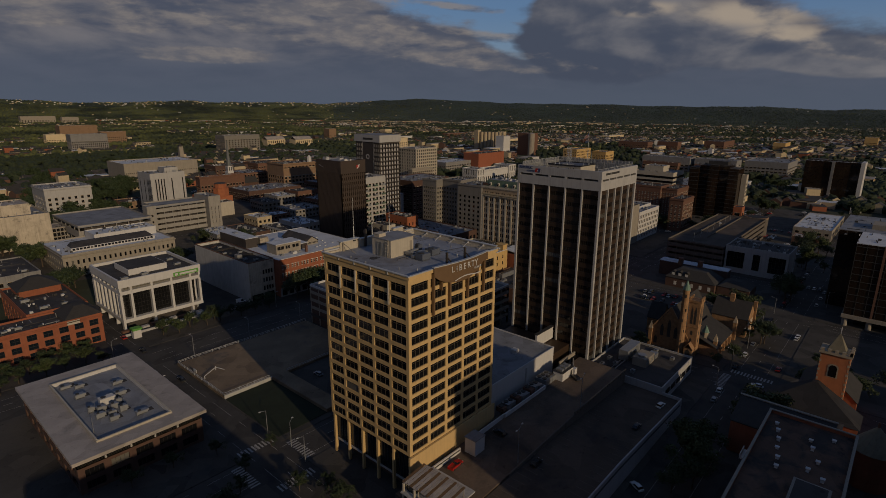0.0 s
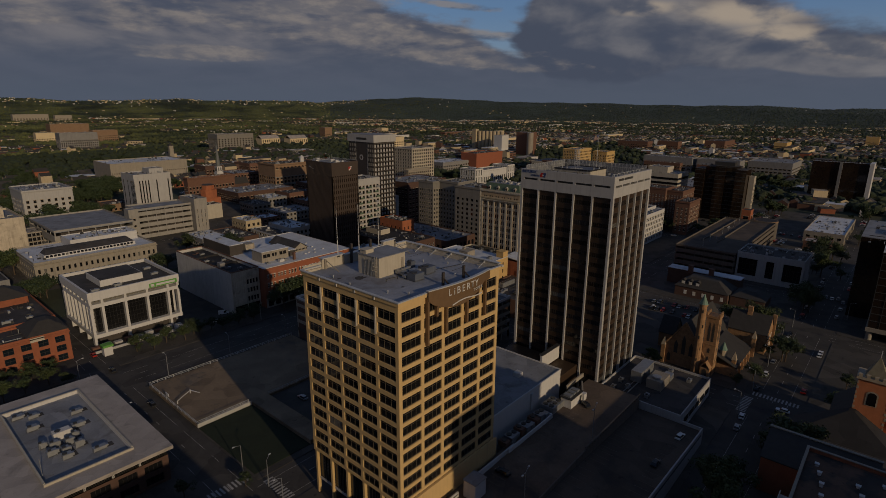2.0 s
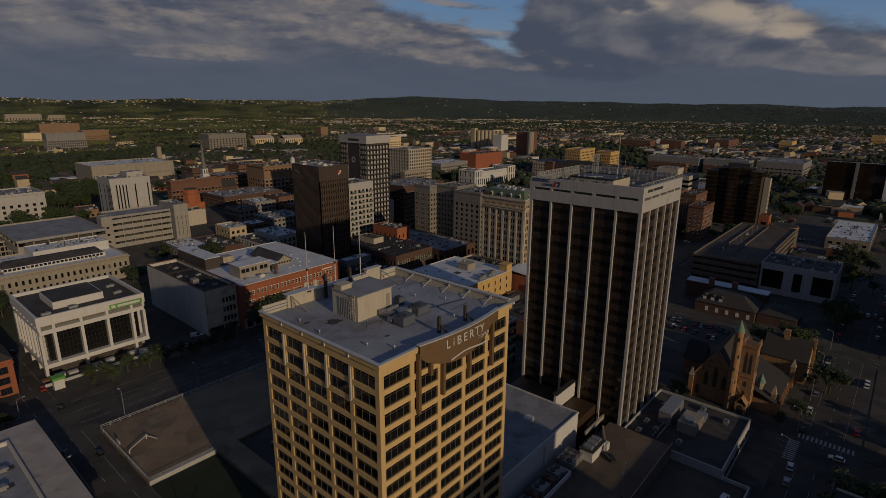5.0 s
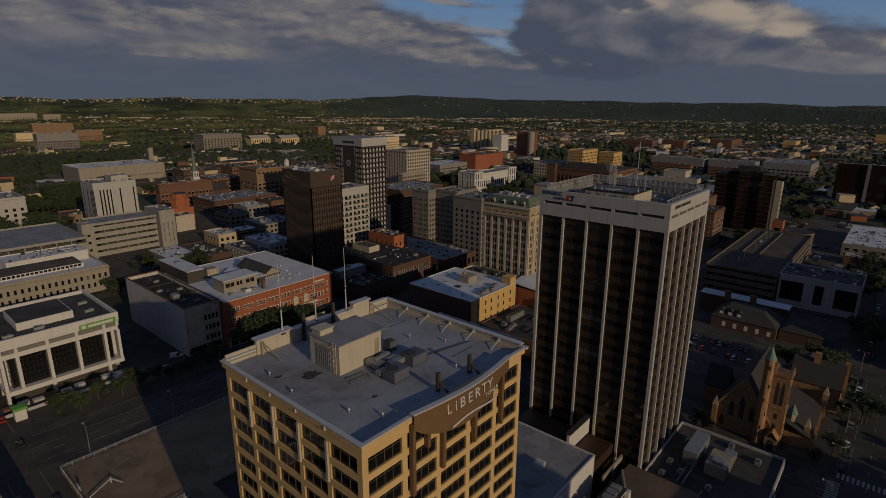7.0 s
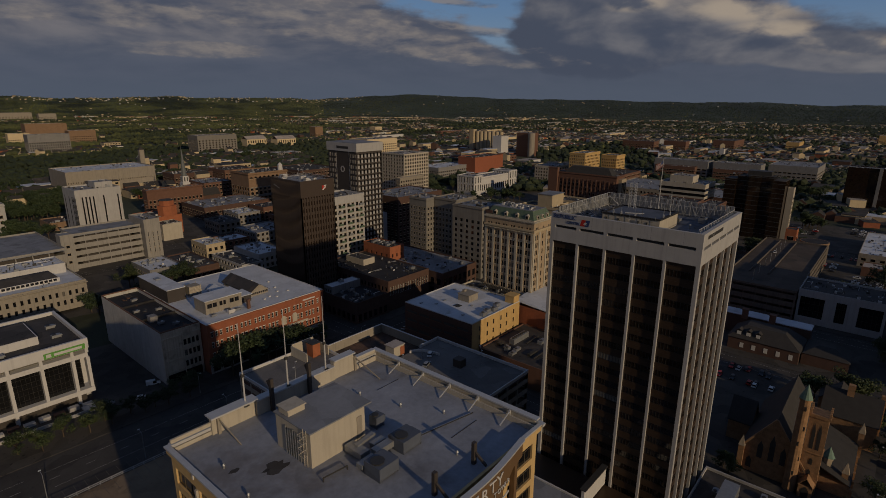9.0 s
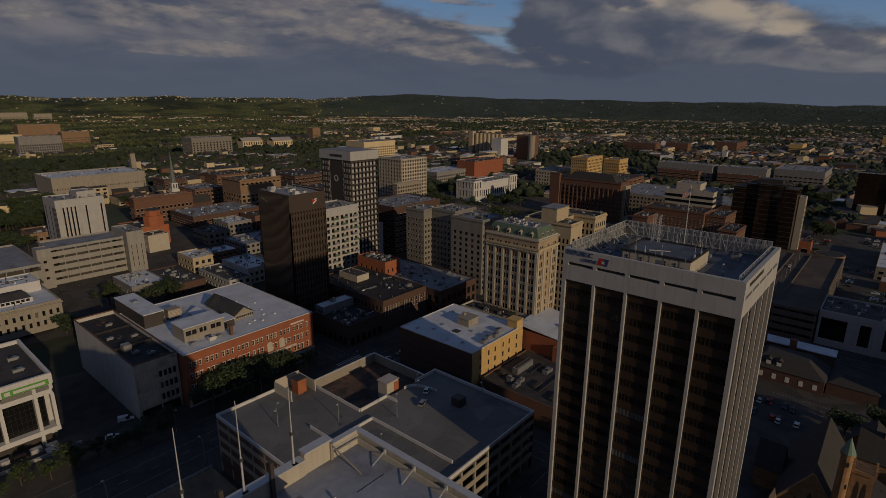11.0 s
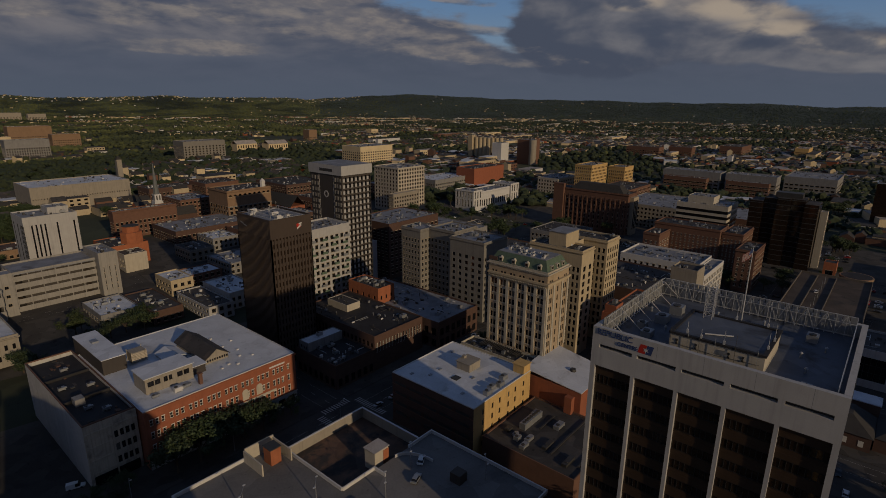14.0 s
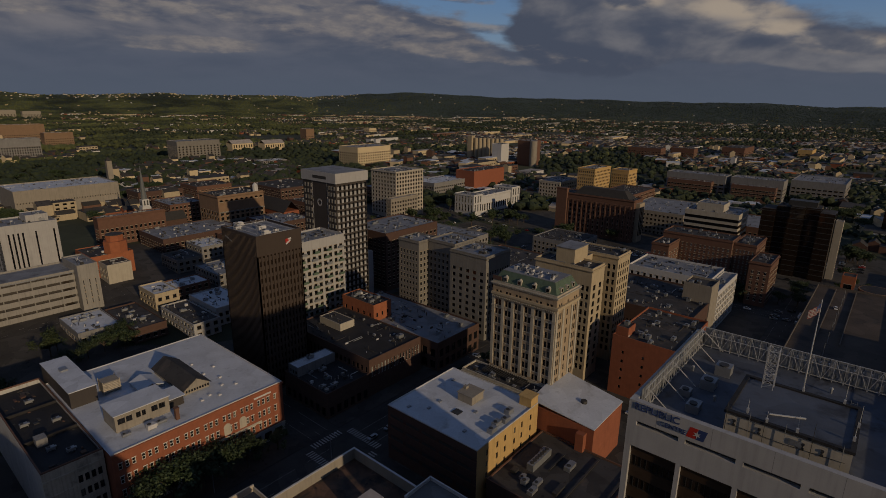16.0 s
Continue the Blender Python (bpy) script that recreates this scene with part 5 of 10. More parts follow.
    gx0, gy0, gx1, gy1 = 100.5, 193.0, 110.5, 219.0
    mb.box(gx0 + 0.3, gy0 + 0.3, z, gx1 - 0.3, gy1 - 0.3, z + 2.0)
    c = (gx0 + gx1) / 2
    mb.face([(gx0 + 0.3, gy0 + 0.3, z + 2.0), (gx1 - 0.3, gy0 + 0.3, z + 2.0), (c, gy0 + 0.3, z + 5.2)])
    mb.face([(gx0 + 0.3, gy1 - 0.3, z + 2.0), (gx1 - 0.3, gy1 - 0.3, z + 2.0), (c, gy1 - 0.3, z + 5.2)])
    monitor = part("monitor", mb, BEIGE, root, "buff gabled roof monitor")
    part("monitor_roof", MB().gable(gx0, gy0, gx1, gy1, z + 2.0, z + 5.3, "y", 0.4), ROOFDARK, monitor)
    for k in range(9):
        part("monitor_window", MB().box(gx0 + 0.9 + k, gy0 + 0.2, z + 0.7, gx0 + 1.5 + k, gy0 + 0.299, z + 1.6), GLASS, monitor)
    # Glazed lantern and cooling tower behind.
    part("lantern", MB().box(91, 206, z, 99, 216, z + 1.0), BRIGHT, root)
    part("lantern_roof", MB().gable(91, 206, 99, 216, z + 1.0, z + 2.6, "y", 0.3), ROOFWHITE, root)
    tower = part("cooling_tower", MB().box(82.0, 215.0, z + 0.6, 87.5, 220.0, z + 4.6), BEIGE, root)
    mb = MB()
    for k in range(6):
        mb.box(81.8, 214.8, z + 0.9 + 0.6 * k, 87.7, 214.99, z + 1.2 + 0.6 * k)
    for x, y in ((82, 215), (87.5, 215), (82, 220), (87.5, 220)):
        mb.cyl(x, y, z, z + 5.2, 0.12, None, 6)
    part("louvre", mb, STUCCO, tower)
    part("chimney", MB().box(92.0, 180.0, z, 93.2, 181.4, z + 4.2).box(91.85, 179.85, z + 4.0, 93.35, 181.55, z + 4.4), MIDBRICK, root)
    roof_unit(root, 84.5, 181.5, z, 2.6, 2.0, 1.8, BRIGHT)
    roof_unit(root, 88.0, 182.5, z, 3.0, 1.4, 1.0)
    roof_unit(root, 77.5, 183.5, z, 2.2, 1.2, 0.9)
    for x, y in ((103, 185), (106.5, 186.5), (109, 184), (113, 190), (117, 187), (115.5, 196), (112.5, 203), (118, 206), (113, 214)):
        part("skylight", MB().box(x, y, z, x + 1.0, y + 1.0, z + 0.5), BRIGHT, root)
    part("name_bars", MB().box(118.0, y0 - 0.05, 20.0, 125.0, y0 - 0.003, 20.7), BRIGHT, root)


brick_block()

# ---- ochre-fronted block and its neighbours ----


def ochre_block():
    x0, y0, x1, y1, h = 146.5, 95.0, 183.5, 135.0, 21.6
    box = (x0, y0, x1, y1)
    root = thing("ochre_building", (x0, y0, 0), "four-storey block with an ochre painted front and dark brick side", "building")
    mb = MB()
    hs = facade(mb, "S", box, 0, h, [(5.0 + k * 5.2 + 0.6 * (k % 2), 6.1 + k * 5.2 + 0.6 * (k % 2)) for k in range(6)], floors(4.4, 4, 4.2, 2.2), 0.25)
    part("front_wall", mb, OCHRE, root, "ochre painted brick")
    add_windows(root, "S", hs, (1, 2, "dark", "old", 0.09))
    mb = MB()
    for side in "WNE":
        facade(mb, side, box, 0, h, [], [])
    part("side_wall", mb, DARKBRICK, root)
    for k in range(4):
        for j in range(5):
            part("blind_window", MB().box(x0 - 0.06, y0 + 2 + j * 7.6, 4.6 + 4.2 * k, x0 - 0.003, y0 + 8 + j * 7.6, 6.0 + 4.2 * k), DARKSTEEL, root)
    part("course", MB().box(x0 - 0.1, y0 - 0.1, 8.4, x0 - 0.003, y1, 8.8).box(x0 - 0.1, y0 - 0.1, 13.0, x0 - 0.003, y1, 13.3).box(x0 - 0.1, y0 - 0.1, 17.2, x0 - 0.003, y1, 17.5), MIDBRICK, root)
    part("roof", MB().box(x0 + 0.02, y0 + 0.02, h - 0.4, x1 - 0.02, y1 - 0.02, h + 0.02), ROOFWHITE, root, "white roof with shadows")
    parapet(root, box, h + 0.02, 0.35, 0.3, BRIGHT)
    z = h + 0.03
    part("plant_room", MB().box(166, 112, z, 173, 118.5, z + 3.2).box(165.7, 111.7, z + 3.2, 173.3, 118.8, z + 3.4), BEIGE, root)
    part("plant_stub", MB().box(169, 117, z + 3.4, 170.5, 118.4, z + 4.4), BEIGE, root)
    part("corner_turret", MB().box(178.6, 95.2, z, 183.4, 100.0, z + 3.4).box(178.3, 94.9, z + 3.4, 183.7, 100.3, z + 3.8), OCHRE, root)
    for x, y in ((158, 97.5), (162, 98.5), (166, 97.5), (171, 99.5)):
        roof_unit(root, x, y, z, 3.2, 2.0, 1.7)
    for x, y in ((150, 128), (154, 122), (151.5, 104), (175, 128), (163, 108), (160, 122)):
        part("roof_curb", MB().box(x, y, z, x + 1.4, y + 1.0, z + 0.4), STEEL, root)
    part("roof_opening", MB().box(158, 112, z, 161, 115, z + 0.25), DARKSTEEL, root)


ochre_block()


def wedge_block():
    root = thing("brick_theatre", (186, 74, 0), "red brick hall under a sloping white roof", "building")
    poly = [(185.5, 74.0), (209.5, 74.0), (213.5, 101.5), (185.5, 99.0)]
    part("wall", MB().prism(poly, 0, 18.6), REDBRICK, root)
    part("roof", MB().slab([(185.3, 73.8, 18.6), (209.8, 73.8, 18.6), (213.8, 101.8, 20.6), (185.3, 99.2, 20.6)], 0.3), ROOFWHITE, root, "white sloping roof membrane")
    part("gable_wall", MB().prism(poly, 18.6, 18.62), REDBRICK, root)
    part("fan", MB().cyl(198, 84, 19.4, 20.6, 1.3, 1.1, 12), DARKSTEEL, root)
    low = thing("annex_building", (150, 58, 0), "low brick annex crowded with roof plant", "building")
    part("wall", MB().box(150, 58, 0, 185.2, 93.5, 9.5), MIDBRICK, low)
    part("roof", MB().box(150.4, 58.4, 9.5, 184.8, 93.1, 9.7), ROOFDARK, low)
    parapet(low, (150, 58, 185.2, 93.5), 9.5, 0.8, 0.4, MIDBRICK)
    rng = random.Random(8)
    for k in range(9):
        roof_unit(low, rng.uniform(153, 182), rng.uniform(62, 90), 9.7, rng.uniform(2, 6), rng.uniform(1.2, 2.4), rng.uniform(0.9, 1.9), STEEL if k % 3 else DARKSTEEL)
        if k % 3 == 0:
            part("duct", MB().beam((rng.uniform(153, 168), 60 + 3.4 * k, 10.2), (rng.uniform(170, 183), 60 + 3.4 * k, 10.2), 0.5, 0.4), DARKSTEEL, low)
    row = part("condenser", MB().box(163, 84, 9.7, 175, 86.5, 12.2), STEEL, low)
    for k in range(7):
        part("condenser_fan", MB().cyl(164.2 + 1.6 * k, 85.2, 12.2, 12.5, 0.7, None, 10), DARKSTEEL, row)
    part("brick_tower", MB().box(183.0, 76.5, 9.7, 185.4, 79.5, 16.5), REDBRICK, low)


wedge_block()

# ---- the dark ribbed tower ----


def ribbed_tower():
    x0, y0, x1, y1, h = 142.5, 207.5, 164.6, 235.5, 71.0
    root = thing("ribbed_tower", (x0, y0, 0), "dark brown ribbed office tower with a plain top band", "office tower")
    part("body", MB().box(x0 + 0.5, y0 + 0.5, 0.16, x1 - 0.5, y1 - 0.5, h - 8), GLASSBRONZE, root, "bronze glass")
    part("top_band", MB().box(x0, y0, h - 8, x1, y1, h), RIBBROWN, root)
    part("roof", MB().box(x0 + 0.6, y0 + 0.6, h, x1 - 0.6, y1 - 0.6, h + 0.1), ROOFGREY, root)
    parapet(root, (x0, y0, x1, y1), h, 0.9, 0.5, RIBBROWN)
    for side, count in (("S", 12), ("W", 28), ("N", 14), ("E", 14)):
        (px, py), width, (ux, uy) = corner_of(side, x0, y0, x1, y1)
        nx, ny = NORMALS[side]
        half = 0.45 if side == "S" else 0.28
        for k in range(count + 1):
            s = half + (width - 2 * half) * k / count
            q = [(px + ux * (s + a) - nx * d, py + uy * (s + a) - ny * d) for a, d in ((-half, 0), (half, 0), (half, 0.55), (-half, 0.55))]
            part("rib", MB().prism(q, 4.0, h - 8.01), RIBBROWN, root)
        for k in range(16):
            q = [(px + ux * s - nx * d, py + uy * s - ny * d) for s, d in ((0.3, 0.35), (width - 0.3, 0.35), (width - 0.3, 0.5), (0.3, 0.5))]
            part("spandrel", MB().prism(q, 5.0 + 3.7 * k, 6.6 + 3.7 * k), RIBBROWN, root)
        if side == "W":
            for k in range(30):
                s = 0.3 + (width - 0.6) * k / 29
                q = [(px + ux * (s + a) - nx * d, py + uy * (s + a) - ny * d) for a, d in ((-0.12, -0.12), (0.12, -0.12), (0.12, -0.003), (-0.12, -0.003))]
                part("crown_fin", MB().prism(q, h - 8, h - 0.2), RIBBROWN, root)
    part("emblem", MB().box(x1 - 8.2, y0 - 0.08, h - 4.6, x1 - 6.0, y0 - 0.003, h - 2.6), RED, root)
    part("emblem_stroke", MB().beam((x1 - 8.0, y0 - 0.1, h - 5.0), (x1 - 5.8, y0 - 0.1, h - 3.4), 0.05, 0.7).beam((x1 - 7.0, y0 - 0.1, h - 2.9), (x1 - 5.4, y0 - 0.1, h - 2.6), 0.05, 0.6), BRIGHT, root)
    part("emblem", MB().beam((x0 - 0.16, y1 - 6.0, h - 3.6), (x0 - 0.16, y1 - 3.2, h - 2.8), 0.05, 0.7).beam((x0 - 0.16, y1 - 8.6, h - 4.4), (x0 - 0.16, y1 - 6.2, h - 3.8), 0.05, 0.5), GREYWALL, root)
    for k in range(6):
        part("cradle_rail", MB().beam((x0 + 1.5 + 3.9 * k, y0 + 1.5, h + 1.5), (x0 + 1.5 + 3.9 * k, y1 - 1.5, h + 1.5), 0.16), ALUMIN, root)
    rng = random.Random(11)
    for k in range(16):
        x, y = rng.uniform(x0 + 2, x1 - 2), rng.uniform(y0 + 2, y1 - 2)
        if k % 2:
            roof_unit(root, x, y, h + 0.1, rng.uniform(1.6, 3.6), rng.uniform(1.4, 2.4), rng.uniform(1.0, 2.2), BRIGHT)
        else:
            part("aerial", MB().cyl(x, y, h, h + rng.uniform(2.0, 5.0), 0.10, 0.06, 6), ALUMIN, root)
    part("hoist", MB().beam((x0 + 3, y0 + 2, h + 0.5), (x1 - 3, y0 + 2, h + 0.5), 0.3).beam((x0 + 3, y1 - 3, h + 0.5), (x1 - 3, y1 - 3, h + 0.5), 0.3), ALUMIN, root)


ribbed_tower()


def checker_tower():
    """Slab tower of pale window boxes with a blank dark panel on its west face."""
    x0, y0, x1, y1, h = 229.0, 263.0, 253.0, 295.0, 84.0
    root = thing("checkered_tower", (x0, y0, 0), "brown and white checkered bank tower with a pale crown", "office tower")
    part("body", MB().box(x0, y0, 0.16, x1, y1, h - 6), BROWNCLAD, root)
    part("crown", MB().box(x0 - 0.8, y0 - 0.8, h - 6, x1 + 0.8, y1 + 0.8, h), WHITE, root, "pale metal crown")
    part("crown_roof", MB().box(x0 - 0.3, y0 - 0.3, h, x1 + 0.3, y1 + 0.3, h + 0.15), ROOFGREY, root)
    part("sign_bar", MB().box(x0 - 0.9, 271, h - 4.2, x0 - 0.81, 284, h - 2.4), DARKSTEEL, root)
    ring = MB()
    for k in range(12):
        a, b = 2 * math.pi * k / 12, 2 * math.pi * (k + 1) / 12
        ring.beam((x0 - 0.1, 279 + 1.9 * math.cos(a), h - 19 + 1.9 * math.sin(a)), (x0 - 0.1, 279 + 1.9 * math.cos(b), h - 19 + 1.9 * math.sin(b)), 0.1, 0.9)
    part("emblem", ring, WHITE, root)
    for name, mb, mat in (("recess_line", MB().box(x0 - 0.12, 271.2, 2, x0 - 0.003, 271.5, h - 6), WHITE), ("recess_line", MB().box(x0 - 0.12, 285.6, 2, x0 - 0.003, 285.9, h - 6), WHITE)):
        part(name, mb, mat, root)
    for k in range(19):
        z = 4.5 + 3.85 * k
        for y in (263.6, 266.2, 268.8, 286.4, 289.2, 292.0):
            shift = 0.35 * (k % 2)
            part("window_box", MB().box(x0 - 0.45, y + shift, z, x0 - 0.003, y + 1.3 + shift, z + 2.3), DIMSTONE, root)
        for j in range(7):
            x = x0 + 0.6 + 3.3 * j
            part("window_box", MB().box(x, y0 - 0.45, z, x + 1.5, y0 - 0.003, z + 2.1), WHITE, root)
    panes = MB()
    for k in range(19):
        for j in range(7):
            x, z = x0 + 0.6 + 3.3 * j, 4.5 + 3.85 * k
            panes.box(x + 1.85, y0 - 0.12, z + 0.2, x + 3.2, y0 - 0.003, z + 2.9)
    tagged(part("window_pane", panes, GLASS, root), kind="stuff")
    part("stair_slab", MB().box(x1 + 0.2, y0 + 3, 0.16, x1 + 7, y0 + 20, 30), WHITE, root)


checker_tower()

# ---- parking decks and low buildings between the towers ----
UP, LOW = 9.6, 5.0


def plaza():
    root = thing("parking_deck", (0, -41.4, 0), "two-level concrete parking deck beside the towers", "parking deck")
    def up(x):
        return UP - 0.035 * max(0.0, 62.0 - x)

    def low(x):
        return LOW + 0.052 * max(0.0, 96.0 - max(x, 46.0))

    def ramp(level, xs, ya, yb, base=0.16, lift=0.0):
        mb = MB()
        for xa, xb in zip(xs, xs[1:]):
            za, zb = level(xa) + lift, level(xb) + lift
            mb.face([(xa, ya, za), (xb, ya, zb), (xb, yb, zb), (xa, yb, za)])
            for y in (ya, yb):
                mb.face([(xa, y, base), (xb, y, base), (xb, y, zb), (xa, y, za)])
        for x in (xs[0], xs[-1]):
            mb.face([(x, ya, base), (x, yb, base), (x, yb, level(x) + lift), (x, ya, level(x) + lift)])
        return mb

    part("upper_deck", ramp(up, (-6.0, 20.0, 40.0, 62.0, 99.0), -19.4, -0.2), DECK, root, "stained brown concrete deck")
    part("lower_deck", ramp(low, (-6.0, 20.0, 46.0, 70.0, 96.0, 99.4), -41.0, -19.8), LOWDECK, root, "stained deck, darkened in colour for the shade over it")
    # Darker concrete on this wall stands in for the shade on its face.
    part("retaining_wall", ramp(up, (20.0, 40.0, 62.0, 99.0), -19.8, -19.4, 0.16, 0.35), DARKCONCRETE, root)
    mb = MB()
    for k in range(22):
        mb.box(58 + 1.9 * k, -20.05, UP + 0.2, 58.4 + 1.9 * k, -19.81, UP + 1.4)
    mb.box(57.5, -20.1, UP + 1.0, 99, -19.81, UP + 1.5)
    part("guard_rail", mb, DARKCONCRETE, root, "weathered pierced concrete guard rail")
    part("outer_wall", ramp(low, (-6.0, 20.0, 46.0, 70.0, 96.0, 99.4), -41.4, -41.0, 0.16, 1.1), WHITE, root, "white painted parapet wall")
    part("end_wall", MB().box(99.4, -41.4, 0.16, 99.8, -34.2, LOW + 1.1), WHITE, root)
    mb = MB()
    for xa, xb in ((-5.0, 20.0), (20.0, 46.0), (46.0, 70.0), (70.0, 98.0)):
        mb.face([(xa, -41.43, low(xa) - 1.2), (xb, -41.43, low(xb) - 1.2), (xb, -41.43, low(xb) - 0.3), (xa, -41.43, low(xa) - 0.3)])
    part("outer_slot", mb, DARKSTEEL, root)
    part("tower_plinth", MB().box(0.0, -0.05, 6.0, 39.6, 0.6, LBASE - 0.003), TAN, root, "tan concrete plinth")
    part("kerb_wall", MB().box(1.0, -2.6, 6.0, 19.0, -2.2, UP).box(25.0, -2.4, 6.0, 46.0, -2.0, UP + 0.6), BRIGHT, root)
    part("kerb_slots", MB().box(1.5, -2.66, UP - 0.8, 18.5, -2.603, UP - 0.4), DARKSTEEL, root)
    for k in range(30):
        x = 2.0 + 3.0 * k
        for z, ya, yb in ((up(x), -9.0, -4.0), (low(x), -40.5, -35.5), (low(x), -25.5, -20.2)):
            part("bay_line", MB().box(x, ya, z + 0.02, x + 0.12, yb, z + 0.035), WORN, root)
    shed = thing("plant_shed", (22, -5, UP - 1.6), "white sheet-metal shed on the deck", "shed")
    part("body", MB().box(20.0, -7.4, UP - 1.6, 24.6, -3.4, UP + 3.6), BRIGHT, shed)
    part("roof", MB().box(19.8, -7.6, UP + 3.6, 24.8, -3.2, UP + 3.8), ROOFGREY, shed)
    kiosk = thing("attendant_kiosk", (78, -5, UP), "white attendant kiosk with louvred roof units", "kiosk")
    part("body", MB().box(75.5, -5.4, UP, 83.5, -1.4, UP + 3.4).box(83.5, -6.2, UP, 85.4, -2.4, UP + 2.4), BRIGHT, kiosk)
    part("roof", MB().box(75.2, -5.7, UP + 3.4, 83.8, -1.1, UP + 3.6), DARKSTEEL, kiosk)
    for k in range(3):
        part("louvre_unit", MB().box(76.2 + 2.4 * k, -4.6, UP + 3.6, 78.0 + 2.4 * k, -2.0, UP + 4.3), STEEL, kiosk)
    part("door", MB().box(81.6, -5.46, UP + 0.1, 83.0, -5.403, UP + 2.4), DARKSTEEL, kiosk)
    wall = thing("garden_wall", (86, -5, UP), "angled pale concrete ramp wall", "wall")
    part("slab", MB().prism([(86.0, -4.6), (92.5, -1.0), (92.3, -0.6), (85.8, -4.2)], UP, UP + 2.2), BEIGE, wall)
    part("slab", MB().box(86.5, 2.0, UP, 99.4, 2.5, UP + 1.6), BEIGE, wall)
    yard = thing("chiller_yard", (46, -1, UP), "row of rusty chillers and fans behind a low wall", "chillers")
    part("yard_wall", MB().box(41.5, -3.4, UP, 66.5, -3.0, UP + 1.4).box(66.5, -3.4, UP, 66.9, 1.0, UP + 1.4), BRIGHT, yard)
    rng = random.Random(21)
    for k in range(9):
        x = 43.0 + 2.7 * k
        h = rng.uniform(1.4, 2.4)
        unit = part("chiller", MB().box(x, -1.6 + rng.uniform(-0.6, 0.6), UP, x + 2.2, 1.6, UP + h), STEEL if k % 3 else MIDBRICK, yard)
        part("fan", MB().cyl(x + 1.1, 0.3, UP + h, UP + h + 0.35, 0.8, 0.85, 10), DARKSTEEL, unit)
    for k in range(3):
        x = 68.5 + 2.4 * k
        unit = part("chiller", MB().box(x, -2.6, UP, x + 2.2, 2.2, UP + 2.2), STEEL, yard)
        part("fan", MB().cyl(x + 1.1, -1.2, UP + 2.2, UP + 2.5, 0.85, None, 12).cyl(x + 1.1, 1.0, UP + 2.2, UP + 2.5, 0.85, None, 12), DARKSTEEL, unit)
    # White-roofed link building between the towers.
    link = thing("link_building", (42, 3.0, 0), "white-walled link building with a flat grey roof", "building")
    part("wall", MB().box(41.0, 5.0, 0.16, 86.4, 35.0, 16.4), BRIGHT, link)
    part("buttress", MB().box(66.0, 4.4, UP, 67.4, 4.99, 15.6), BRIGHT, link)
    part("roof", MB().box(41.4, 5.4, 16.4, 86.0, 34.6, 16.55), ROOFGREY, link)
    part("roof_edge", MB().box(40.9, 4.9, 16.4, 86.5, 5.3, 16.9).box(86.1, 5.3, 16.4, 86.5, 35.0, 16.9), BRIGHT, link)
    part("hatch", MB().box(71.0, 13.0, 16.55, 73.6, 15.4, 18.0), BRIGHT, link)
    part("fin_wall", MB().box(86.6, 13.0, 14.0, 99.4, 13.8, 19.4), BRIGHT, link)
    part("fin_cap", MB().box(86.4, 12.6, 19.4, 99.4, 14.2, 19.7), DARKSTEEL, link)
    part("podium", MB().box(86.6, 5.2, 0.16, 99.4, 34.0, 13.6), BRONZE, link)
    # Annex in front of the dark tower.
    ann = thing("podium_building", (100, -34, 0), "flat-roofed podium with cooling plant and a white rim", "building")
    part("wall", MB().box(100.0, -34.0, 0.16, 135.0, -3.8, 6.6), WHITE, ann)
    part("roof", MB().box(100.4, -33.6, 6.6, 134.6, -4.2, 6.75), ROOFDARK, ann, "dark wet-looking roof membrane")
    parapet(ann, (100.0, -34.0, 135.0, -3.8), 6.6, 1.0, 0.4, WHITE, out=0.003)
    for k in range(5):
        part("window", MB().box(104 + 6 * k, -34.1, 2.6, 109 + 6 * k, -34.003, 4.8), GLASS, ann)
    for k, (x, y, w, d, h) in enumerate(((113.0, -22.5, 9.0, 5.6, 3.6), (114.0, -14.5, 13.0, 4.0, 4.4), (122.8, -22.5, 4.0, 3.0, 2.2))):
        case = part("cooling_case", MB().box(x, y, 6.75, x + w, y + d, 6.75 + h), BEIGE if k == 0 else STEEL, ann)
        mb = MB()
        for j in range(9):
            mb.box(x + 0.3 + j * (w - 0.6) / 9, y - 0.08, 7.2, x + 0.55 + j * (w - 0.6) / 9, y - 0.003, 6.4 + h)
        part("louvre_panel", mb, STEEL, case)
    part("cooling_fan", MB().cyl(115.6, -19.8, 10.35, 10.9, 1.7, None, 14).cyl(115.6, -19.8, 10.9, 11.2, 1.5, 1.6, 14), STEEL, ann)
    for x, y in ((104, -8), (108, -12), (111, -8), (106, -20), (128, -28), (131, -20), (125, -9)):
        roof_unit(ann, x, y, 6.75, 2.2, 1.5, 1.2)
    part("pipe_bridge", MB().beam((103, -14, 7.6), (115, -14, 7.6), 0.3).beam((103, -12.5, 7.6), (115, -12.5, 7.6), 0.2), STEEL, ann)


plaza()


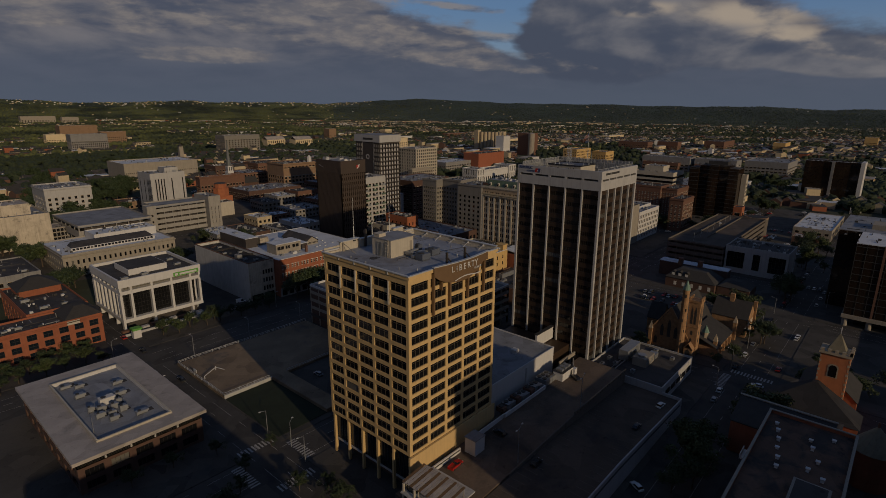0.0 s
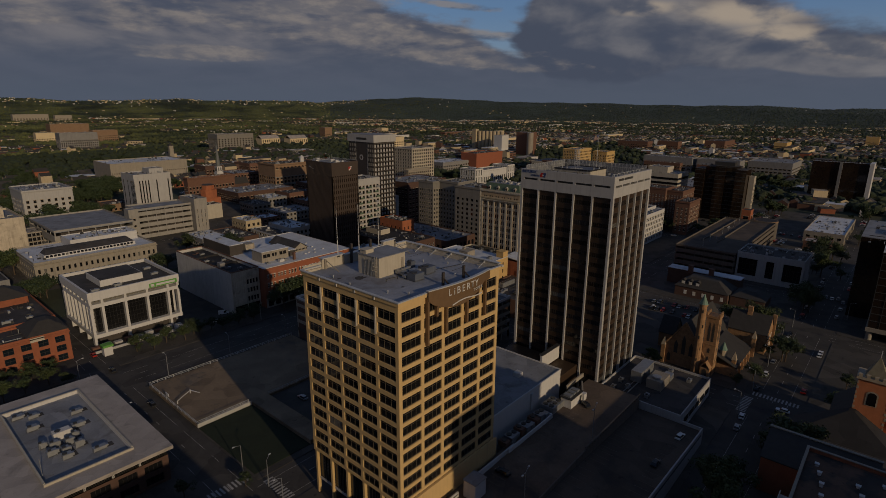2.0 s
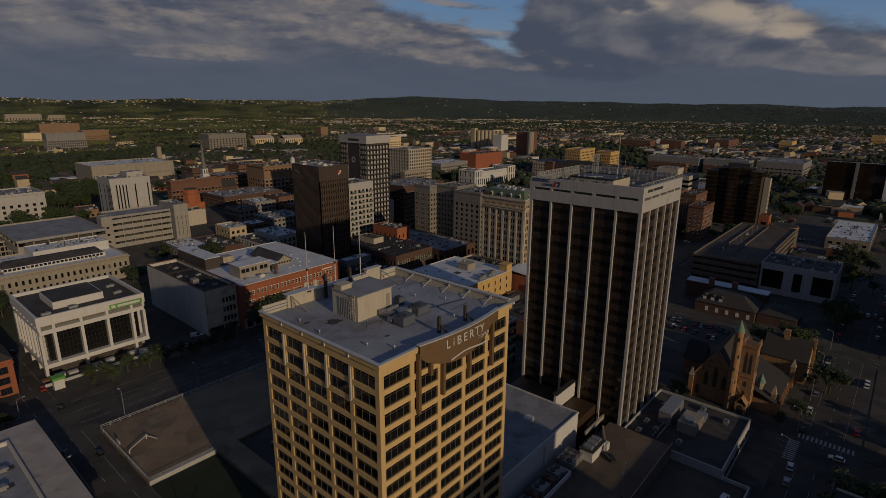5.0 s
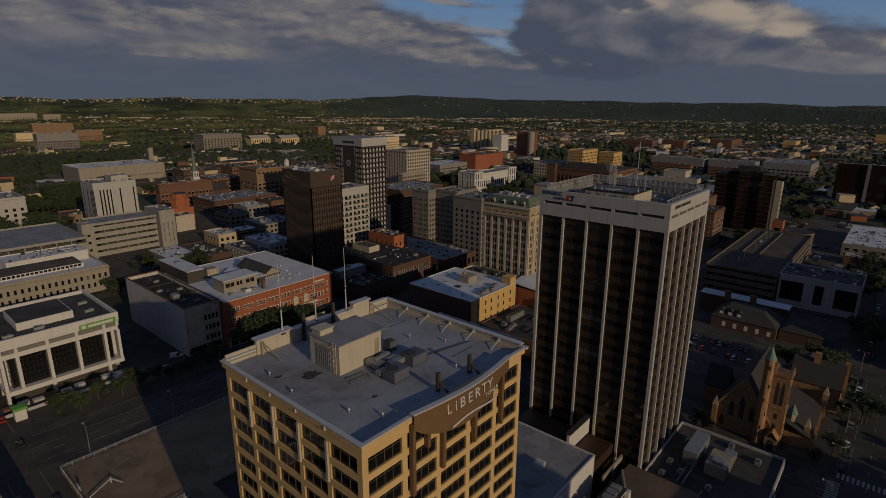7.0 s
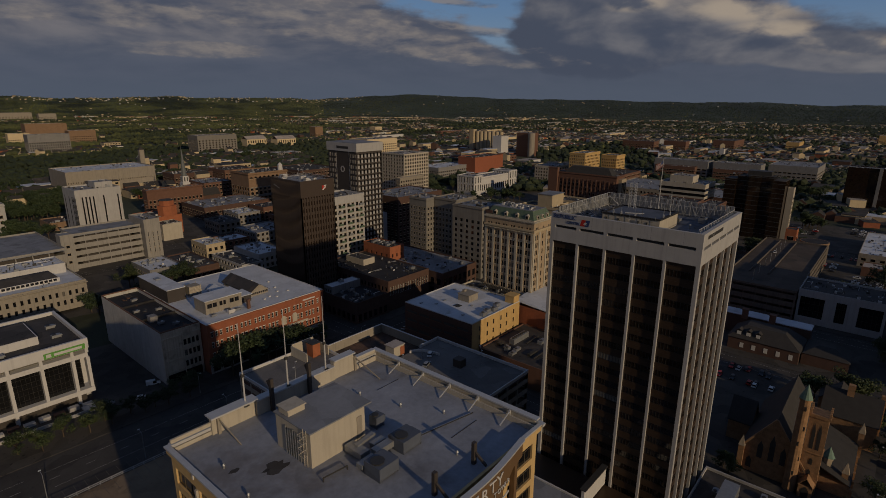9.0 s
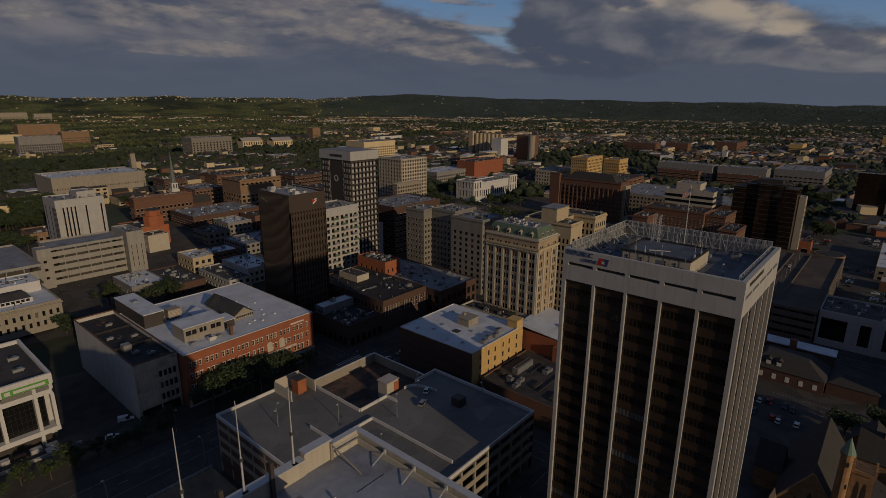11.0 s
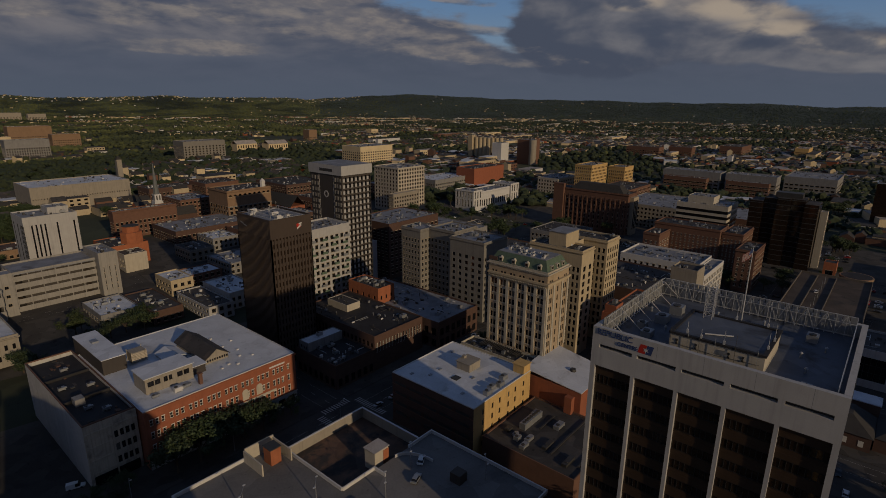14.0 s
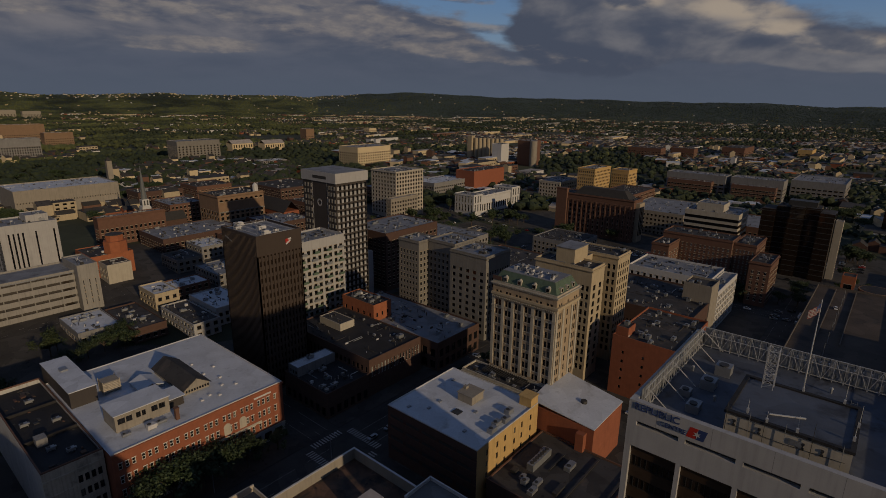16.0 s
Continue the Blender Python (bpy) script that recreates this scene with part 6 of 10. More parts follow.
def footbridge():
    root = thing("covered_walk", (-8, -6, 0), "glass covered walkway on pale lattice legs", "walkway")
    part("floor", MB().box(-7.0, -18.0, UP, 6.5, -3.2, UP + 0.4), WHITE, root)
    for k in range(16):
        y = -17.8 + 0.95 * k
        part("roof_panel", MB().slab([(-6.0, y, UP + 2.8), (2.6, y, UP + 3.6), (2.6, y + 0.8, UP + 3.6), (-6.0, y + 0.8, UP + 2.8)], 0.12), ROOFBUFF if k % 3 else SIGNBROWN, root)
    mb = MB()
    for y in (-17.5, -13.0, -8.5, -4.0):
        for x in (-5.6, 2.2):
            mb.beam((x, y, UP + 0.4), (x, y, UP + 3.2), 0.18)
    part("canopy_frame", mb, CREAM, root)
    part("stair_glass", MB().box(-5.4, -7.0, 0.16, 0.2, -3.4, UP + 2.6), GLASSBLUE, root)
    for x, y in ((-6.2, -7.6), (-6.2, -3.6), (-3.0, -7.8), (0.2, -7.8)):
        part("leg", MB().box(x - 0.25, y - 0.25, 0.16, x + 0.25, y + 0.25, UP + 2.8), CREAM, root)
    mb = MB()
    for k in range(4):
        mb.beam((-6.2, -7.8, 1 + 2.3 * k), (0.2, -7.8, 3 + 2.3 * k), 0.16).beam((-6.2, -7.8, 3 + 2.3 * k), (0.2, -7.8, 1 + 2.3 * k), 0.16)
    part("lattice", mb, CREAM, root)
    part("side_roof", MB().slab([(-13.0, -22.0, UP + 1.0), (-6.4, -22.0, UP + 1.6), (-6.4, -12.0, UP + 1.6), (-13.0, -12.0, UP + 1.0)], 0.25), BROWNCLAD, root)
    part("side_room", MB().box(-12.6, -21.6, 0.16, -6.6, -12.4, UP + 0.95), BEIGE, root)


footbridge()


def parking_garage():
    """Open-deck garage behind the tan tower."""
    x0, y0, x1, y1, h = 60.0, 56.0, 129.0, 131.5, 20.0
    root = thing("parking_garage", (x0, y0, 0), "concrete parking garage with white-rimmed roof ramps", "parking garage")
    part("west_deck", MB().box(x0, 93.0, h - 0.6, 92.0, y1, h), GARAGEDECK, root, "grey concrete roof deck")
    part("north_deck", MB().box(92.0, 99.0, 0.16, 123.0, 126.0, h - 3.0), ROOFRUST, root, "dark brown roof ramp")
    part("east_deck", MB().box(92.0, y0, h - 0.6, x1, 99.0, h), GARAGEDECK, root)
    part("south_deck", MB().box(x0, y0, h - 0.6, 92.0, 93.0, h - 0.02), GARAGEDECK, root)
    for lvl in range(4):
        z = 4.2 + 4.1 * lvl
        part("floor_slab", MB().box(x0 + 0.3, y0 + 0.3, z, x1 - 0.3, 98.5, z + 0.5), DECK, root)
        part("spandrel", MB().box(x0, y0 - 0.02, z - 0.2, x1, y0 + 0.3, z + 1.4).box(x1 - 0.3, y0 + 0.3, z - 0.2, x1, 99.0, z + 1.4), BEIGE, root)
        part("spandrel", MB().box(x0 - 0.02, y0 + 0.3, z - 0.2, x0 + 0.3, y1, z + 1.4), BROWNCLAD if lvl == 0 else BEIGE, root)
    for k in range(12):
        for x, y in ((x0 + 0.4 + (x1 - x0 - 0.8) * k / 11, y0 + 0.4), (x0 + 0.4, y0 + 0.4 + (y1 - y0 - 0.8) * k / 11), (x1 - 0.4, y0 + 0.4 + 42 * k / 11)):
            part("column", MB().box(x - 0.35, y - 0.35, 0.16, x + 0.35, y + 0.35, h - 0.6), BEIGE, root)
    # Solid dark brick mass fills the inside behind the open storeys.
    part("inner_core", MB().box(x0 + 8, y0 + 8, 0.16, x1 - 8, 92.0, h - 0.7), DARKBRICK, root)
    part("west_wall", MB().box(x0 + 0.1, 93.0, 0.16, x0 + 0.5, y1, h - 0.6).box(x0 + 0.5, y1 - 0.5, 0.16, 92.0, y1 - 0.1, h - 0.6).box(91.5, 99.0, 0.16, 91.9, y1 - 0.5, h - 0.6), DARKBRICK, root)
    # White parapets with real height, including the curved ramp mouth.
    mb = MB()
    for x0_, y0_, x1_, y1_ in ((x0, y1 - 0.4, 92.4, y1), (x0, y0, x0 + 0.4, y1 - 0.4), (92.0, 99.4, 92.4, y1 - 0.4), (92.4, 99.0, 104.0, 99.4), (104.0, 94.6, 104.4, 99.4), (x1 - 0.4, y0, x1, 99.0), (118.0, 98.6, x1 - 0.4, 99.0), (x0 + 0.4, y0, x1 - 0.4, y0 + 0.4)):
        mb.box(x0_, y0_, h, x1_, y1_, h + 1.1)
    part("parapet", mb, BRIGHT, root, "white painted parapet")
    part("inner_parapet", MB().box(91.8, 60.0, h, 92.2, 93.0, h + 1.0).box(75.0, 92.8, h, 91.8, 93.2, h + 1.0).box(76, 93.2, h, 76.4, 104, h + 1.0), BRIGHT, root)
    mb = MB()
    for k in range(8):
        a, b = math.pi / 2 * k / 8, math.pi / 2 * (k + 1) / 8
        p, q = (112 + 6 * math.sin(a), 88.6 + 10 * math.cos(a)), (112 + 6 * math.sin(b), 88.6 + 10 * math.cos(b))
        mb.beam((*p, h + 0.5), (*q, h + 0.5), 0.3, 1.0)
    part("ramp_curve", mb, BRIGHT, root)
    part("north_parapet", MB().box(92.4, 126.0, 0.16, 123.4, 126.4, h + 0.6).box(123.0, 99.4, 0.16, 123.4, 126.0, h + 0.6), BEIGE, root)
    part("north_coping", MB().box(92.3, 125.9, h + 0.6, 123.5, 126.5, h + 0.8).box(122.9, 99.4, h + 0.6, 123.5, 125.9, h + 0.8), BRIGHT, root)
    # Stair heads.
    stair = part("stair_tower", MB().box(81.0, 121.0, h, 81.4, 131.0, h + 3.8).box(81.4, 130.6, h, 91.0, 131.0, h + 4.4).box(90.6, 121.0, h, 91.0, 130.6, h + 3.8), CREAM, root, "roofless cream stair enclosure")
    part("lift_shaft", MB().box(85.2, 123.0, h, 88.6, 126.8, h + 5.2), ORANGEBRICK, stair)
    part("lift_cap", MB().box(85.0, 122.8, h + 5.2, 88.8, 127.0, h + 5.5), DARKSTEEL, stair)
    head = part("stair_head", MB().box(106.0, 101.0, h - 3, 111.5, 105.5, h + 3.4), CREAM, root)
    part("stair_head_roof", MB().box(105.7, 100.7, h + 3.4, 111.8, 105.8, h + 3.7), ROOFBUFF, head)
    part("stair_head_side", MB().box(109.4, 100.9, h - 2, 111.6, 100.999, h + 2.8), ORANGEBRICK, head)
    part("shaft_box", MB().box(115.0, 76.0, h, 118.4, 79.5, h + 3.0), BROWNCLAD, root)


parking_garage()


def street_lamp(x, y, z, h=9.0, turn=0.0, double=True, name="street_lamp"):
    root = thing(name, (x, y, z), "tall grey steel lamp post with arched arms", "street lamp", "lamp posts")
    part("pole", MB().cyl(x, y, z, z + h, 0.16, 0.08, 8), STEEL, root)
    c, s = math.cos(turn), math.sin(turn)
    for d in ((1, -1) if double else (1,)):
        mb = MB()
        last = (x, y, z + h)
        for k in range(1, 5):
            nxt = (x + d * c * 0.55 * k, y + d * s * 0.55 * k, z + h + 0.55 * math.sin(k / 4 * 1.4))
            mb.beam(last, nxt, 0.09)
            last = nxt
        part("arm", mb, STEEL, root)
        part("lantern", MB().box(last[0] - 0.35, last[1] - 0.18, last[2] - 0.14, last[0] + 0.35, last[1] + 0.18, last[2] + 0.06), ALUMIN, root)
    return root


for x, y, z, h, t in ((63.6, -19.0, UP, 11.5, 0.2), (26.0, -18.6, UP - 1.4, 11.5, 0.2), (70.0, 112.0, 20.0, 6.5, 0.8), (84.5, 100.5, 20.0, 6.5, 0.8), (98.0, 88.0, 20.0, 6.5, 0.8), (112.0, 92.0, 20.0, 6.5, 0.8), (122.0, 72.0, 20.0, 6.5, 0.8), (80.0, 76.0, 20.0, 6.5, 0.8)):
    street_lamp(x, y, z, h, t)
for x, y, t in ((29, 139, 1.6), (58, 139, 1.6), (2, 139, 1.6), (88, 139, 1.6), (-9, 60, 3.1), (-9, 38, 3.1), (-24, 110, 0), (-24, 160, 0), (-7.5, 48, 0.6), (150, -46, 1.6), (178, -46, 1.6), (206, -46, 1.6), (236, -46, 1.6), (128, -46, 1.6), (268, -66, -1.6), (132, 150, 0), (60, 165, -1.6), (95, 165, -1.6)):
    street_lamp(x, y, 0.16, 9.0, t, False)

# ---- the sunken lot, the lawn and its rails ----


def lot():
    root = thing("parking_lot", (-8, 93, 0), "sunlit raised concrete car park with low rails", "car park")
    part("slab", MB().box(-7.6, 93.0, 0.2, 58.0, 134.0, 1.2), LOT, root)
    for k in range(14):
        part("bay_line", MB().box(-6.5 + 3.0 * k, 127.5, 1.204, -6.38 + 3.0 * k, 133.0, 1.21), WORN, root)
    for side, pts in (("south", ((-7.4, 93.3), (12.0, 93.3))), ("west", ((-7.4, 93.3), (-7.4, 133.8))), ("north", ((-7.4, 133.8), (57.6, 133.8)))):
        (xa, ya), (xb, yb) = pts
        mb = MB()
        length = math.hypot(xb - xa, yb - ya)
        count = int(length / 3)
        for k in range(count + 1):
            x, y = xa + (xb - xa) * k / count, ya + (yb - ya) * k / count
            mb.beam((x, y, 1.2), (x, y, 2.6), 0.14)
        mb.beam((xa, ya, 2.4), (xb, yb, 2.4), 0.12).beam((xa, ya, 1.8), (xb, yb, 1.8), 0.10)
        part("rail", mb, ALUMIN, root)
    part("kerb", MB().box(-7.6, 92.6, 0.2, 13.0, 93.0, 1.7), WHITE, root)
    gate = thing("barrier_gate", (-4, 116, 1.2), "white tubular barrier gate and sign", "gate")
    part("arm", MB().beam((-6.0, 112.0, 2.4), (0.6, 116.0, 2.5), 0.22).beam((-6.0, 112.0, 1.2), (-6.0, 112.0, 2.5), 0.25).beam((0.6, 116.0, 1.2), (0.6, 116.0, 3.0), 0.25).beam((0.6, 116.0, 2.6), (2.6, 112.4, 2.0), 0.2), BRIGHT, gate)
    part("sign", MB().box(-7.0, 117.0, 2.4, -6.8, 119.6, 3.6), BRIGHT, gate)
    ramp = thing("sunken_court", (13, 60, 0), "sunken dark car court with a concrete edge", "car park")
    part("floor", MB().box(20.0, 56.0, 0.2, 58.0, 92.6, 0.3), ASPHALT, ramp)
    part("edge", MB().box(13.0, 56.0, 0.2, 20.0, 92.6, 1.6), LOT, ramp)
    mb = MB()
    for k in range(18):
        x = 20.0 + 2.1 * k
        mb.beam((x, 92.8, 1.2), (x, 92.8, 2.5), 0.12)
    mb.beam((20, 92.8, 2.4), (57.6, 92.8, 2.4), 0.12).beam((20, 92.8, 1.8), (57.6, 92.8, 1.8), 0.1)
    part("rail", mb, STEEL, ramp)
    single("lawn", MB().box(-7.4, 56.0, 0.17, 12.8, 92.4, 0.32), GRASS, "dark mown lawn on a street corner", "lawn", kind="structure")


lot()

# Crosswalk bars at the crossings.


def crosswalk(x, y, along, count, length=3.2):
    mb = MB()
    for k in range(count):
        if along == "x":
            mb.box(x + 1.25 * k, y, 0.004, x + 1.25 * k + 0.6, y + length, 0.012)
        else:
            mb.box(x, y + 1.25 * k, 0.004, x + length, y + 1.25 * k + 0.6, 0.012)
    return single("crosswalk", mb, YELLOWED, "worn white ladder crosswalk on asphalt", "crosswalk", "crosswalks", "structure")


for x, y, along, count in ((-21.5, 31.5, "x", 10), (-21.5, 55.0, "x", 10), (-7.4, 39.5, "y", 10), (-27.0, 39.5, "y", 10), (131.5, 139.0, "x", 11), (131.5, 159.0, "x", 11), (127.0, 142.0, "y", 14), (146.5, 142.0, "y", 14), (131.5, -47.6, "x", 11), (147.5, -62.0, "y", 13)):
    crosswalk(x, y, along, count)
mb = MB()
for k in range(50):
    mb.box(-6 + 3.0 * k, 137.1, 0.004, -5.88 + 3.0 * k, 141.6, 0.012)
single("bay_markings", mb, WORN, "faded white kerbside bay marks on asphalt", "road marking", kind="stuff")


def road_lines():
    """Worn lane dashes and edge lines along all streets, past counting."""
    mb = MB()
    rng = random.Random(2)
    for x in (-15.5, 138.0, 233.0, 292.5, 400.0, 484.0):
        for k in range(-20, 90):
            y = 5.0 * k
            if any(b + 2 < y < a - 4 for (_, b), (a, _) in zip(YS, YS[1:])) or rng.random() < 0.2:
                continue
            z = ground_z(x, y) + 0.03
            if k % 2:
                mb.box(x - 0.07, y, z, x + 0.07, y + 2.8, z + 0.008)
            mb.box(x - 4.0, y, z, x - 3.9, y + 4.6, z + 0.008).box(x + 3.9, y, z, x + 4.0, y + 4.6, z + 0.008)
    for y in (-53.8, 45.5, 150.0, 250.0, 352.0):
        for k in range(-20, 118):
            x = 5.0 * k
            if any(b + 2 < x < a - 4 for (_, b), (a, _) in zip(XS, XS[1:])) or rng.random() < 0.2:
                continue
            z = ground_z(x, y) + 0.03
            if k % 2:
                mb.box(x, y - 0.07, z, x + 2.8, y + 0.07, z + 0.008)
            mb.box(x, y - 5.0, z, x + 4.6, y - 4.9, z + 0.008).box(x, y + 4.9, z, x + 4.6, y + 5.0, z + 0.008)
    single("lane_markings", mb, YELLOWED, "worn white lane dashes on dark asphalt streets", "road marking", kind="stuff")


road_lines()

# ---- blocks farther off ----
SASHED = (1, 2, "sash", "old", 0.12)
BROADSASH = (1, 2, "sash", "old", 0.2)
DARKWIN = (2, 1, "dark", "glass", 0.10)
ONE = (1, 1, "dark", "glass", 0.10)


def gz(x, y):
    return ground_z(x, y) - 0.05


BLOCKS = []


def simple(name, label, x0, y0, x1, y1, top, wall, roof, south=None, west=None, units=3, rim=0.7, cornice=0.0, category="building", north=None, rim_mat=None, z0=None, seed=1):
    """A building by its footprint and roof level. south and west: (columns, share, first sill, storeys, pitch, height, style)."""
    z0 = gz((x0 + x1) / 2, (y0 + y1) / 2) - 0.5 if z0 is None else z0
    box = (x0, y0, x1, y1)
    BLOCKS.append((x0, y0, x1, y1, top))
    faces = {}
    for side, spec in (("S", south), ("W", west), ("N", north)):
        if spec:
            count, share, sill, levels, pitch, height, style = spec
            faces[side] = grid(box, side, count, share, z0 + sill, levels, pitch, height, style)
    return block(name, label, box, top - z0, wall, roof, faces, z0, rim, category, units, cornice, rim_mat=rim_mat, seed=seed)


def mansard_tower():
    x0, y0, x1, y1 = 199.0, 98.5, 217.0, 127.6
    z0 = gz(208, 113) - 0.5
    rows = floors(z0 + 9.0, 12, 3.9, 2.5)
    bay = (y1 - y0 - 1.4) / 6
    west = [(0.7 + bay * (k + 0.5) + d - 0.55, 0.7 + bay * (k + 0.5) + d + 0.55) for k in range(6) for d in (-0.82, 0.82)]
    south = [(c - 0.5, c + 0.5) for c in (2.3, 3.8, 9.0, 14.2, 15.7)]
    BLOCKS.append((x0, y0, x1, y1, 57.0))
    root = block("mansard_tower", "cream stone tower with paired windows and a green copper mansard", (x0, y0, x1, y1), 57.0 - z0, MANSARDWALL, ROOFGREY,
                 {"W": (west, rows, (1, 2, "dark", "old", 0.09)), "S": (south, rows, (1, 2, "dark", "old", 0.09))}, z0, 0.6, "tower", 0, 0.7, rim_mat=LIMESTONE)
    for k in range(7):
        y = y0 + 0.7 + bay * k
        part("pilaster", MB().box(x0 - 0.35, y - 0.62, 21.0, x0 - 0.003, y + 0.62, 51.4).box(x0 - 0.5, y - 0.75, 46.6, x0 - 0.35, y + 0.75, 47.4), LIMESTONE, root)
    for x in (0.7, 5.6, 12.4, 17.3):
        part("pilaster", MB().box(x0 + x - 0.62, y0 - 0.35, 21.0, x0 + x + 0.62, y0 - 0.003, 51.4), LIMESTONE, root)
    for k in range(6):
        y = y0 + 0.7 + bay * (k + 0.5)
        for d in (-0.82, 0.82):
            part("arch_head", MB().prism([(x0 - 0.2, y + d - 0.7), (x0 - 0.003, y + d - 0.7), (x0 - 0.003, y + d + 0.7), (x0 - 0.2, y + d + 0.7)], rows[9][1] + 0.02, rows[9][1] + 0.8, 0, [(x0 - 0.2, y + d - 0.25), (x0 - 0.003, y + d - 0.25), (x0 - 0.003, y + d + 0.25), (x0 - 0.2, y + d + 0.25)]), LIMESTONE, root)
        for j in range(12):
            part("sill", MB().box(x0 - 0.18, y - 1.5, rows[j][0] - 0.22, x0 - 0.003, y + 1.5, rows[j][0] - 0.02), LIMESTONE, root)
    tooth = mesh_of("dentil", MB().box(-0.5, 0, 0, 0, 0.3, 0.45), LIMESTONE)
    for k in range(36):
        ob = new("dentil", tooth)
        ob.parent, ob.location = root, (-0.003, 0.3 + 0.8 * k, 56.0 - z0)
        ob = new("dentil", tooth)
        ob.parent, ob.location = root, (-0.5, 0.3 + 0.8 * k, 51.0 - z0)
    part("string_course", MB().box(x0 - 1.0, y0 - 1.0, 52.1, x1, y0 - 0.003, 53.0).box(x0 - 1.0, y0 - 0.003, 52.1, x0 - 0.003, y1, 53.0).box(x0 - 0.5, y0 - 0.5, 51.4, x1, y0 - 0.003, 52.1).box(x0 - 0.5, y0 - 0.003, 51.4, x0 - 0.003, y1, 52.1), WARMSTONE, root)
    mans = part("mansard", MB().prism([(x0 + 0.4, y0 + 0.4), (x1 - 0.4, y0 + 0.4), (x1 - 0.4, y1 - 0.4), (x0 + 0.4, y1 - 0.4)], 57.03, 61.60, 0, [(x0 + 2.6, y0 + 2.6), (x1 - 2.6, y0 + 2.6), (x1 - 2.6, y1 - 2.6), (x0 + 2.6, y1 - 2.6)]), COPPER, root, "green copper mansard roof")
    part("roof_deck", MB().box(x0 + 2.8, y0 + 2.8, 61.60, x1 - 2.8, y1 - 2.8, 61.80), ROOFGREY, root)
    for y in (103.0, 109.0, 115.5, 122.0):
        part("dormer", MB().box(x0 + 0.5, y - 0.9, 57.80, x0 + 2.4, y + 0.9, 59.60).cyl(x0 + 1.45, y, 59.60, 60.20, 0.9, 0.3, 8), LIMESTONE, mans)
        part("dormer_window", MB().box(x0 + 0.42, y - 0.55, 58.10, x0 + 0.497, y + 0.55, 59.30), GLASS, mans)
    for x in (203.5, 208.0, 212.5):
        part("dormer", MB().box(x - 0.9, y0 + 0.5, 57.80, x + 0.9, y0 + 2.4, 59.60), LIMESTONE, mans)
        part("dormer_window", MB().box(x - 0.55, y0 + 0.42, 58.10, x + 0.55, y0 + 0.497, 59.30), GLASS, mans)
    part("sign_bar", MB().box(x0 - 0.1, 123.5, 58.00, x0 + 0.3, 127.6, 59.60), DARKBRICK, root)
    rng = random.Random(4)
    for k in range(26):
        roof_unit(root, rng.uniform(x0 + 4, x1 - 4.5), rng.uniform(y0 + 4, y1 - 4.5), 61.80, rng.uniform(0.8, 1.8), rng.uniform(0.8, 1.4), rng.uniform(0.6, 1.5), BRIGHT if k % 3 else STEEL)
    simple("podium_block", "cream stone podium with tall windows and roof pergola", 189.0, 94.5, 198.5, 134.5, 19.0, LIMESTONE, ROOFDARK, (2, 0.5, 3, 3, 4.4, 3.2, SASHED), (12, 0.55, 3, 3, 4.4, 3.0, SASHED), 3, 0.9, 0.4)
    pergola = thing("roof_pergola", (193, 108, 19.0), "row of dark slats on a podium roof", "pergola")
    for k in range(20):
        part("slat", MB().box(193.0, 108 + 1.0 * k, 20.1, 197.6, 108.35 + 1.0 * k, 20.3), DARKSTEEL, pergola)
    for x in (193.2, 197.2):
        part("beam", MB().box(x, 108, 19.02, x + 0.2, 127.4, 20.1), DARKSTEEL, pergola)


mansard_tower()
simple("stepped_tower", "buff stone office tower with tall paired windows", 245.5, 106.4, 258.6, 135.4, 54.6, WARMSTONE, ROOFDARK, (2, 0.42, 6, 11, 3.9, 2.6, DARKWIN), (12, 0.55, 6, 11, 3.9, 2.6, DARKWIN), 2, 0.9, 0.5, "tower")
simple("stepped_tower", "buff stone wing of an office tower with tall windows", 273.0, 106.0, 288.0, 130.0, 54.5, WARMSTONE, ROOFDARK, (5, 0.5, 6, 12, 3.9, 2.6, DARKWIN), (9, 0.5, 6, 12, 3.9, 2.6, DARKWIN), 3, 0.9, 0.5, "tower")
simple("stepped_tower", "buff stone link between two office tower wings", 259.2, 119.0, 272.4, 130.0, 54.0, WARMSTONE, ROOFDARK, (4, 0.5, 6, 12, 3.9, 2.6, DARKWIN), None, 1, 0.5, 0.0, "tower")
pent = thing("lift_house", (249, 117, 54.6), "buff stone lift house on a tower roof", "lift house")
part("wall", MB().box(248.6, 117.0, 54.6, 262.0, 126.4, 61.6), WARMSTONE, pent)
part("roof", MB().box(248.3, 116.7, 61.6, 262.3, 126.7, 62.0), ROOFGREY, pent)
simple("grey_hotel", "weathered grey stone hotel wing with regular windows", 246.0, 212.0, 262.0, 228.0, 48.0, DIMSTONE, ROOFGREY, (5, 0.45, 4, 11, 3.7, 2.0, ONE), (6, 0.45, 4, 11, 3.7, 2.0, ONE), 3, 0.9, 0.4, "hotel")
simple("grey_hotel", "weathered grey stone hotel wing with regular windows", 254.0, 192.0, 276.0, 211.6, 48.5, DIMSTONE, ROOFGREY, (6, 0.45, 4, 11, 3.7, 2.0, ONE), (6, 0.45, 4, 11, 3.7, 2.0, ONE), 4, 0.9, 0.4, "hotel")
simple("grey_hotel", "weathered grey stone hotel wing with regular windows", 249.5, 167.0, 272.0, 191.6, 47.0, DIMSTONE, ROOFGREY, (9, 0.45, 4, 10, 3.7, 2.0, ONE), (5, 0.45, 4, 10, 3.7, 2.0, ONE), 4, 0.9, 0.4, "hotel")
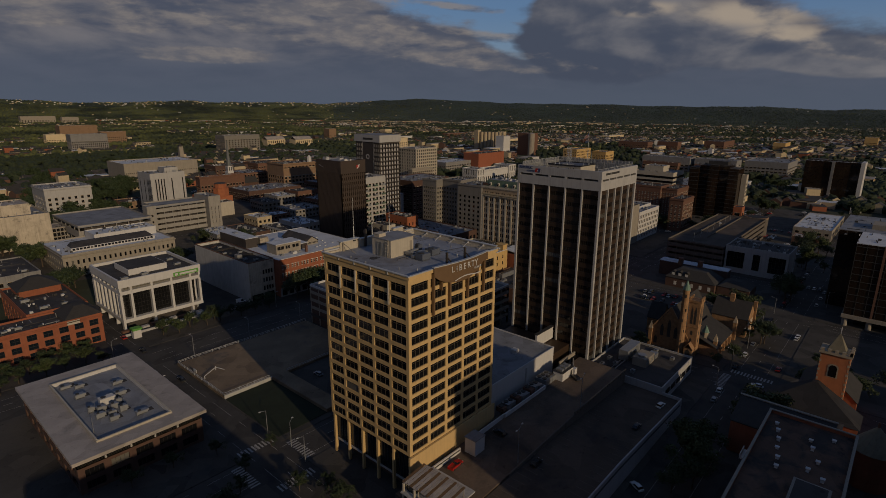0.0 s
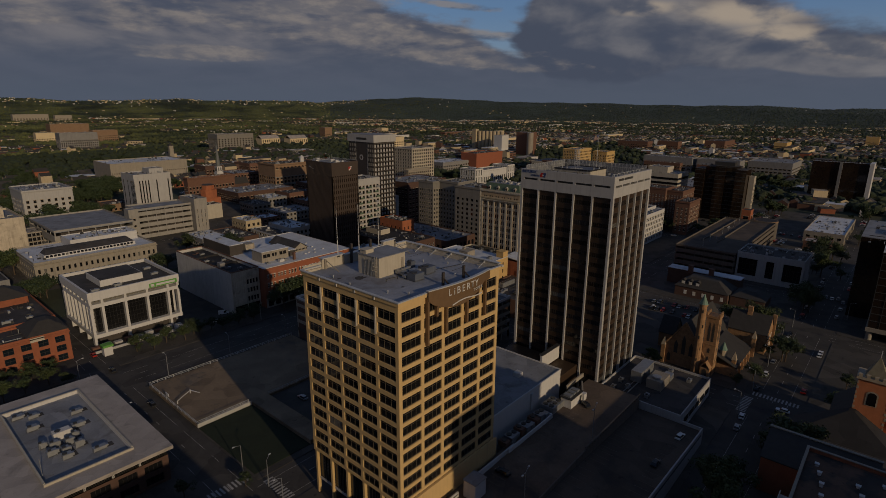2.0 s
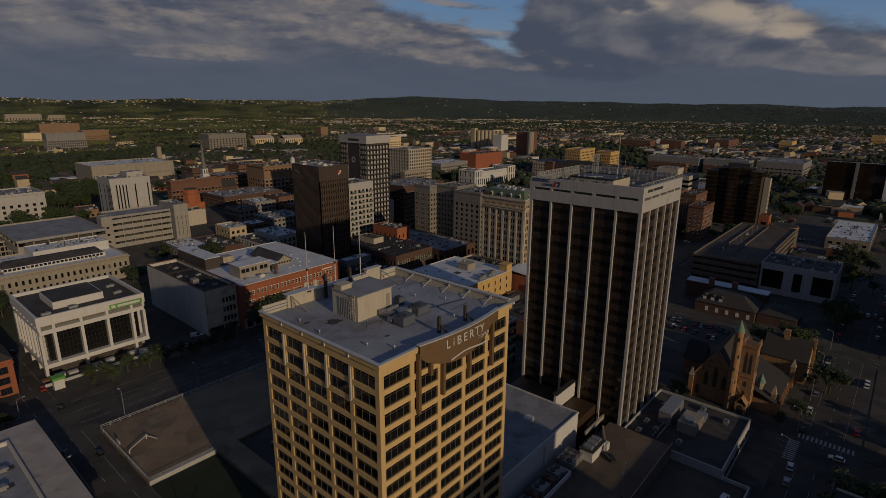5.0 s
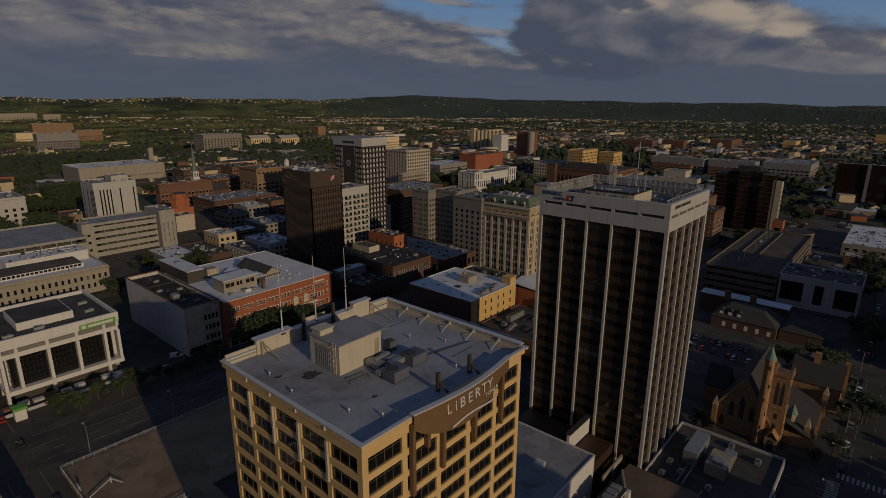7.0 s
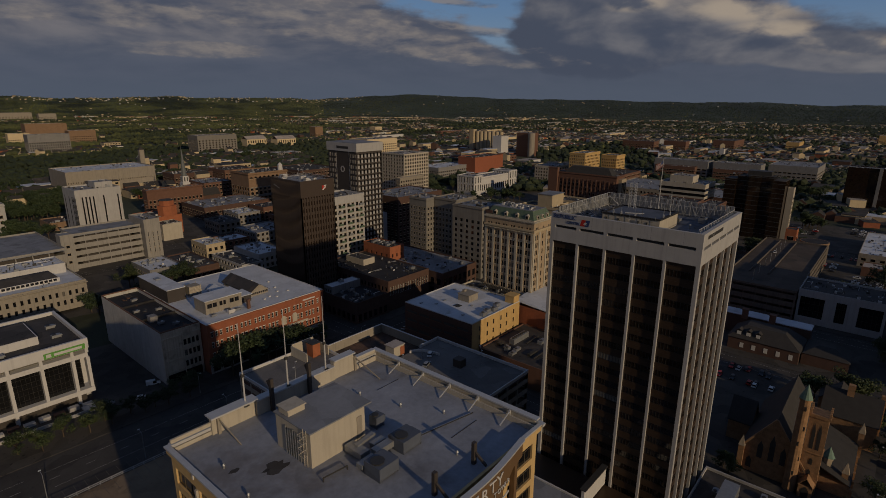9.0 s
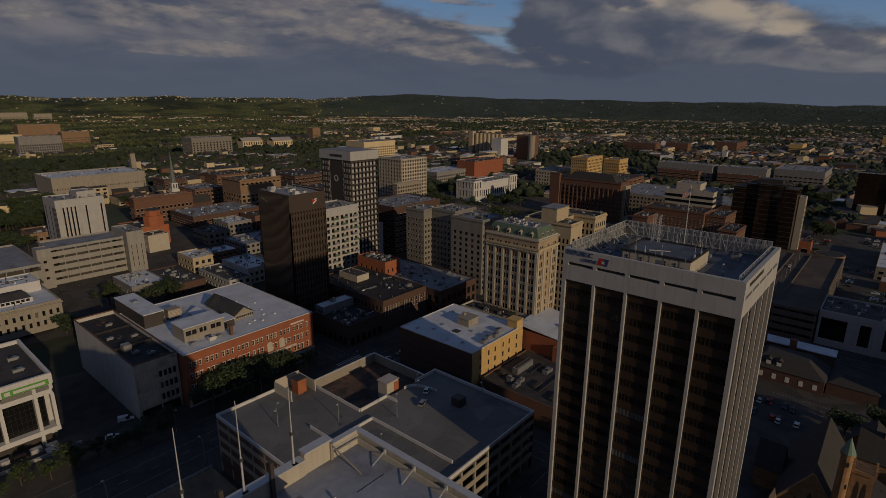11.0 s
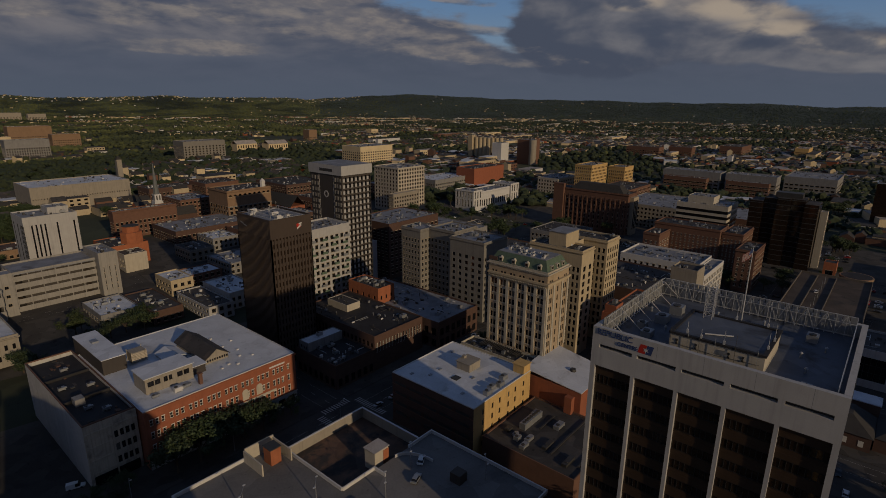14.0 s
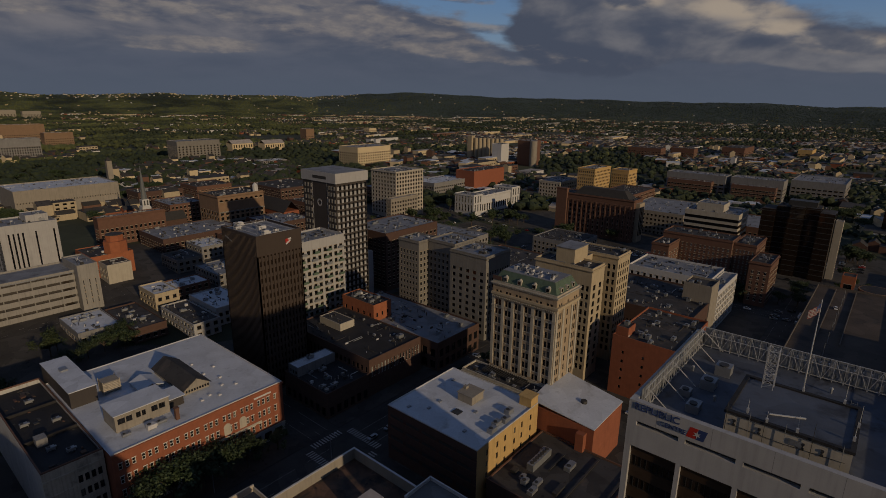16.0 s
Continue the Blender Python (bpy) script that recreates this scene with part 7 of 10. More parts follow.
simple("balcony_flats", "white apartment block with green balconies", 188.0, 250.0, 223.0, 272.0, 50.5, WHITE, ROOFGREY, (9, 0.55, 8, 10, 4.0, 2.4, DARKWIN), (6, 0.5, 8, 10, 4.0, 2.4, DARKWIN), 8, 1.0, 0.0, "apartment block")
flats = thing("balcony_row", (188, 249, 8), "green and grey balconies on a white apartment front", "balconies")
for k in range(10):
    for j in range(4):
        x = 191.5 + 8.4 * j + 1.6 * (k % 2)
        part("balcony", MB().box(x, 248.6, 7.6 + 4.0 * k, x + 3.4, 249.99, 7.9 + 4.0 * k).box(x, 248.6, 7.9 + 4.0 * k, x + 3.4, 248.7, 9.0 + 4.0 * k), COPPER if (k + j) % 3 else STEEL, flats)
simple("grid_bank", "cream stone bank tower with a grid of square windows", 407.0, 392.0, 447.0, 428.0, 55.0, CREAM, ROOFGREY, (10, 0.55, 5, 12, 3.9, 2.2, ONE), (8, 0.45, 5, 12, 3.9, 2.2, ONE), 5, 0.9, 0.8, "office tower")
simple("low_bank", "tan stone office block with square windows", 392.0, 384.0, 430.0, 391.0, 31.0, BEIGE, ROOFGREY, (10, 0.5, 4, 6, 4.0, 2.2, ONE), (4, 0.5, 4, 6, 4.0, 2.2, ONE), 2, 0.8, 0.4)
simple("dark_midrise", "dark brick mid-rise with a flat roof", 268.0, 262.0, 320.0, 300.0, 40.0, DARKBRICK, ROOFGREY, (12, 0.5, 4, 8, 4.2, 2.0, ONE), (9, 0.5, 4, 8, 4.2, 2.0, ONE), 6, 0.8, 0.0)
simple("white_courthouse", "white marble federal courthouse with tall window bays", 493.0, 356.0, 572.0, 378.0, 23.0, BRIGHT, ROOFGREY, (17, 0.5, 4, 2, 9.0, 7.0, ONE), (5, 0.4, 4, 2, 9.0, 7.0, ONE), 4, 1.2, 0.6, "courthouse")
for x0_, x1_ in ((486.0, 502.0), (560.0, 577.0)):
    simple("courthouse_pavilion", "white marble end pavilion with deep bays", x0_, 354.0, x1_, 380.0, 26.0, BRIGHT, ROOFGREY, (3, 0.35, 5, 2, 9.5, 7.2, ONE), (6, 0.35, 5, 2, 9.5, 7.2, ONE), 1, 1.0, 0.5, "courthouse")
simple("brick_hall", "blank orange brick hall seen above its neighbours", 580.0, 425.0, 648.0, 455.0, 36.0, REDBRICK, ROOFDARK, None, None, 4, 1.0)
simple("low_store", "dark flat-roofed store with a row of pale window bays", 170.0, 171.0, 203.0, 229.0, 17.0, DARKBRICK, TARROOF, (16, 0.5, 9.5, 1, 5, 5.0, SASHED), (20, 0.5, 9.5, 1, 5, 5.0, ONE), 2, 0.7)
simple("roof_pavilion", "cream roof pavilion on a dark store", 182.0, 205.0, 191.0, 221.0, 20.5, CREAM, ROOFDARK, None, None, 1, 0.3, z0=17.0)
simple("orange_block", "bright orange brick block on a low roof", 205.0, 206.0, 217.5, 231.0, 23.0, ORANGEBRICK, ROOFDARK, (3, 0.3, 17.0, 1, 4, 2.2, ONE), (5, 0.3, 17.0, 1, 4, 2.2, ONE), 9, 0.6)
simple("flat_store", "long flat store with a pale roof and brick piers", 207.0, 163.5, 240.0, 238.0, 14.0, DARKBRICK, ROOFGREY, (7, 0.6, 1.5, 2, 6, 4, ONE), (14, 0.6, 1.5, 2, 6, 4, ONE), 14, 0.9)
simple("low_shed", "black flat-roofed store with a ventilated roof", 146.5, 170.5, 169.5, 200.0, 11.0, DARKBRICK, TARROOF, (6, 0.6, 1.5, 1, 6, 4, ONE), (7, 0.6, 1.5, 1, 6, 4, ONE), 8, 0.9)
simple("roof_shed", "long white-roofed shed on a store roof", 148.0, 192.0, 168.0, 199.0, 15.0, GREYWALL, ROOFWHITE, None, (3, 0.5, 0.8, 1, 3, 1.6, ONE), 1, 0.3, z0=11.0)
simple("pink_courthouse", "red granite office building with arcaded bays and a slate roof", 508.0, 189.0, 530.0, 264.0, 39.0, MIDBRICK, ROOFDARK, (6, 0.45, 4, 6, 4.6, 3.0, ONE), (15, 0.5, 4, 6, 4.6, 3.0, ONE), 0, 0.8, 0.6, "office building")
pink = bpy.data.objects["pink_courthouse"]
for k_ in range(16):
    part("pier", MB().box(506.9, 191.0 + 4.8 * k_, 0.2, 507.99, 192.3 + 4.8 * k_, 34.0), MIDBRICK, pink)
for k_ in range(15):
    part("arch_head", MB().prism([(507.1, 192.3 + 4.8 * k_), (507.99, 192.3 + 4.8 * k_), (507.99, 195.8 + 4.8 * k_), (507.1, 195.8 + 4.8 * k_)], 32.2, 34.0), MIDBRICK, pink)
part("stair_bay", MB().box(513.0, 185.5, 0.2, 525.0, 188.99, 36.5), BUFFSTONE, pink)
for k_ in range(3):
    part("stair_window", MB().box(514.2 + 3.6 * k_, 185.4, 6.0, 516.4 + 3.6 * k_, 185.49, 33.0), GLASS, pink)
part("corner_turret", MB().box(505.0, 255.0, 0.2, 509.0, 266.0, 43.0).box(504.6, 254.6, 43.0, 509.4, 266.4, 44.0), MIDBRICK, pink)
roof = thing("slate_attic", (511, 196, 39), "dark slate attic roof on a red building", "roof")
part("attic", MB().prism([(511, 195), (528, 195), (528, 250), (511, 250)], 39.0, 46.0, 0, [(516, 202), (523, 202), (523, 244), (516, 244)]), SHINGLE, roof)
simple("ochre_hotel", "sunlit yellow brick hotel with rows of windows", 628.0, 284.0, 672.0, 306.0, 48.0, OCHRE, ROOFGREY, (11, 0.5, 8, 10, 4.0, 2.0, ONE), (8, 0.5, 8, 10, 4.0, 2.0, ONE), 4, 0.9, 0.5, "hotel")
simple("ochre_hotel", "sunlit yellow brick hotel wing with rows of windows", 690.0, 268.0, 718.0, 290.0, 42.0, OCHRE, ROOFGREY, (6, 0.5, 8, 8, 4.0, 2.0, ONE), (8, 0.5, 8, 8, 4.0, 2.0, ONE), 3, 0.9, 0.5, "hotel")
simple("white_flats", "cream four-storey corner block", 632.0, 330.0, 682.0, 360.0, 27.0, CREAM, ROOFGREY, (10, 0.5, 4, 5, 4.4, 2.2, ONE), (7, 0.5, 4, 5, 4.4, 2.2, ONE), 6, 0.9, 0.3)
simple("brick_hotel", "red brick hotel with many small windows and a stepped roofline", 424.0, 88.0, 446.0, 134.0, 36.0, MIDBRICK, ROOFDARK, (5, 0.4, 4, 8, 3.6, 1.9, SASHED), (15, 0.4, 4, 8, 3.6, 1.9, SASHED), 6, 0.9, 0.4, "hotel")
simple("brick_hotel", "red brick hotel wing with stone-trimmed top windows", 428.0, 74.0, 460.0, 87.6, 34.5, MIDBRICK, ROOFDARK, (10, 0.4, 4, 8, 3.6, 1.9, SASHED), (5, 0.4, 4, 8, 3.6, 1.9, SASHED), 5, 0.9, 0.4, "hotel")
simple("brick_hotel", "red brick hotel end tower with pilasters", 409.0, 61.5, 438.0, 73.6, 28.6, MIDBRICK, ROOFDARK, (8, 0.45, 4, 6, 3.6, 2.4, SASHED), (3, 0.4, 4, 6, 3.6, 2.0, SASHED), 2, 0.9, 0.6, "hotel")
simple("brick_hotel", "red brick hotel north wing with stone corners", 401.0, 122.0, 423.6, 133.6, 32.0, MIDBRICK, ROOFDARK, (4, 0.4, 4, 7, 3.6, 1.9, SASHED), (3, 0.4, 4, 7, 3.6, 1.9, SASHED), 2, 0.9, 0.4, "hotel")
simple("striped_office", "white and black banded office block", 488.0, 99.0, 520.0, 139.0, 42.0, CREAM, ROOFGREY, None, None, 0, 1.0, category="office building")
stripes = thing("window_band", (488, 99, 10), "black ribbon windows round a white office block", "windows")
for k in range(7):
    part("band", MB().box(487.8, 98.8, 9.0 + 4.6 * k, 487.99, 139.0, 11.2 + 4.6 * k).box(487.99, 98.8, 9.0 + 4.6 * k, 520.0, 98.99, 11.2 + 4.6 * k), GLASS, stripes)
simple("roof_storey", "cream plant storey on an office roof", 494.0, 112.0, 512.0, 132.0, 48.0, CREAM, ROOFGREY, None, None, 2, 0.5, z0=42.0)
simple("red_block", "dark red brick block with a cluttered roof", 245.0, 66.0, 288.0, 94.0, 27.5, REDBRICK, ROOFDARK, (6, 0.25, 4, 5, 4.2, 1.8, ONE), (3, 0.12, 4, 5, 4.2, 1.4, ONE), 16, 0.9)
simple("stair_box", "brick stair box on a roof", 247.0, 88.0, 255.0, 93.5, 31.5, REDBRICK, ROOFDARK, None, None, 1, 0.3, z0=27.5)
simple("fluted_store", "dark fluted store with a cluttered roof", 300.0, 76.0, 352.0, 132.0, 22.0, DARKBRICK, ROOFDARK, (20, 0.5, 6, 1, 8, 9, ONE), (30, 0.5, 6, 1, 8, 9, ONE), 22, 0.9)
simple("white_parapet_block", "white rendered block with a stepped parapet", 360.0, 84.0, 392.0, 133.0, 25.0, BRIGHT, ROOFGREY, (8, 0.5, 4, 5, 4.2, 2.4, ONE), (12, 0.4, 4, 5, 4.2, 2.0, ONE), 10, 1.2)
simple("cream_stair_tower", "square buff stair tower with a pale top", 329.0, 75.5, 344.0, 90.0, 31.0, BEIGE, ROOFDARK, None, None, 2, 1.2)
simple("white_front_block", "sunlit white block with rows of windows", 346.0, 75.8, 390.0, 83.6, 24.0, BRIGHT, ROOFGREY, (12, 0.5, 3, 5, 4.2, 2.2, ONE), (5, 0.5, 3, 5, 4.2, 2.2, ONE), 3, 0.8)


def open_garage(name, label, x0, y0, x1, y1, top, levels, wall, faces="SW"):
    z0 = gz((x0 + x1) / 2, (y0 + y1) / 2) - 0.3
    BLOCKS.append((x0, y0, x1, y1, top - 100.0))
    root = thing(name, (x0, y0, z0), label, "parking garage")
    # Dark mass added inside so that the open storeys look deeply shaded.
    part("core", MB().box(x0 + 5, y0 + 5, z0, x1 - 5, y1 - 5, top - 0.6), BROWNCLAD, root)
    part("roof_deck", MB().box(x0, y0, top - 0.6, x1, y1, top), LOWDECK if name == "brown_garage" else ROOFGREY, root)
    parapet(root, (x0, y0, x1, y1), top, 1.1, 0.35, wall, out=0.003)
    pitch = (top - z0) / levels
    for k in range(levels):
        z = z0 + pitch * k
        part("deck", MB().box(x0 + 0.4, y0 + 0.4, z, x1 - 0.4, y1 - 0.4, z + 0.4), DECK, root)
        for bx in ((x0, y0, x1, y0 + 0.35), (x0, y0 + 0.35, x0 + 0.35, y1), (x0 + 0.35, y1 - 0.35, x1, y1), (x1 - 0.35, y0 + 0.35, x1, y1 - 0.35)):
            part("spandrel", MB().box(bx[0], bx[1], z - 0.1, bx[2], bx[3], z + pitch * 0.64), wall, root)
    for k in range(7):
        for x, y in ((x0 + 0.5 + (x1 - x0 - 1.0) * k / 6, y0 + 0.6), (x0 + 0.6, y0 + 0.5 + (y1 - y0 - 1.0) * k / 6)):
            part("column", MB().box(x - 0.25, y - 0.2, z0, x + 0.25, y + 0.4, top - 0.61), wall, root)
    return root


open_garage("deck_garage", "white concrete parking garage with long openings", 75.2, 360.0, 116.0, 384.0, 29.6, 5, PALEWALL)
simple("garage_stair", "plain pale stair tower of a garage", 68.0, 357.0, 75.0, 366.0, 31.0, PALEWALL, ROOFGREY, (1, 0.3, 6, 3, 5.0, 1.6, ONE), None, 0, 0.4)
simple("garage_end", "plain white end block of a garage", 116.2, 354.0, 126.6, 380.0, 33.4, PALEWALL, ROOFGREY, (3, 0.12, 4, 4, 3.8, 3.0, ONE), None, 1, 0.8)
open_garage("low_garage", "white concrete low garage with a flat roof", 18.0, 348.0, 67.8, 412.0, 24.4, 2, PALEWALL)
garage_east = open_garage("brown_garage", "dark concrete parking garage with ramps", 304.0, -1.0, 430.0, 37.0, 16.0, 4, DARKCONCRETE)
frame_box = (306.0, -39.0, 334.0, -1.6)
block("white_frame_block", "white framed block with black window panels", frame_box, 17.4, WHITE, ROOFDARK,
      {"W": ([(1.2, 12.0), (17.0, 21.4), (26.4, 36.2)], [(3.5, 14.6)], (5, 3, "dark", "glass", 0.1)), "S": ([(1.5, 4.2), (23.5, 26.5)], [(3.5, 14.6)], (1, 3, "dark", "glass", 0.1))}, 0.1, 1.0, units=4, depth=0.8)
BLOCKS.append((*frame_box, 17.5))
part("ramp_rail", MB().box(330.0, 17.0, 16.02, 426.0, 17.4, 17.1), DARKCONCRETE, garage_east)
part("ramp_rail", MB().box(330.0, 27.0, 16.02, 426.0, 27.4, 17.1), DARKCONCRETE, garage_east)
for k_ in range(7):
    part("lamp_post", MB().cyl(314.0 + 16 * k_, 22.0, 16.0, 22.0, 0.12, 0.08, 6), STEEL, garage_east)
spiral = part("spiral_ramp", MB().cyl(440.0, 8.0, 0.1, 15.6, 9.0, None, 24), DARKCONCRETE, garage_east)
part("spiral_rim", MB().cyl(440.0, 8.0, 15.6, 16.8, 9.2, None, 24), DULLBUFF, spiral)
# A black disc on the solid drum imitates the shaded hollow inside the rim.
part("spiral_floor", MB().cyl(440.0, 8.0, 16.8, 16.83, 8.4, None, 24), TARROOF, spiral)
simple("stair_brick", "red brick stair tower on a garage", 433.0, 19.0, 442.0, 26.0, 24.0, ORANGEBRICK, ROOFDARK, (1, 0.6, 4, 4, 4.2, 3, ONE), (1, 0.7, 4, 4, 4.2, 3, ONE), 0, 0.4)
simple("slit_tower", "white windowless telephone tower with dark vertical slits", 96.0, 418.0, 126.4, 446.0, 48.5, WHITE, ROOFGREY, None, None, 3, 1.0, category="tower")
slits = thing("slit_window", (96, 417, 20), "tall dark window slits on a white tower", "windows")
for x in (100.0, 102.4, 104.8, 107.2, 114.0, 123.6):
    part("slit", MB().box(x, 417.9, 19.5, x + 0.9, 417.99, 44.0), GLASS, slits)
    part("slit", MB().box(95.9, x + 317.5, 19.5, 95.99, x + 318.4, 44.0), GLASS, slits)
simple("tower_head", "white lift house on a tower", 112.0, 426.0, 124.0, 440.0, 52.5, WHITE, ROOFGREY, None, None, 0, 0.5, z0=48.5)
simple("tan_exchange", "long tan stone exchange with a blank wall", 150.0, 642.0, 241.0, 700.0, 36.5, BEIGE, ROOFWHITE, (38, 0.25, 14, 1, 4, 1.6, ONE), None, 3, 1.0)
simple("arcade_block", "buff brick block with arched upper windows and a stone base", 252.0, 452.0, 296.0, 486.0, 43.0, DULLBUFF, ROOFDARK, (9, 0.55, 3, 4, 4.4, 3.0, ONE), (7, 0.55, 3, 4, 4.4, 3.0, ONE), 4, 1.0, 0.8)
arcade = bpy.data.objects["arcade_block"]
for k_ in range(9):
    x_ = 254.6 + 4.76 * (k_ + 0.5) - 2.0
    ring_ = [(x_ + 1.5 * math.cos(math.pi * j / 8), 451.9, 38.6 + 1.5 * math.sin(math.pi * j / 8)) for j in range(9)]
    part("arch_window", MB().slab([(x, y - 0.02, z) for x, y, z in ring_], 0.01), GLASSOLD, arcade)
    part("arch_trim", MB().box(x_ - 2.0, 451.6, 37.9, x_ + 2.0, 451.99, 38.4), BUFFSTONE, arcade)
part("stone_base", MB().box(251.7, 451.6, 20.0, 296.2, 451.99, 22.4).box(251.6, 451.6, 28.8, 296.2, 451.99, 29.6), DIMSTONE, arcade)
cup = thing("cupola", (291, 458, 43), "small white octagonal cupola on a roof", "cupola")
part("drum", MB().cyl(291, 457, 43.0, 48.5, 2.6, 2.4, 8), BRIGHT, cup)
part("dome", MB().cyl(291, 457, 48.5, 51.0, 2.8, 0.6, 8), BRIGHT, cup)
simple("brick_mill", "long brown brick two-storey mill", 167.0, 478.0, 218.0, 487.4, 33.5, MIDBRICK, ROOFGREY, (14, 0.5, 3, 3, 4.4, 2.4, ONE), (6, 0.5, 3, 3, 4.4, 2.4, ONE), 6, 0.9, 0.5)
simple("brick_drum_house", "low brown brick hall", 137.0, 402.4, 163.0, 432.0, 24.0, ORANGEBRICK, ROOFDARK, (5, 0.3, 3, 1, 4, 2.4, ONE), (5, 0.3, 3, 1, 4, 2.4, ONE), 2, 0.6)
drum = thing("brick_drum", (155, 409, 24), "chamfered orange brick lantern block on a hall roof", "lantern")
part("drum_wall", MB().cyl(155.0, 409.0, 24.0, 32.0, 7.4, 7.4, 8).cyl(155.0, 409.0, 32.0, 36.0, 5.6, 5.6, 8), ORANGEBRICK, drum)
part("drum_roof", MB().cyl(155.0, 409.0, 36.0, 36.5, 5.8, 5.0, 8), ROOFDARK, drum)
simple("cream_end_house", "small block with a blank sunlit cream wall", 141.0, 387.0, 155.6, 402.0, 21.0, CREAM, ROOFDARK, None, (5, 0.4, 3, 2, 4, 2, ONE), 1, 0.5)
simple("court_house_white", "pale stone public building with square windows", 28.0, 470.0, 64.0, 510.0, 37.0, WHITE, ROOFGREY, (7, 0.4, 4, 4, 4.2, 2.2, ONE), (8, 0.4, 4, 4, 4.2, 2.2, ONE), 2, 0.9, 0.5)
simple("concrete_hall", "blank stained concrete hall", -46.0, 372.0, 8.0, 420.0, 32.0, STUCCO, ROOFGREY, None, None, 3, 1.5)
simple("roof_storey", "stained concrete roof storey", -40.0, 385.0, 0.0, 412.0, 39.0, STUCCO, ROOFBUFF, None, None, 1, 0.8, z0=32.0)
simple("glass_wing", "low glazed wing with many panes", 9.0, 380.0, 30.0, 398.0, 20.0, GREYWALL, ROOFBUFF, (8, 0.75, 1.5, 3, 3.4, 2.6, DARKWIN), None, 2, 0.6)
simple("library_hall", "long white civic hall with a clerestory roof", -6.0, 296.0, 62.0, 346.0, 17.5, BEIGE, ROOFWHITE, (22, 0.4, 3, 2, 4.8, 2.6, ONE), (10, 0.4, 3, 2, 4.8, 2.6, ONE), 4, 1.0, 0.6)
mon = thing("clerestory", (4, 305, 17.5), "long dark ribbed clerestory with white glazing bars", "clerestory")
part("ridge", MB().prism([(2, 306), (52, 306), (52, 316), (2, 316)], 19.8, 22.2, 0, [(4, 312), (50, 312), (50, 315), (4, 315)]), ROOFDARK, mon)
part("base", MB().box(1.5, 305.5, 17.5, 52.5, 316.5, 19.8), BRIGHT, mon)
for k in range(24):
    part("pane", MB().box(2.4 + 2.05 * k, 305.4, 18.2, 3.9 + 2.05 * k, 305.49, 19.5), GLASS, mon)
simple("roof_pavilion_white", "white roof storey of a civic hall", 20.0, 322.0, 60.0, 342.0, 22.5, BRIGHT, ROOFWHITE, None, None, 3, 0.6, z0=17.5)


def round_stores():
    """Low stores in the middle distance."""
    for args in (
        (146, 330, 160, 353, 14.0, WARMSTONE, ROOFWHITE), (160.4, 335, 182, 353, 13.0, MIDBRICK, ROOFWHITE), (145, 281, 160, 321, 9.6, WHITE, ROOFDARK), (101, 313, 121, 343, 9.6, GREYWALL, ROOFWHITE), (121.4, 297, 138, 338, 9.8, DARKBRICK, ROOFDARK), (90, 474, 112, 500, 17.0, DULLBUFF, ROOFRUST), (190, 340, 222, 372, 13.0, GREYWALL, ROOFGREY),
        (162, 289, 182, 322, 11.6, WHITE, ROOFWHITE), (181, 378, 200, 403, 17.0, DIMSTONE, ROOFDARK), (207, 395, 228, 420, 18.0, GREYWALL, ROOFWHITE),
        (192, 424, 256, 468, 21.5, DARKBRICK, ROOFGREY), (230, 350, 262, 385, 16.0, MIDBRICK, ROOFGREY), (262, 330, 300, 352, 15.0, GREYWALL, ROOFWHITE),
        (232, 396, 262, 420, 20.0, MIDBRICK, ROOFDARK), (270, 400, 310, 440, 24.0, DARKBRICK, ROOFGREY), (318, 380, 350, 420, 26.0, REDBRICK, ROOFGREY),
        (340, 440, 385, 480, 26.0, MIDBRICK, ROOFDARK), (300, 590, 340, 630, 30.0, MIDBRICK, ROOFDARK), (240, 520, 272, 560, 28.0, MIDBRICK, ROOFGREY),
        (240, 590, 285, 620, 31.0, DARKBRICK, ROOFDARK), (345, 500, 400, 560, 33.0, DARKBRICK, SHINGLE), (420, 300, 436, 312, 9.0, BEIGE, SHINGLE),
        (325, 190, 372, 240, 16.0, MIDBRICK, ROOFDARK), (330, 262, 385, 330, 19.0, GREYWALL, ROOFGREY), (420, 200, 460, 240, 14.0, GREYWALL, ROOFDARK),
        (440, 440, 500, 480, 28.0, MIDBRICK, ROOFGREY), (520, 440, 590, 480, 26.0, GREYWALL, ROOFWHITE), (540, 60, 600, 130, 24.0, MIDBRICK, ROOFGREY),
        (560, 160, 640, 220, 22.0, BEIGE, ROOFGREY), (610, 230, 680, 270, 26.0, MIDBRICK, ROOFDARK), (-75, 285, -20, 330, 14.0, GREYWALL, ROOFDARK), (-130, 300, -85, 350, 16.0, MIDBRICK, ROOFGREY)):
        x0, y0, x1, y1, top, wall, roof_mat = args
        top = max(top, gz((x0 + x1) / 2, (y0 + y1) / 2) + 5)
        storeys = max(1, int((top - gz(x0, y0)) / 4.2))
        simple("city_block", "low commercial block with a flat roof", x0, y0, x1, y1, top, wall, roof_mat, (max(3, int((x1 - x0) / 4)), 0.5, 1.2, storeys, 4.2, 2.2, ONE), (max(3, int((y1 - y0) / 4)), 0.5, 1.2, storeys, 4.2, 2.2, ONE), 5, 0.8, seed=int(x0))


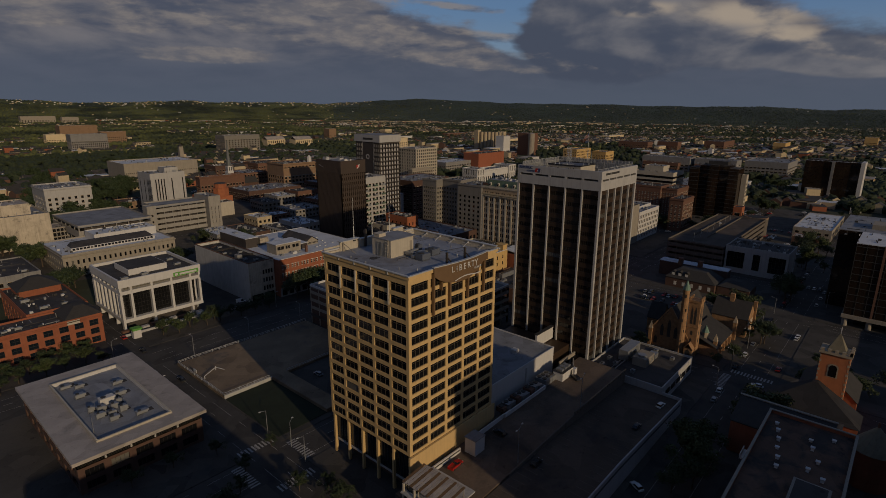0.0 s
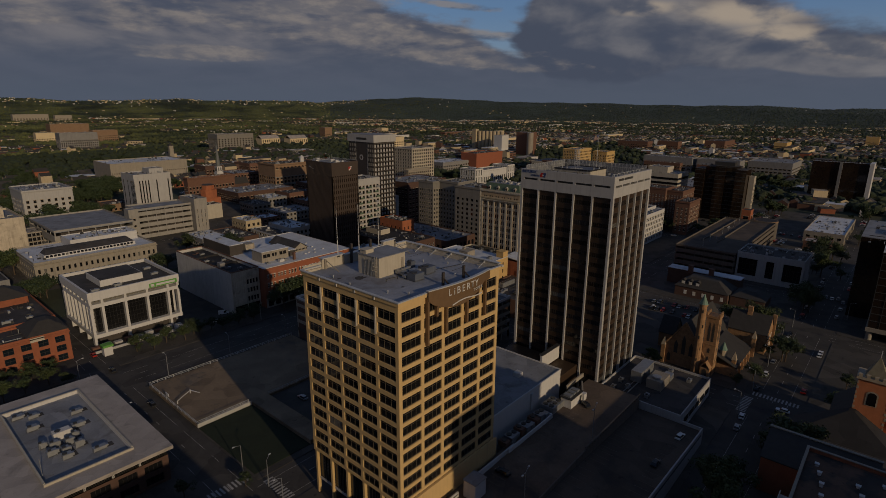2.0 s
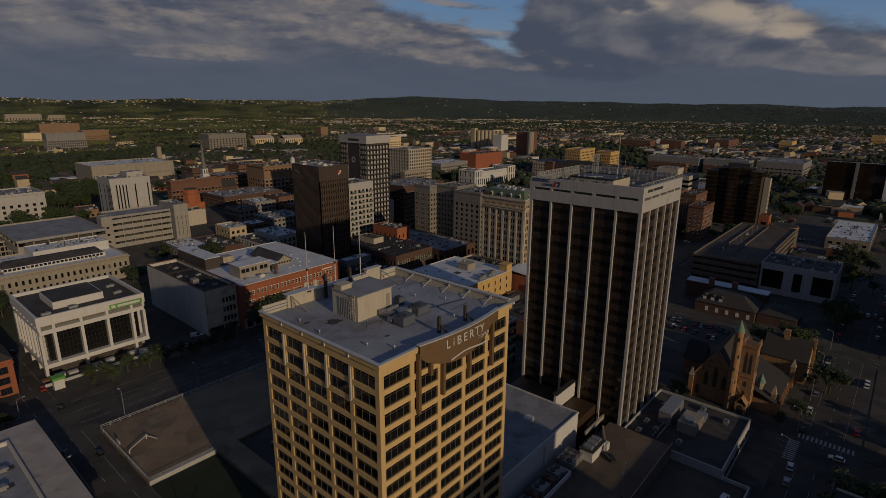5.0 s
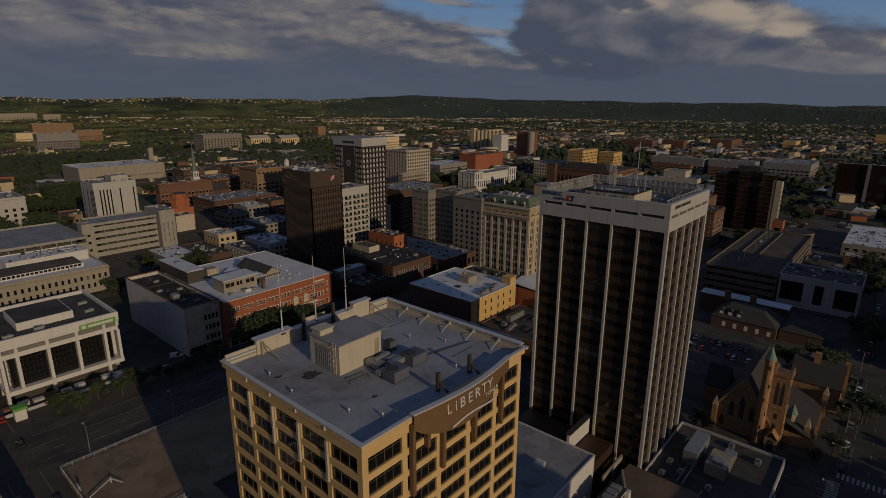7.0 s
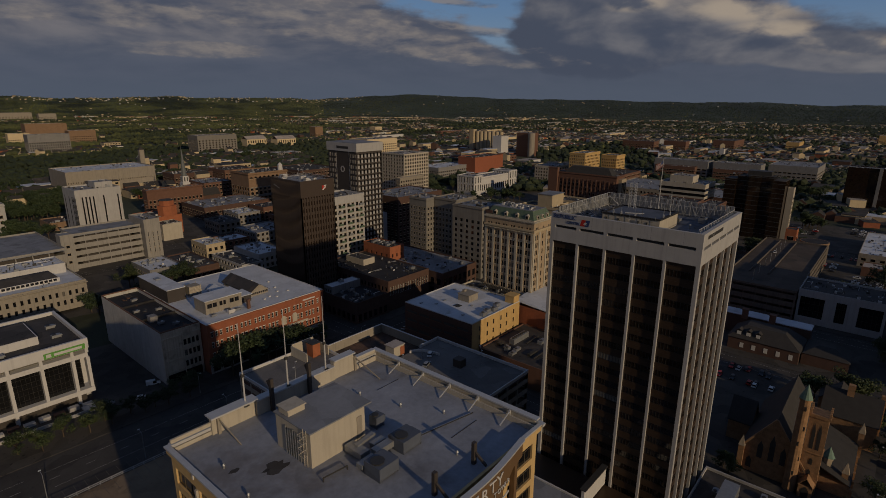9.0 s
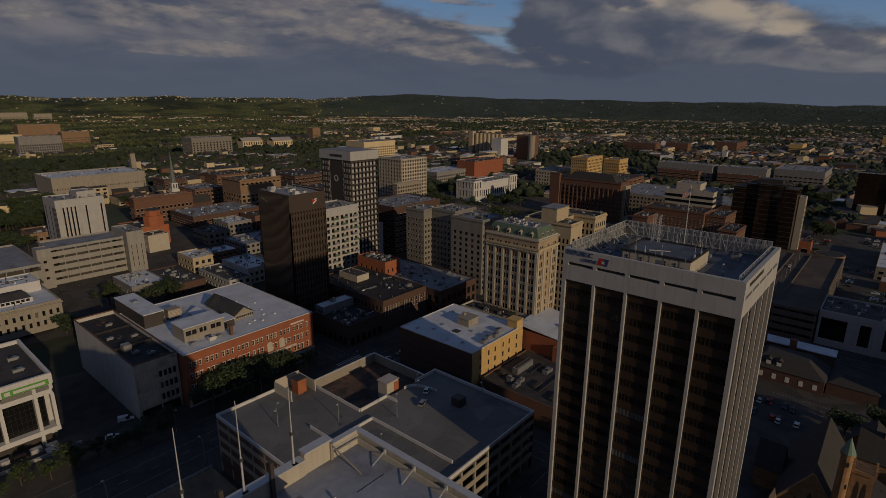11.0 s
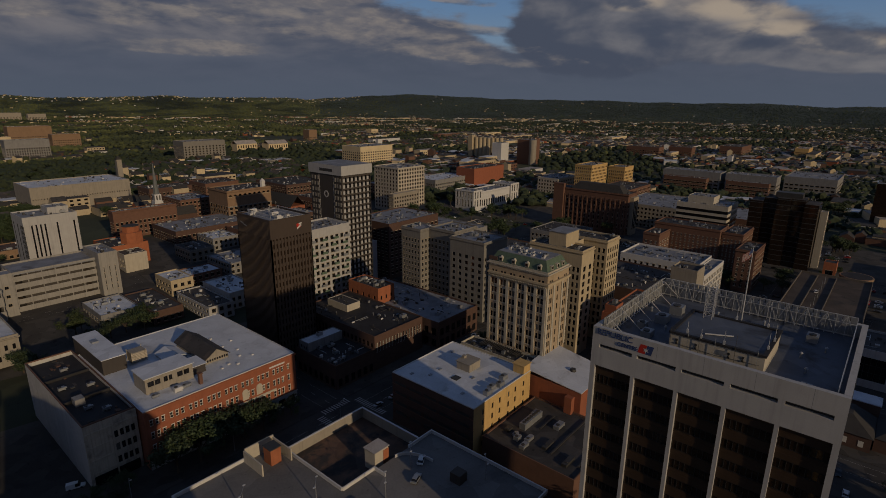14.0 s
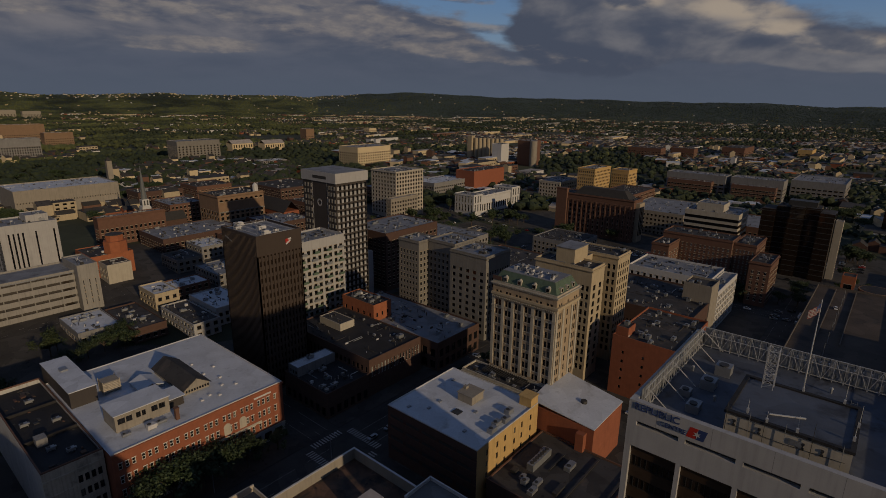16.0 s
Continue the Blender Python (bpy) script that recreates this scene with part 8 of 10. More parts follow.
round_stores()
simple("black_slab", "black glass office slab with white end piers", 705.0, -40.0, 727.0, 15.0, 46.0, GLASSBRONZE, ROOFGREY, None, None, 2, 1.0, category="office building")
ends = thing("end_pier", (703, -44, 0), "tall white end pier of a black slab", "pier")
part("pier", MB().box(703.0, -44.0, 0, 730.0, -40.1, 47.5), BRIGHT, ends)
part("pier", MB().box(703.4, -15.0, 0, 704.99, -12.0, 47.5), GREYWALL, ends)
office = thing("black_office", (496, 40, 0), "black glass office block with stepped bays", "office building")
BLOCKS.append((496.0, 40.0, 516.0, 86.0, 53.0))
for k_, (dx, top_) in enumerate(((0.0, 50.5), (2.6, 53.0), (0.6, 53.0), (3.2, 52.0), (0.2, 49.5))):
    y_ = 40.0 + 9.2 * k_
    bay = part("bay", MB().box(496.0 + dx, y_, 0, 516.0, y_ + 9.17, top_), GLASSBRONZE, office, "black glass bay")
    part("bay_roof", MB().box(496.2 + dx, y_ + 0.2, top_, 515.8, y_ + 9.0, top_ + 0.3), ROOFDARK, bay)
    for z_ in range(4, int(top_), 4):
        part("floor_line", MB().box(495.9 + dx, y_, z_, 495.99 + dx, y_ + 9.17, z_ + 0.5), DARKSTEEL, bay)
part("plant_box", MB().box(502.0, 52.0, 53.3, 512.0, 70.0, 57.0), DARKSTEEL, office)
simple("striped_end", "white ribbed end wing of an office block", 508.0, 35.0, 515.0, 39.6, 44.0, CREAM, ROOFGREY, (4, 0.7, 3, 9, 4.0, 2.0, ONE), None, 1, 0.6)
raised = thing("glass_office", (242, -110, 0), "dark bronze glass office block raised on round pale pillars", "office building")
BLOCKS.append((242.0, -110.0, 330.0, -64.0, 44.4))
part("front_body", MB().box(242.4, -109.6, 6.6, 274.8, -75.2, 44.0), GLASSBRONZE, raised, "bronze glass")
part("rear_body", MB().box(274.9, -109.6, 0.2, 330.0, -64.4, 44.0), GLASSBRONZE, raised, "bronze glass")
part("side_wall", MB().box(242.2, -110.0, 6.6, 274.8, -109.61, 44.0), FIREBRICK, raised, "orange brick side wall")
part("ledge", MB().box(241.6, -110.2, 4.6, 274.8, -74.6, 6.6), BEIGE, raised)
part("recess", MB().box(248.0, -104.0, 0.2, 274.8, -80.0, 4.6), GLASS, raised)
for y_ in (-107.0, -97.0, -86.4, -76.4):
    part("pillar", MB().cyl(243.6, y_, 0.16, 4.6, 1.3, None, 14), BEIGE, raised)
for k_ in range(10):
    part("floor_line", MB().box(242.25, -109.6, 10.0 + 3.6 * k_, 242.39, -75.2, 10.35 + 3.6 * k_), DARKSTEEL, raised)
for k_ in range(9):
    part("mullion", MB().box(242.22, -109.4 + 4.25 * k_, 6.6, 242.39, -109.15 + 4.25 * k_, 44.0), DARKSTEEL, raised)
part("corner_post", MB().box(241.9, -87.2, 4.6, 242.39, -86.2, 44.4), MIDBRICK, raised)
part("roof", MB().box(242.2, -109.8, 44.0, 274.8, -75.0, 44.4), ROOFWHITE, raised)
part("rear_roof", MB().box(274.9, -109.8, 44.0, 330.2, -64.2, 44.4), ROOFGREY, raised)
part("plant_box", MB().box(286.0, -92.0, 44.4, 300.0, -78.0, 47.0), BEIGE, raised)
simple("low_school", "long low buff school block", 455.0, -46.0, 542.0, -18.0, 9.0, BEIGE, ROOFWHITE, (22, 0.5, 1, 2, 4, 2, ONE), (5, 0.5, 1, 2, 4, 2, ONE), 4, 0.6)
simple("brown_low", "low brown wall block", 428.0, -40.0, 444.0, -22.0, 6.0, MIDBRICK, ROOFBUFF, None, None, 0, 0.5)
for x0_, y0_, x1_, y1_, top_ in ((835.0, 190.0, 865.0, 268.0, 28.0), (838.0, 122.0, 868.0, 184.0, 28.0), (880.0, 60.0, 960.0, 120.0, 26.0)):
    simple("convention_hall", "long pale convention hall with a white gable", x0_, y0_, x1_, y1_, top_, GREYWALL, ROOFGREY, (12, 0.7, 6, 3, 5, 2, ONE), (10, 0.7, 6, 3, 5, 2, ONE), 4, 1.0)
for x0_, y0_, y1_ in ((822.0, 204.0, 262.0), (826.0, 128.0, 180.0)):
    simple("hall_front", "brown brick hall front with window bands", x0_, y0_, x0_ + 12.6, y1_, 20.0, MIDBRICK, ROOFGREY, (3, 0.7, 5, 3, 4.6, 1.8, ONE), (14, 0.8, 5, 3, 4.6, 1.8, ONE), 3, 0.8)
# Grain silos.
silo = thing("grain_silo", (866, 640, 0), "row of pale cylindrical grain silos", "silo")
for k in range(7):
    part("bin", MB().cyl(866 + 2.5 * k, 637 - 7.8 * k, ground_z(866, 637), 54, 4.2, None, 14), WARMSTONE, silo)
part("head_house", MB().box(858, 642, ground_z(866, 642), 868, 652, 58), WARMSTONE, silo)
simple("white_elevator", "white sunlit elevator block", 838.0, 560.0, 862.0, 580.0, 48.0, BRIGHT, ROOFGREY, None, None, 1, 0.5)
simple("dark_elevator", "dark brick grain elevator block", 872.0, 520.0, 905.0, 548.0, 54.0, MIDBRICK, ROOFGREY, None, None, 1, 0.5)
bin2 = thing("grain_silo", (867, 512, 0), "sunlit buff cylindrical grain silo", "silo")
part("bin", MB().cyl(869, 513, ground_z(869, 513), 55, 6.5, None, 16), BEIGE, bin2)
simple("white_warehouse", "big pale office block on a rise", 465.0, 1000.0, 545.0, 1040.0, 45.0, DIMSTONE, ROOFGREY, (12, 0.4, 3, 6, 4.4, 2.6, ONE), (18, 0.4, 3, 6, 4.4, 2.6, ONE), 4, 0.9)
simple("sunlit_flats", "sunlit cream apartment block", 625.0, 700.0, 700.0, 748.0, 45.0, FARCREAM, ROOFGREY, (14, 0.5, 3, 6, 4.2, 2, ONE), (9, 0.5, 3, 6, 4.2, 2, ONE), 3, 0.8)


def spire_church():
    """White-based church tower with a tall lead spire, and the dark brick nave behind it."""
    z = ground_z(209, 494)
    root = thing("spire_church", (209, 494, z), "dark brick church with a tall grey lead spire", "church")
    tower = part("tower", MB().box(205.5, 490.5, z - 1, 212.5, 497.5, 36.0), BRIGHT, root, "white stone tower base")
    part("belfry", MB().box(206.2, 491.2, 36.0, 211.8, 496.8, 42.0), BRIGHT, tower)
    for x in (207.4, 209.8):
        part("louvre_opening", MB().box(x, 491.1, 37.0, x + 1.1, 491.19, 41.0), DARKSTEEL, tower)
    for y in (492.4, 494.8):
        part("louvre_opening", MB().box(206.1, y, 37.0, 206.19, y + 1.1, 41.0), DARKSTEEL, tower)
    part("spire", MB().cyl(209, 494, 42.0, 70.0, 2.6, 0.08, 8), SPIRELEAD, tower, "grey lead spire")
    part("nave", MB().box(213.0, 488.0, z - 1, 240.0, 500.0, z + 11), DARKBRICK, root)
    part("roof", MB().gable(213.0, 488.0, 240.0, 500.0, z + 11, z + 17, "x", 0.4), SHINGLE, root)
    z = ground_z(300, 440)
    red = thing("red_church", (300, 430, z), "large dark red brick church hall with a slate roof", "church")
    part("wall", MB().box(302.0, 430.0, z - 1, 318.0, 480.0, z + 15), REDBRICK, red)
    part("roof", MB().gable(302.0, 430.0, 318.0, 480.0, z + 15, z + 24, "y", 0.5), SHINGLE, red)
    for k in range(9):
        part("lancet_window", MB().box(301.9, 434.0 + 5.0 * k, z + 3, 301.99, 435.6 + 5.0 * k, z + 11), GLASS, red)
    z = ground_z(280, 781)
    bell = thing("bell_tower", (280, 781, z), "square buff stone bell tower", "tower")
    part("shaft", MB().box(277.0, 778.0, z - 1, 283.0, 784.0, z + 34), BEIGE, bell)
    part("cap", pyramid(MB(), 276.6, 777.6, 283.4, 784.4, z + 34, z + 39), SHINGLE, bell)


simple("striped_school", "white and dark banded institutional block", 250.0, 1222.0, 318.0, 1250.0, 46.0, GREYWALL, ROOFGREY, (18, 0.5, 3, 5, 4.6, 3.2, ONE), (8, 0.5, 3, 5, 4.6, 3.2, ONE), 4, 0.8)
simple("brick_campus", "long orange brick institutional block", 363.0, 1745.0, 458.0, 1785.0, 46.0, DULLBUFF, ROOFGREY, (26, 0.4, 3, 4, 5, 2.4, ONE), (10, 0.4, 3, 4, 5, 2.4, ONE), 4, 0.8)
simple("brick_campus", "orange brick institutional wing", 400.0, 1525.0, 458.0, 1555.0, 36.0, DULLBUFF, ROOFGREY, (12, 0.4, 3, 4, 5, 2.4, ONE), (8, 0.4, 3, 4, 5, 2.4, ONE), 3, 0.8)

FARGRID = (12, 0.45, 3, 3, 4.4, 2.2, ONE)
for name_, label_, x0_, y0_, x1_, y1_, top_, wall_, roof_ in (
        ("campus_wing", "low cream wing of a brick campus", 295.0, 1600.0, 338.0, 1624.0, 30.0, FARCREAM, ROOFGREY), ("hillside_complex", "long sunlit cream complex on a wooded slope", 592.0, 3300.0, 740.0, 3340.0, 42.0, BEIGE, ROOFBUFF),
        ("hillside_complex", "sunlit cream wing on a wooded slope", 745.0, 3210.0, 818.0, 3240.0, 38.0, BEIGE, ROOFBUFF), ("orange_block", "small sunlit orange apartment tower", 958.0, 1300.0, 985.0, 1328.0, 36.0, DULLBUFF, ROOFBUFF),
        ("white_shed", "low grey shed with a white roof", 528.0, 828.0, 575.0, 856.0, 20.0, GREYWALL, ROOFWHITE), ("cream_block", "sunlit cream commercial block", 1312.0, 1430.0, 1345.0, 1458.0, 20.0, FARCREAM, ROOFBUFF),
        ("brick_row", "long red brick commercial row", 1250.0, 420.0, 1282.0, 494.0, 24.0, MIDBRICK, ROOFDARK), ("brick_row", "red brick commercial row", 1303.0, 366.0, 1330.0, 416.0, 24.0, MIDBRICK, ROOFDARK),
        ("brick_row", "orange brick commercial row", 1407.0, 288.0, 1504.0, 335.0, 24.0, MIDBRICK, ROOFDARK), ("yellow_block", "sunlit yellow brick block", 1496.0, 170.0, 1560.0, 197.0, 22.0, OCHRE, ROOFBUFF),
        ("yellow_block", "sunlit yellow brick hall", 1860.0, 10.0, 1890.0, 40.0, 28.0, OCHRE, ROOFBUFF), ("long_shed", "long low cream warehouse", 1655.0, 705.0, 1770.0, 730.0, 13.0, FARCREAM, ROOFWHITE),
        ("long_shed", "long low cream warehouse", 1490.0, 960.0, 1600.0, 985.0, 12.0, FARCREAM, ROOFBUFF), ("long_shed", "long low cream warehouse", 1560.0, 1120.0, 1650.0, 1140.0, 12.0, FARCREAM, ROOFBUFF), ("long_shed", "long low brick warehouse", 1380.0, 1180.0, 1490.0, 1205.0, 12.0, MIDBRICK, ROOFBUFF)):
    simple(name_, label_, x0_, y0_, x1_, y1_, top_, wall_, roof_, FARGRID, FARGRID, 2, 0.6)
for gx_, gy_ in ((640.0, 1128.0), (694.0, 1088.0)):
    gabled = thing("gabled_hall", (gx_, gy_, 12.0), "long tan hall with a gabled roof", "hall")
    part("wall", MB().box(gx_, gy_, 8.0, gx_ + 50.0, gy_ + 26.0, 24.0), FARCREAM, gabled)
    part("roof", MB().gable(gx_, gy_, gx_ + 50.0, gy_ + 26.0, 24.0, 31.0, "x", 0.5), ROOFBUFF, gabled)
    for k_ in range(8):
        part("window", MB().box(gx_ + 3.0 + 6.0 * k_, gy_ - 0.1, 15.0, gx_ + 5.4 + 6.0 * k_, gy_ - 0.005, 21.0), GLASS, gabled)

# ---- churches and brick blocks along the right-hand street ----


def pyramid(mb, x0, y0, x1, y1, z0, z1, m=0):
    c = ((x0 + x1) / 2, (y0 + y1) / 2, z1)
    ring = [(x0, y0, z0), (x1, y0, z0), (x1, y1, z0), (x0, y1, z0)]
    for k in range(4):
        mb.face([ring[k], ring[(k + 1) % 4], c], m)
    return mb.face(ring[::-1], m)


def nave(root, x0, y0, x1, y1, eave, ridge, along, wall=None, roof=None):
    wall, roof = wall or STONE, roof or SHINGLE
    mb = MB().box(x0, y0, 0.16, x1, y1, eave)
    if along == "x":
        c = (y0 + y1) / 2
        for x in (x0, x1):
            mb.face([(x, y0, eave), (x, y1, eave), (x, c, ridge)])
    else:
        c = (x0 + x1) / 2
        for y in (y0, y1):
            mb.face([(x0, y, eave), (x1, y, eave), (c, y, ridge)])
    part("wall", mb, wall, root)
    part("roof", MB().gable(x0, y0, x1, y1, eave, ridge + 0.1, along, 0.35), roof, root)


def lancet(root, side, s, z, w, h, mat):
    """A pointed window on the plane x = s or y = s; side names the wall."""
    axis, at, across = s
    pts = [(-w / 2, 0), (w / 2, 0), (w / 2, h * 0.7), (0, h), (-w / 2, h * 0.7)]
    mb = MB()
    if axis == "y":
        mb.face([(across + a, at - 0.06, z + b) for a, b in pts])
    else:
        mb.face([(at - 0.06, across - a, z + b) for a, b in pts])
    part("lancet_window", mb, mat, root)


def stone_church():
    root = thing("stone_church", (150, -44, 0), "rough sandstone church with a slender round turret and steep slate roofs", "church")
    nave(root, 152.6, -26.2, 190.0, -9.2, 7.2, 19.8, "x")
    nave(root, 168.0, -9.0, 178.0, -2.0, 7.5, 14.0, "y")
    # Copings of the west gable and its stepped lancets.
    for y in (-9.0, -26.4):
        part("gable_coping", MB().beam((152.4, y, 7.6), (152.4, -17.7, 20.6), 0.8, 0.6), STONE, root)
    for y, z, h in ((-17.7, 6.0, 9.0), (-14.6, 6.0, 6.0), (-20.8, 6.0, 6.0), (-12.0, 1.5, 4.0), (-23.0, 1.5, 4.0)):
        lancet(root, "W", ("x", 152.6, y), z, 1.5, h, DARKSTEEL)
    # South aisle with a lean-to slate roof.
    part("aisle_wall", MB().box(157.2, -37.6, 0.16, 184.0, -26.4, 4.4), STONE, root)
    part("aisle_roof", MB().slab([(156.8, -38.0, 4.4), (184.4, -38.0, 4.4), (184.4, -26.3, 9.4), (156.8, -26.3, 9.4)], 0.25), SHINGLE, root)
    for k in range(5):
        lancet(root, "S", ("y", -37.6, 160.0 + 5.0 * k), 1.0, 1.2, 2.8, DARKSTEEL)
        part("buttress", MB().box(157.2 + 5.0 * k, -38.6, 0.16, 158.2 + 5.0 * k, -37.61, 3.6), STONE, root)
    # Bell tower and stair turret.
    tower = part("bell_tower", MB().box(152.4, -30.0, 0.16, 157.0, -25.2, 26.4), STONE, root)
    for k in range(4):
        for x, y in ((152.2 + 1.35 * k, -30.3), (152.2 + 1.35 * k, -25.6)):
            part("merlon", MB().box(x, y, 26.4, x + 0.7, y + 0.5, 27.8), STONE, tower)
    part("tower_cap", MB().box(152.1, -30.3, 25.4, 157.3, -24.9, 26.39), STONE, tower)
    for z in (5.0, 13.6):
        part("string_course", MB().box(152.2, -30.2, z, 157.2, -25.0, z + 0.35), STONE, tower)
    for x in (153.9, 155.4):
        lancet(tower, "S", ("y", -30.0, x), 15.2, 0.9, 8.4, DARKSTEEL)
    for y in (-28.4, -26.9):
        lancet(tower, "W", ("x", 152.4, y), 15.2, 0.9, 8.4, DARKSTEEL)
    for z in (6.2, 10.0):
        lancet(tower, "S", ("y", -30.0, 154.7), z, 0.9, 2.2, DARKSTEEL)
        lancet(tower, "W", ("x", 152.4, -27.6), z, 0.9, 2.2, DARKSTEEL)
    turret = part("stair_turret", MB().cyl(151.4, -23.6, 0.16, 30.4, 1.7, 1.4, 14).cyl(151.4, -23.6, 30.4, 31.0, 1.7, 1.7, 14), STONE, root)
    part("turret_spire", MB().cyl(151.4, -23.6, 31.0, 35.4, 1.75, 0.05, 12), PATINA, turret, "green copper cone")
    for z, a in ((6, 3.4), (11, 4.0), (16, 3.3), (21, 3.9), (27.5, 3.5)):
        part("slit", MB().box(151.4 + 1.4 * math.cos(a) - 0.25, -23.6 + 1.4 * math.sin(a) - 0.25, z, 151.4 + 1.4 * math.cos(a) + 0.25, -23.6 + 1.4 * math.sin(a) + 0.25, z + 1.3), DARKSTEEL, turret)
    for x, y, z in ((152.4, -9.6, 8.6), (160.0, -36.2, 7.0), (184.6, -38.2, 9.0)):
        p = part("pinnacle", MB().box(x - 0.8, y - 0.8, 0.16, x + 0.8, y + 0.8, z), STONE, root)
        part("pinnacle_spire", pyramid(MB(), x - 0.95, y - 0.95, x + 0.95, y + 0.95, z, z + 3.6), BUFFSTONE, p)
    cupola = part("cupola", MB().cyl(161.0, -31.4, 7.0, 9.8, 1.4, 1.3, 8), BUFFSTONE, root)
    part("cupola_roof", MB().cyl(161.0, -31.4, 9.8, 13.2, 1.7, 0.05, 8), PATINA, cupola)
    part("porch", MB().box(149.4, -29.6, 0.16, 152.38, -26.0, 4.2), STONE, root)
    part("porch_roof", MB().gable(149.4, -29.6, 152.3, -26.0, 4.2, 6.6, "x", 0.2), STONE, root)
    lancet(root, "W", ("x", 149.4, -27.8), 0.2, 1.9, 3.8, DARKSTEEL)
    house = thing("gable_house", (196, -38, 0), "sandstone gabled parish house with a slate roof", "house")
    nave(house, 190.0, -42.0, 204.0, -26.0, 9.5, 16.5, "y")
    nave(house, 204.2, -36.0, 212.0, -24.0, 8.0, 13.0, "x")
    part("chimney", MB().box(195.6, -34.0, 13.0, 197.4, -32.0, 19.5), STONE, house)
    part("chimney", MB().box(203.0, -43.0, 0.16, 204.4, -41.4, 15.5), STONE, house)
    for x in (193.5, 197.0, 200.5):
        for z in (1.5, 5.5):
            part("window", MB().box(x - 0.7, -42.08, z, x + 0.7, -42.003, z + 2.2), SASH, house)
    # Dark hipped hall with dormers behind.
    hall = thing("hipped_hall", (247, -12, 0), "dark slate-roofed brick hall with white dormers and chimneys", "hall")
    part("wall", MB().box(247.0, -12.0, 0.16, 266.0, 17.0, 6.0), DARKBRICK, hall)
    part("roof", MB().prism([(246.5, -12.5), (266.5, -12.5), (266.5, 17.5), (246.5, 17.5)], 6.0, 11.0, 0, [(253, -5), (262, -5), (262, 11), (253, 11)]), SHINGLE, hall)
    for y in (5.0, 9.0, 13.0):
        d = part("dormer", MB().box(248.4, y - 1.1, 7.0, 252.0, y + 1.1, 9.2).gable(248.4, y - 1.1, 252.0, y + 1.1, 9.2, 10.0, "x", 0.2), SHINGLE, hall)
        part("dormer_window", MB().box(248.3, y - 0.9, 7.2, 248.39, y + 0.9, 9.0), SASH, d)
    for y in (3.0, 15.0):
        part("chimney", MB().box(266.2, y - 1.3, 9.0, 268.6, y + 1.3, 13.6).box(266.0, y - 1.5, 13.6, 268.8, y + 1.5, 14.0), MIDBRICK, hall)
    for y in (-9.0, -4.0, 1.0, 6.0, 11.0):
        part("window", MB().box(246.9, y - 0.8, 1.6, 246.99, y + 0.8, 4.0), SASH, hall)
    part("wing", MB().box(250.0, -30.0, 0.16, 268.0, -12.6, 5.5), DARKBRICK, hall)
    part("wing_roof", MB().prism([(249.6, -30.4), (268.4, -30.4), (268.4, -12.6), (249.6, -12.6)], 5.5, 8.5, 0, [(256, -24), (262, -24), (262, -18), (256, -18)]), SHINGLE, hall)
    part("flat_wing_wall", MB().box(268.9, -13.0, 0.16, 277.0, 29.0, 9.6), DARKBRICK, hall)
    part("flat_wing_roof", MB().box(268.7, -13.2, 9.6, 277.2, 29.2, 10.0), ROOFWHITE, hall, "white flat roof")


stone_church()


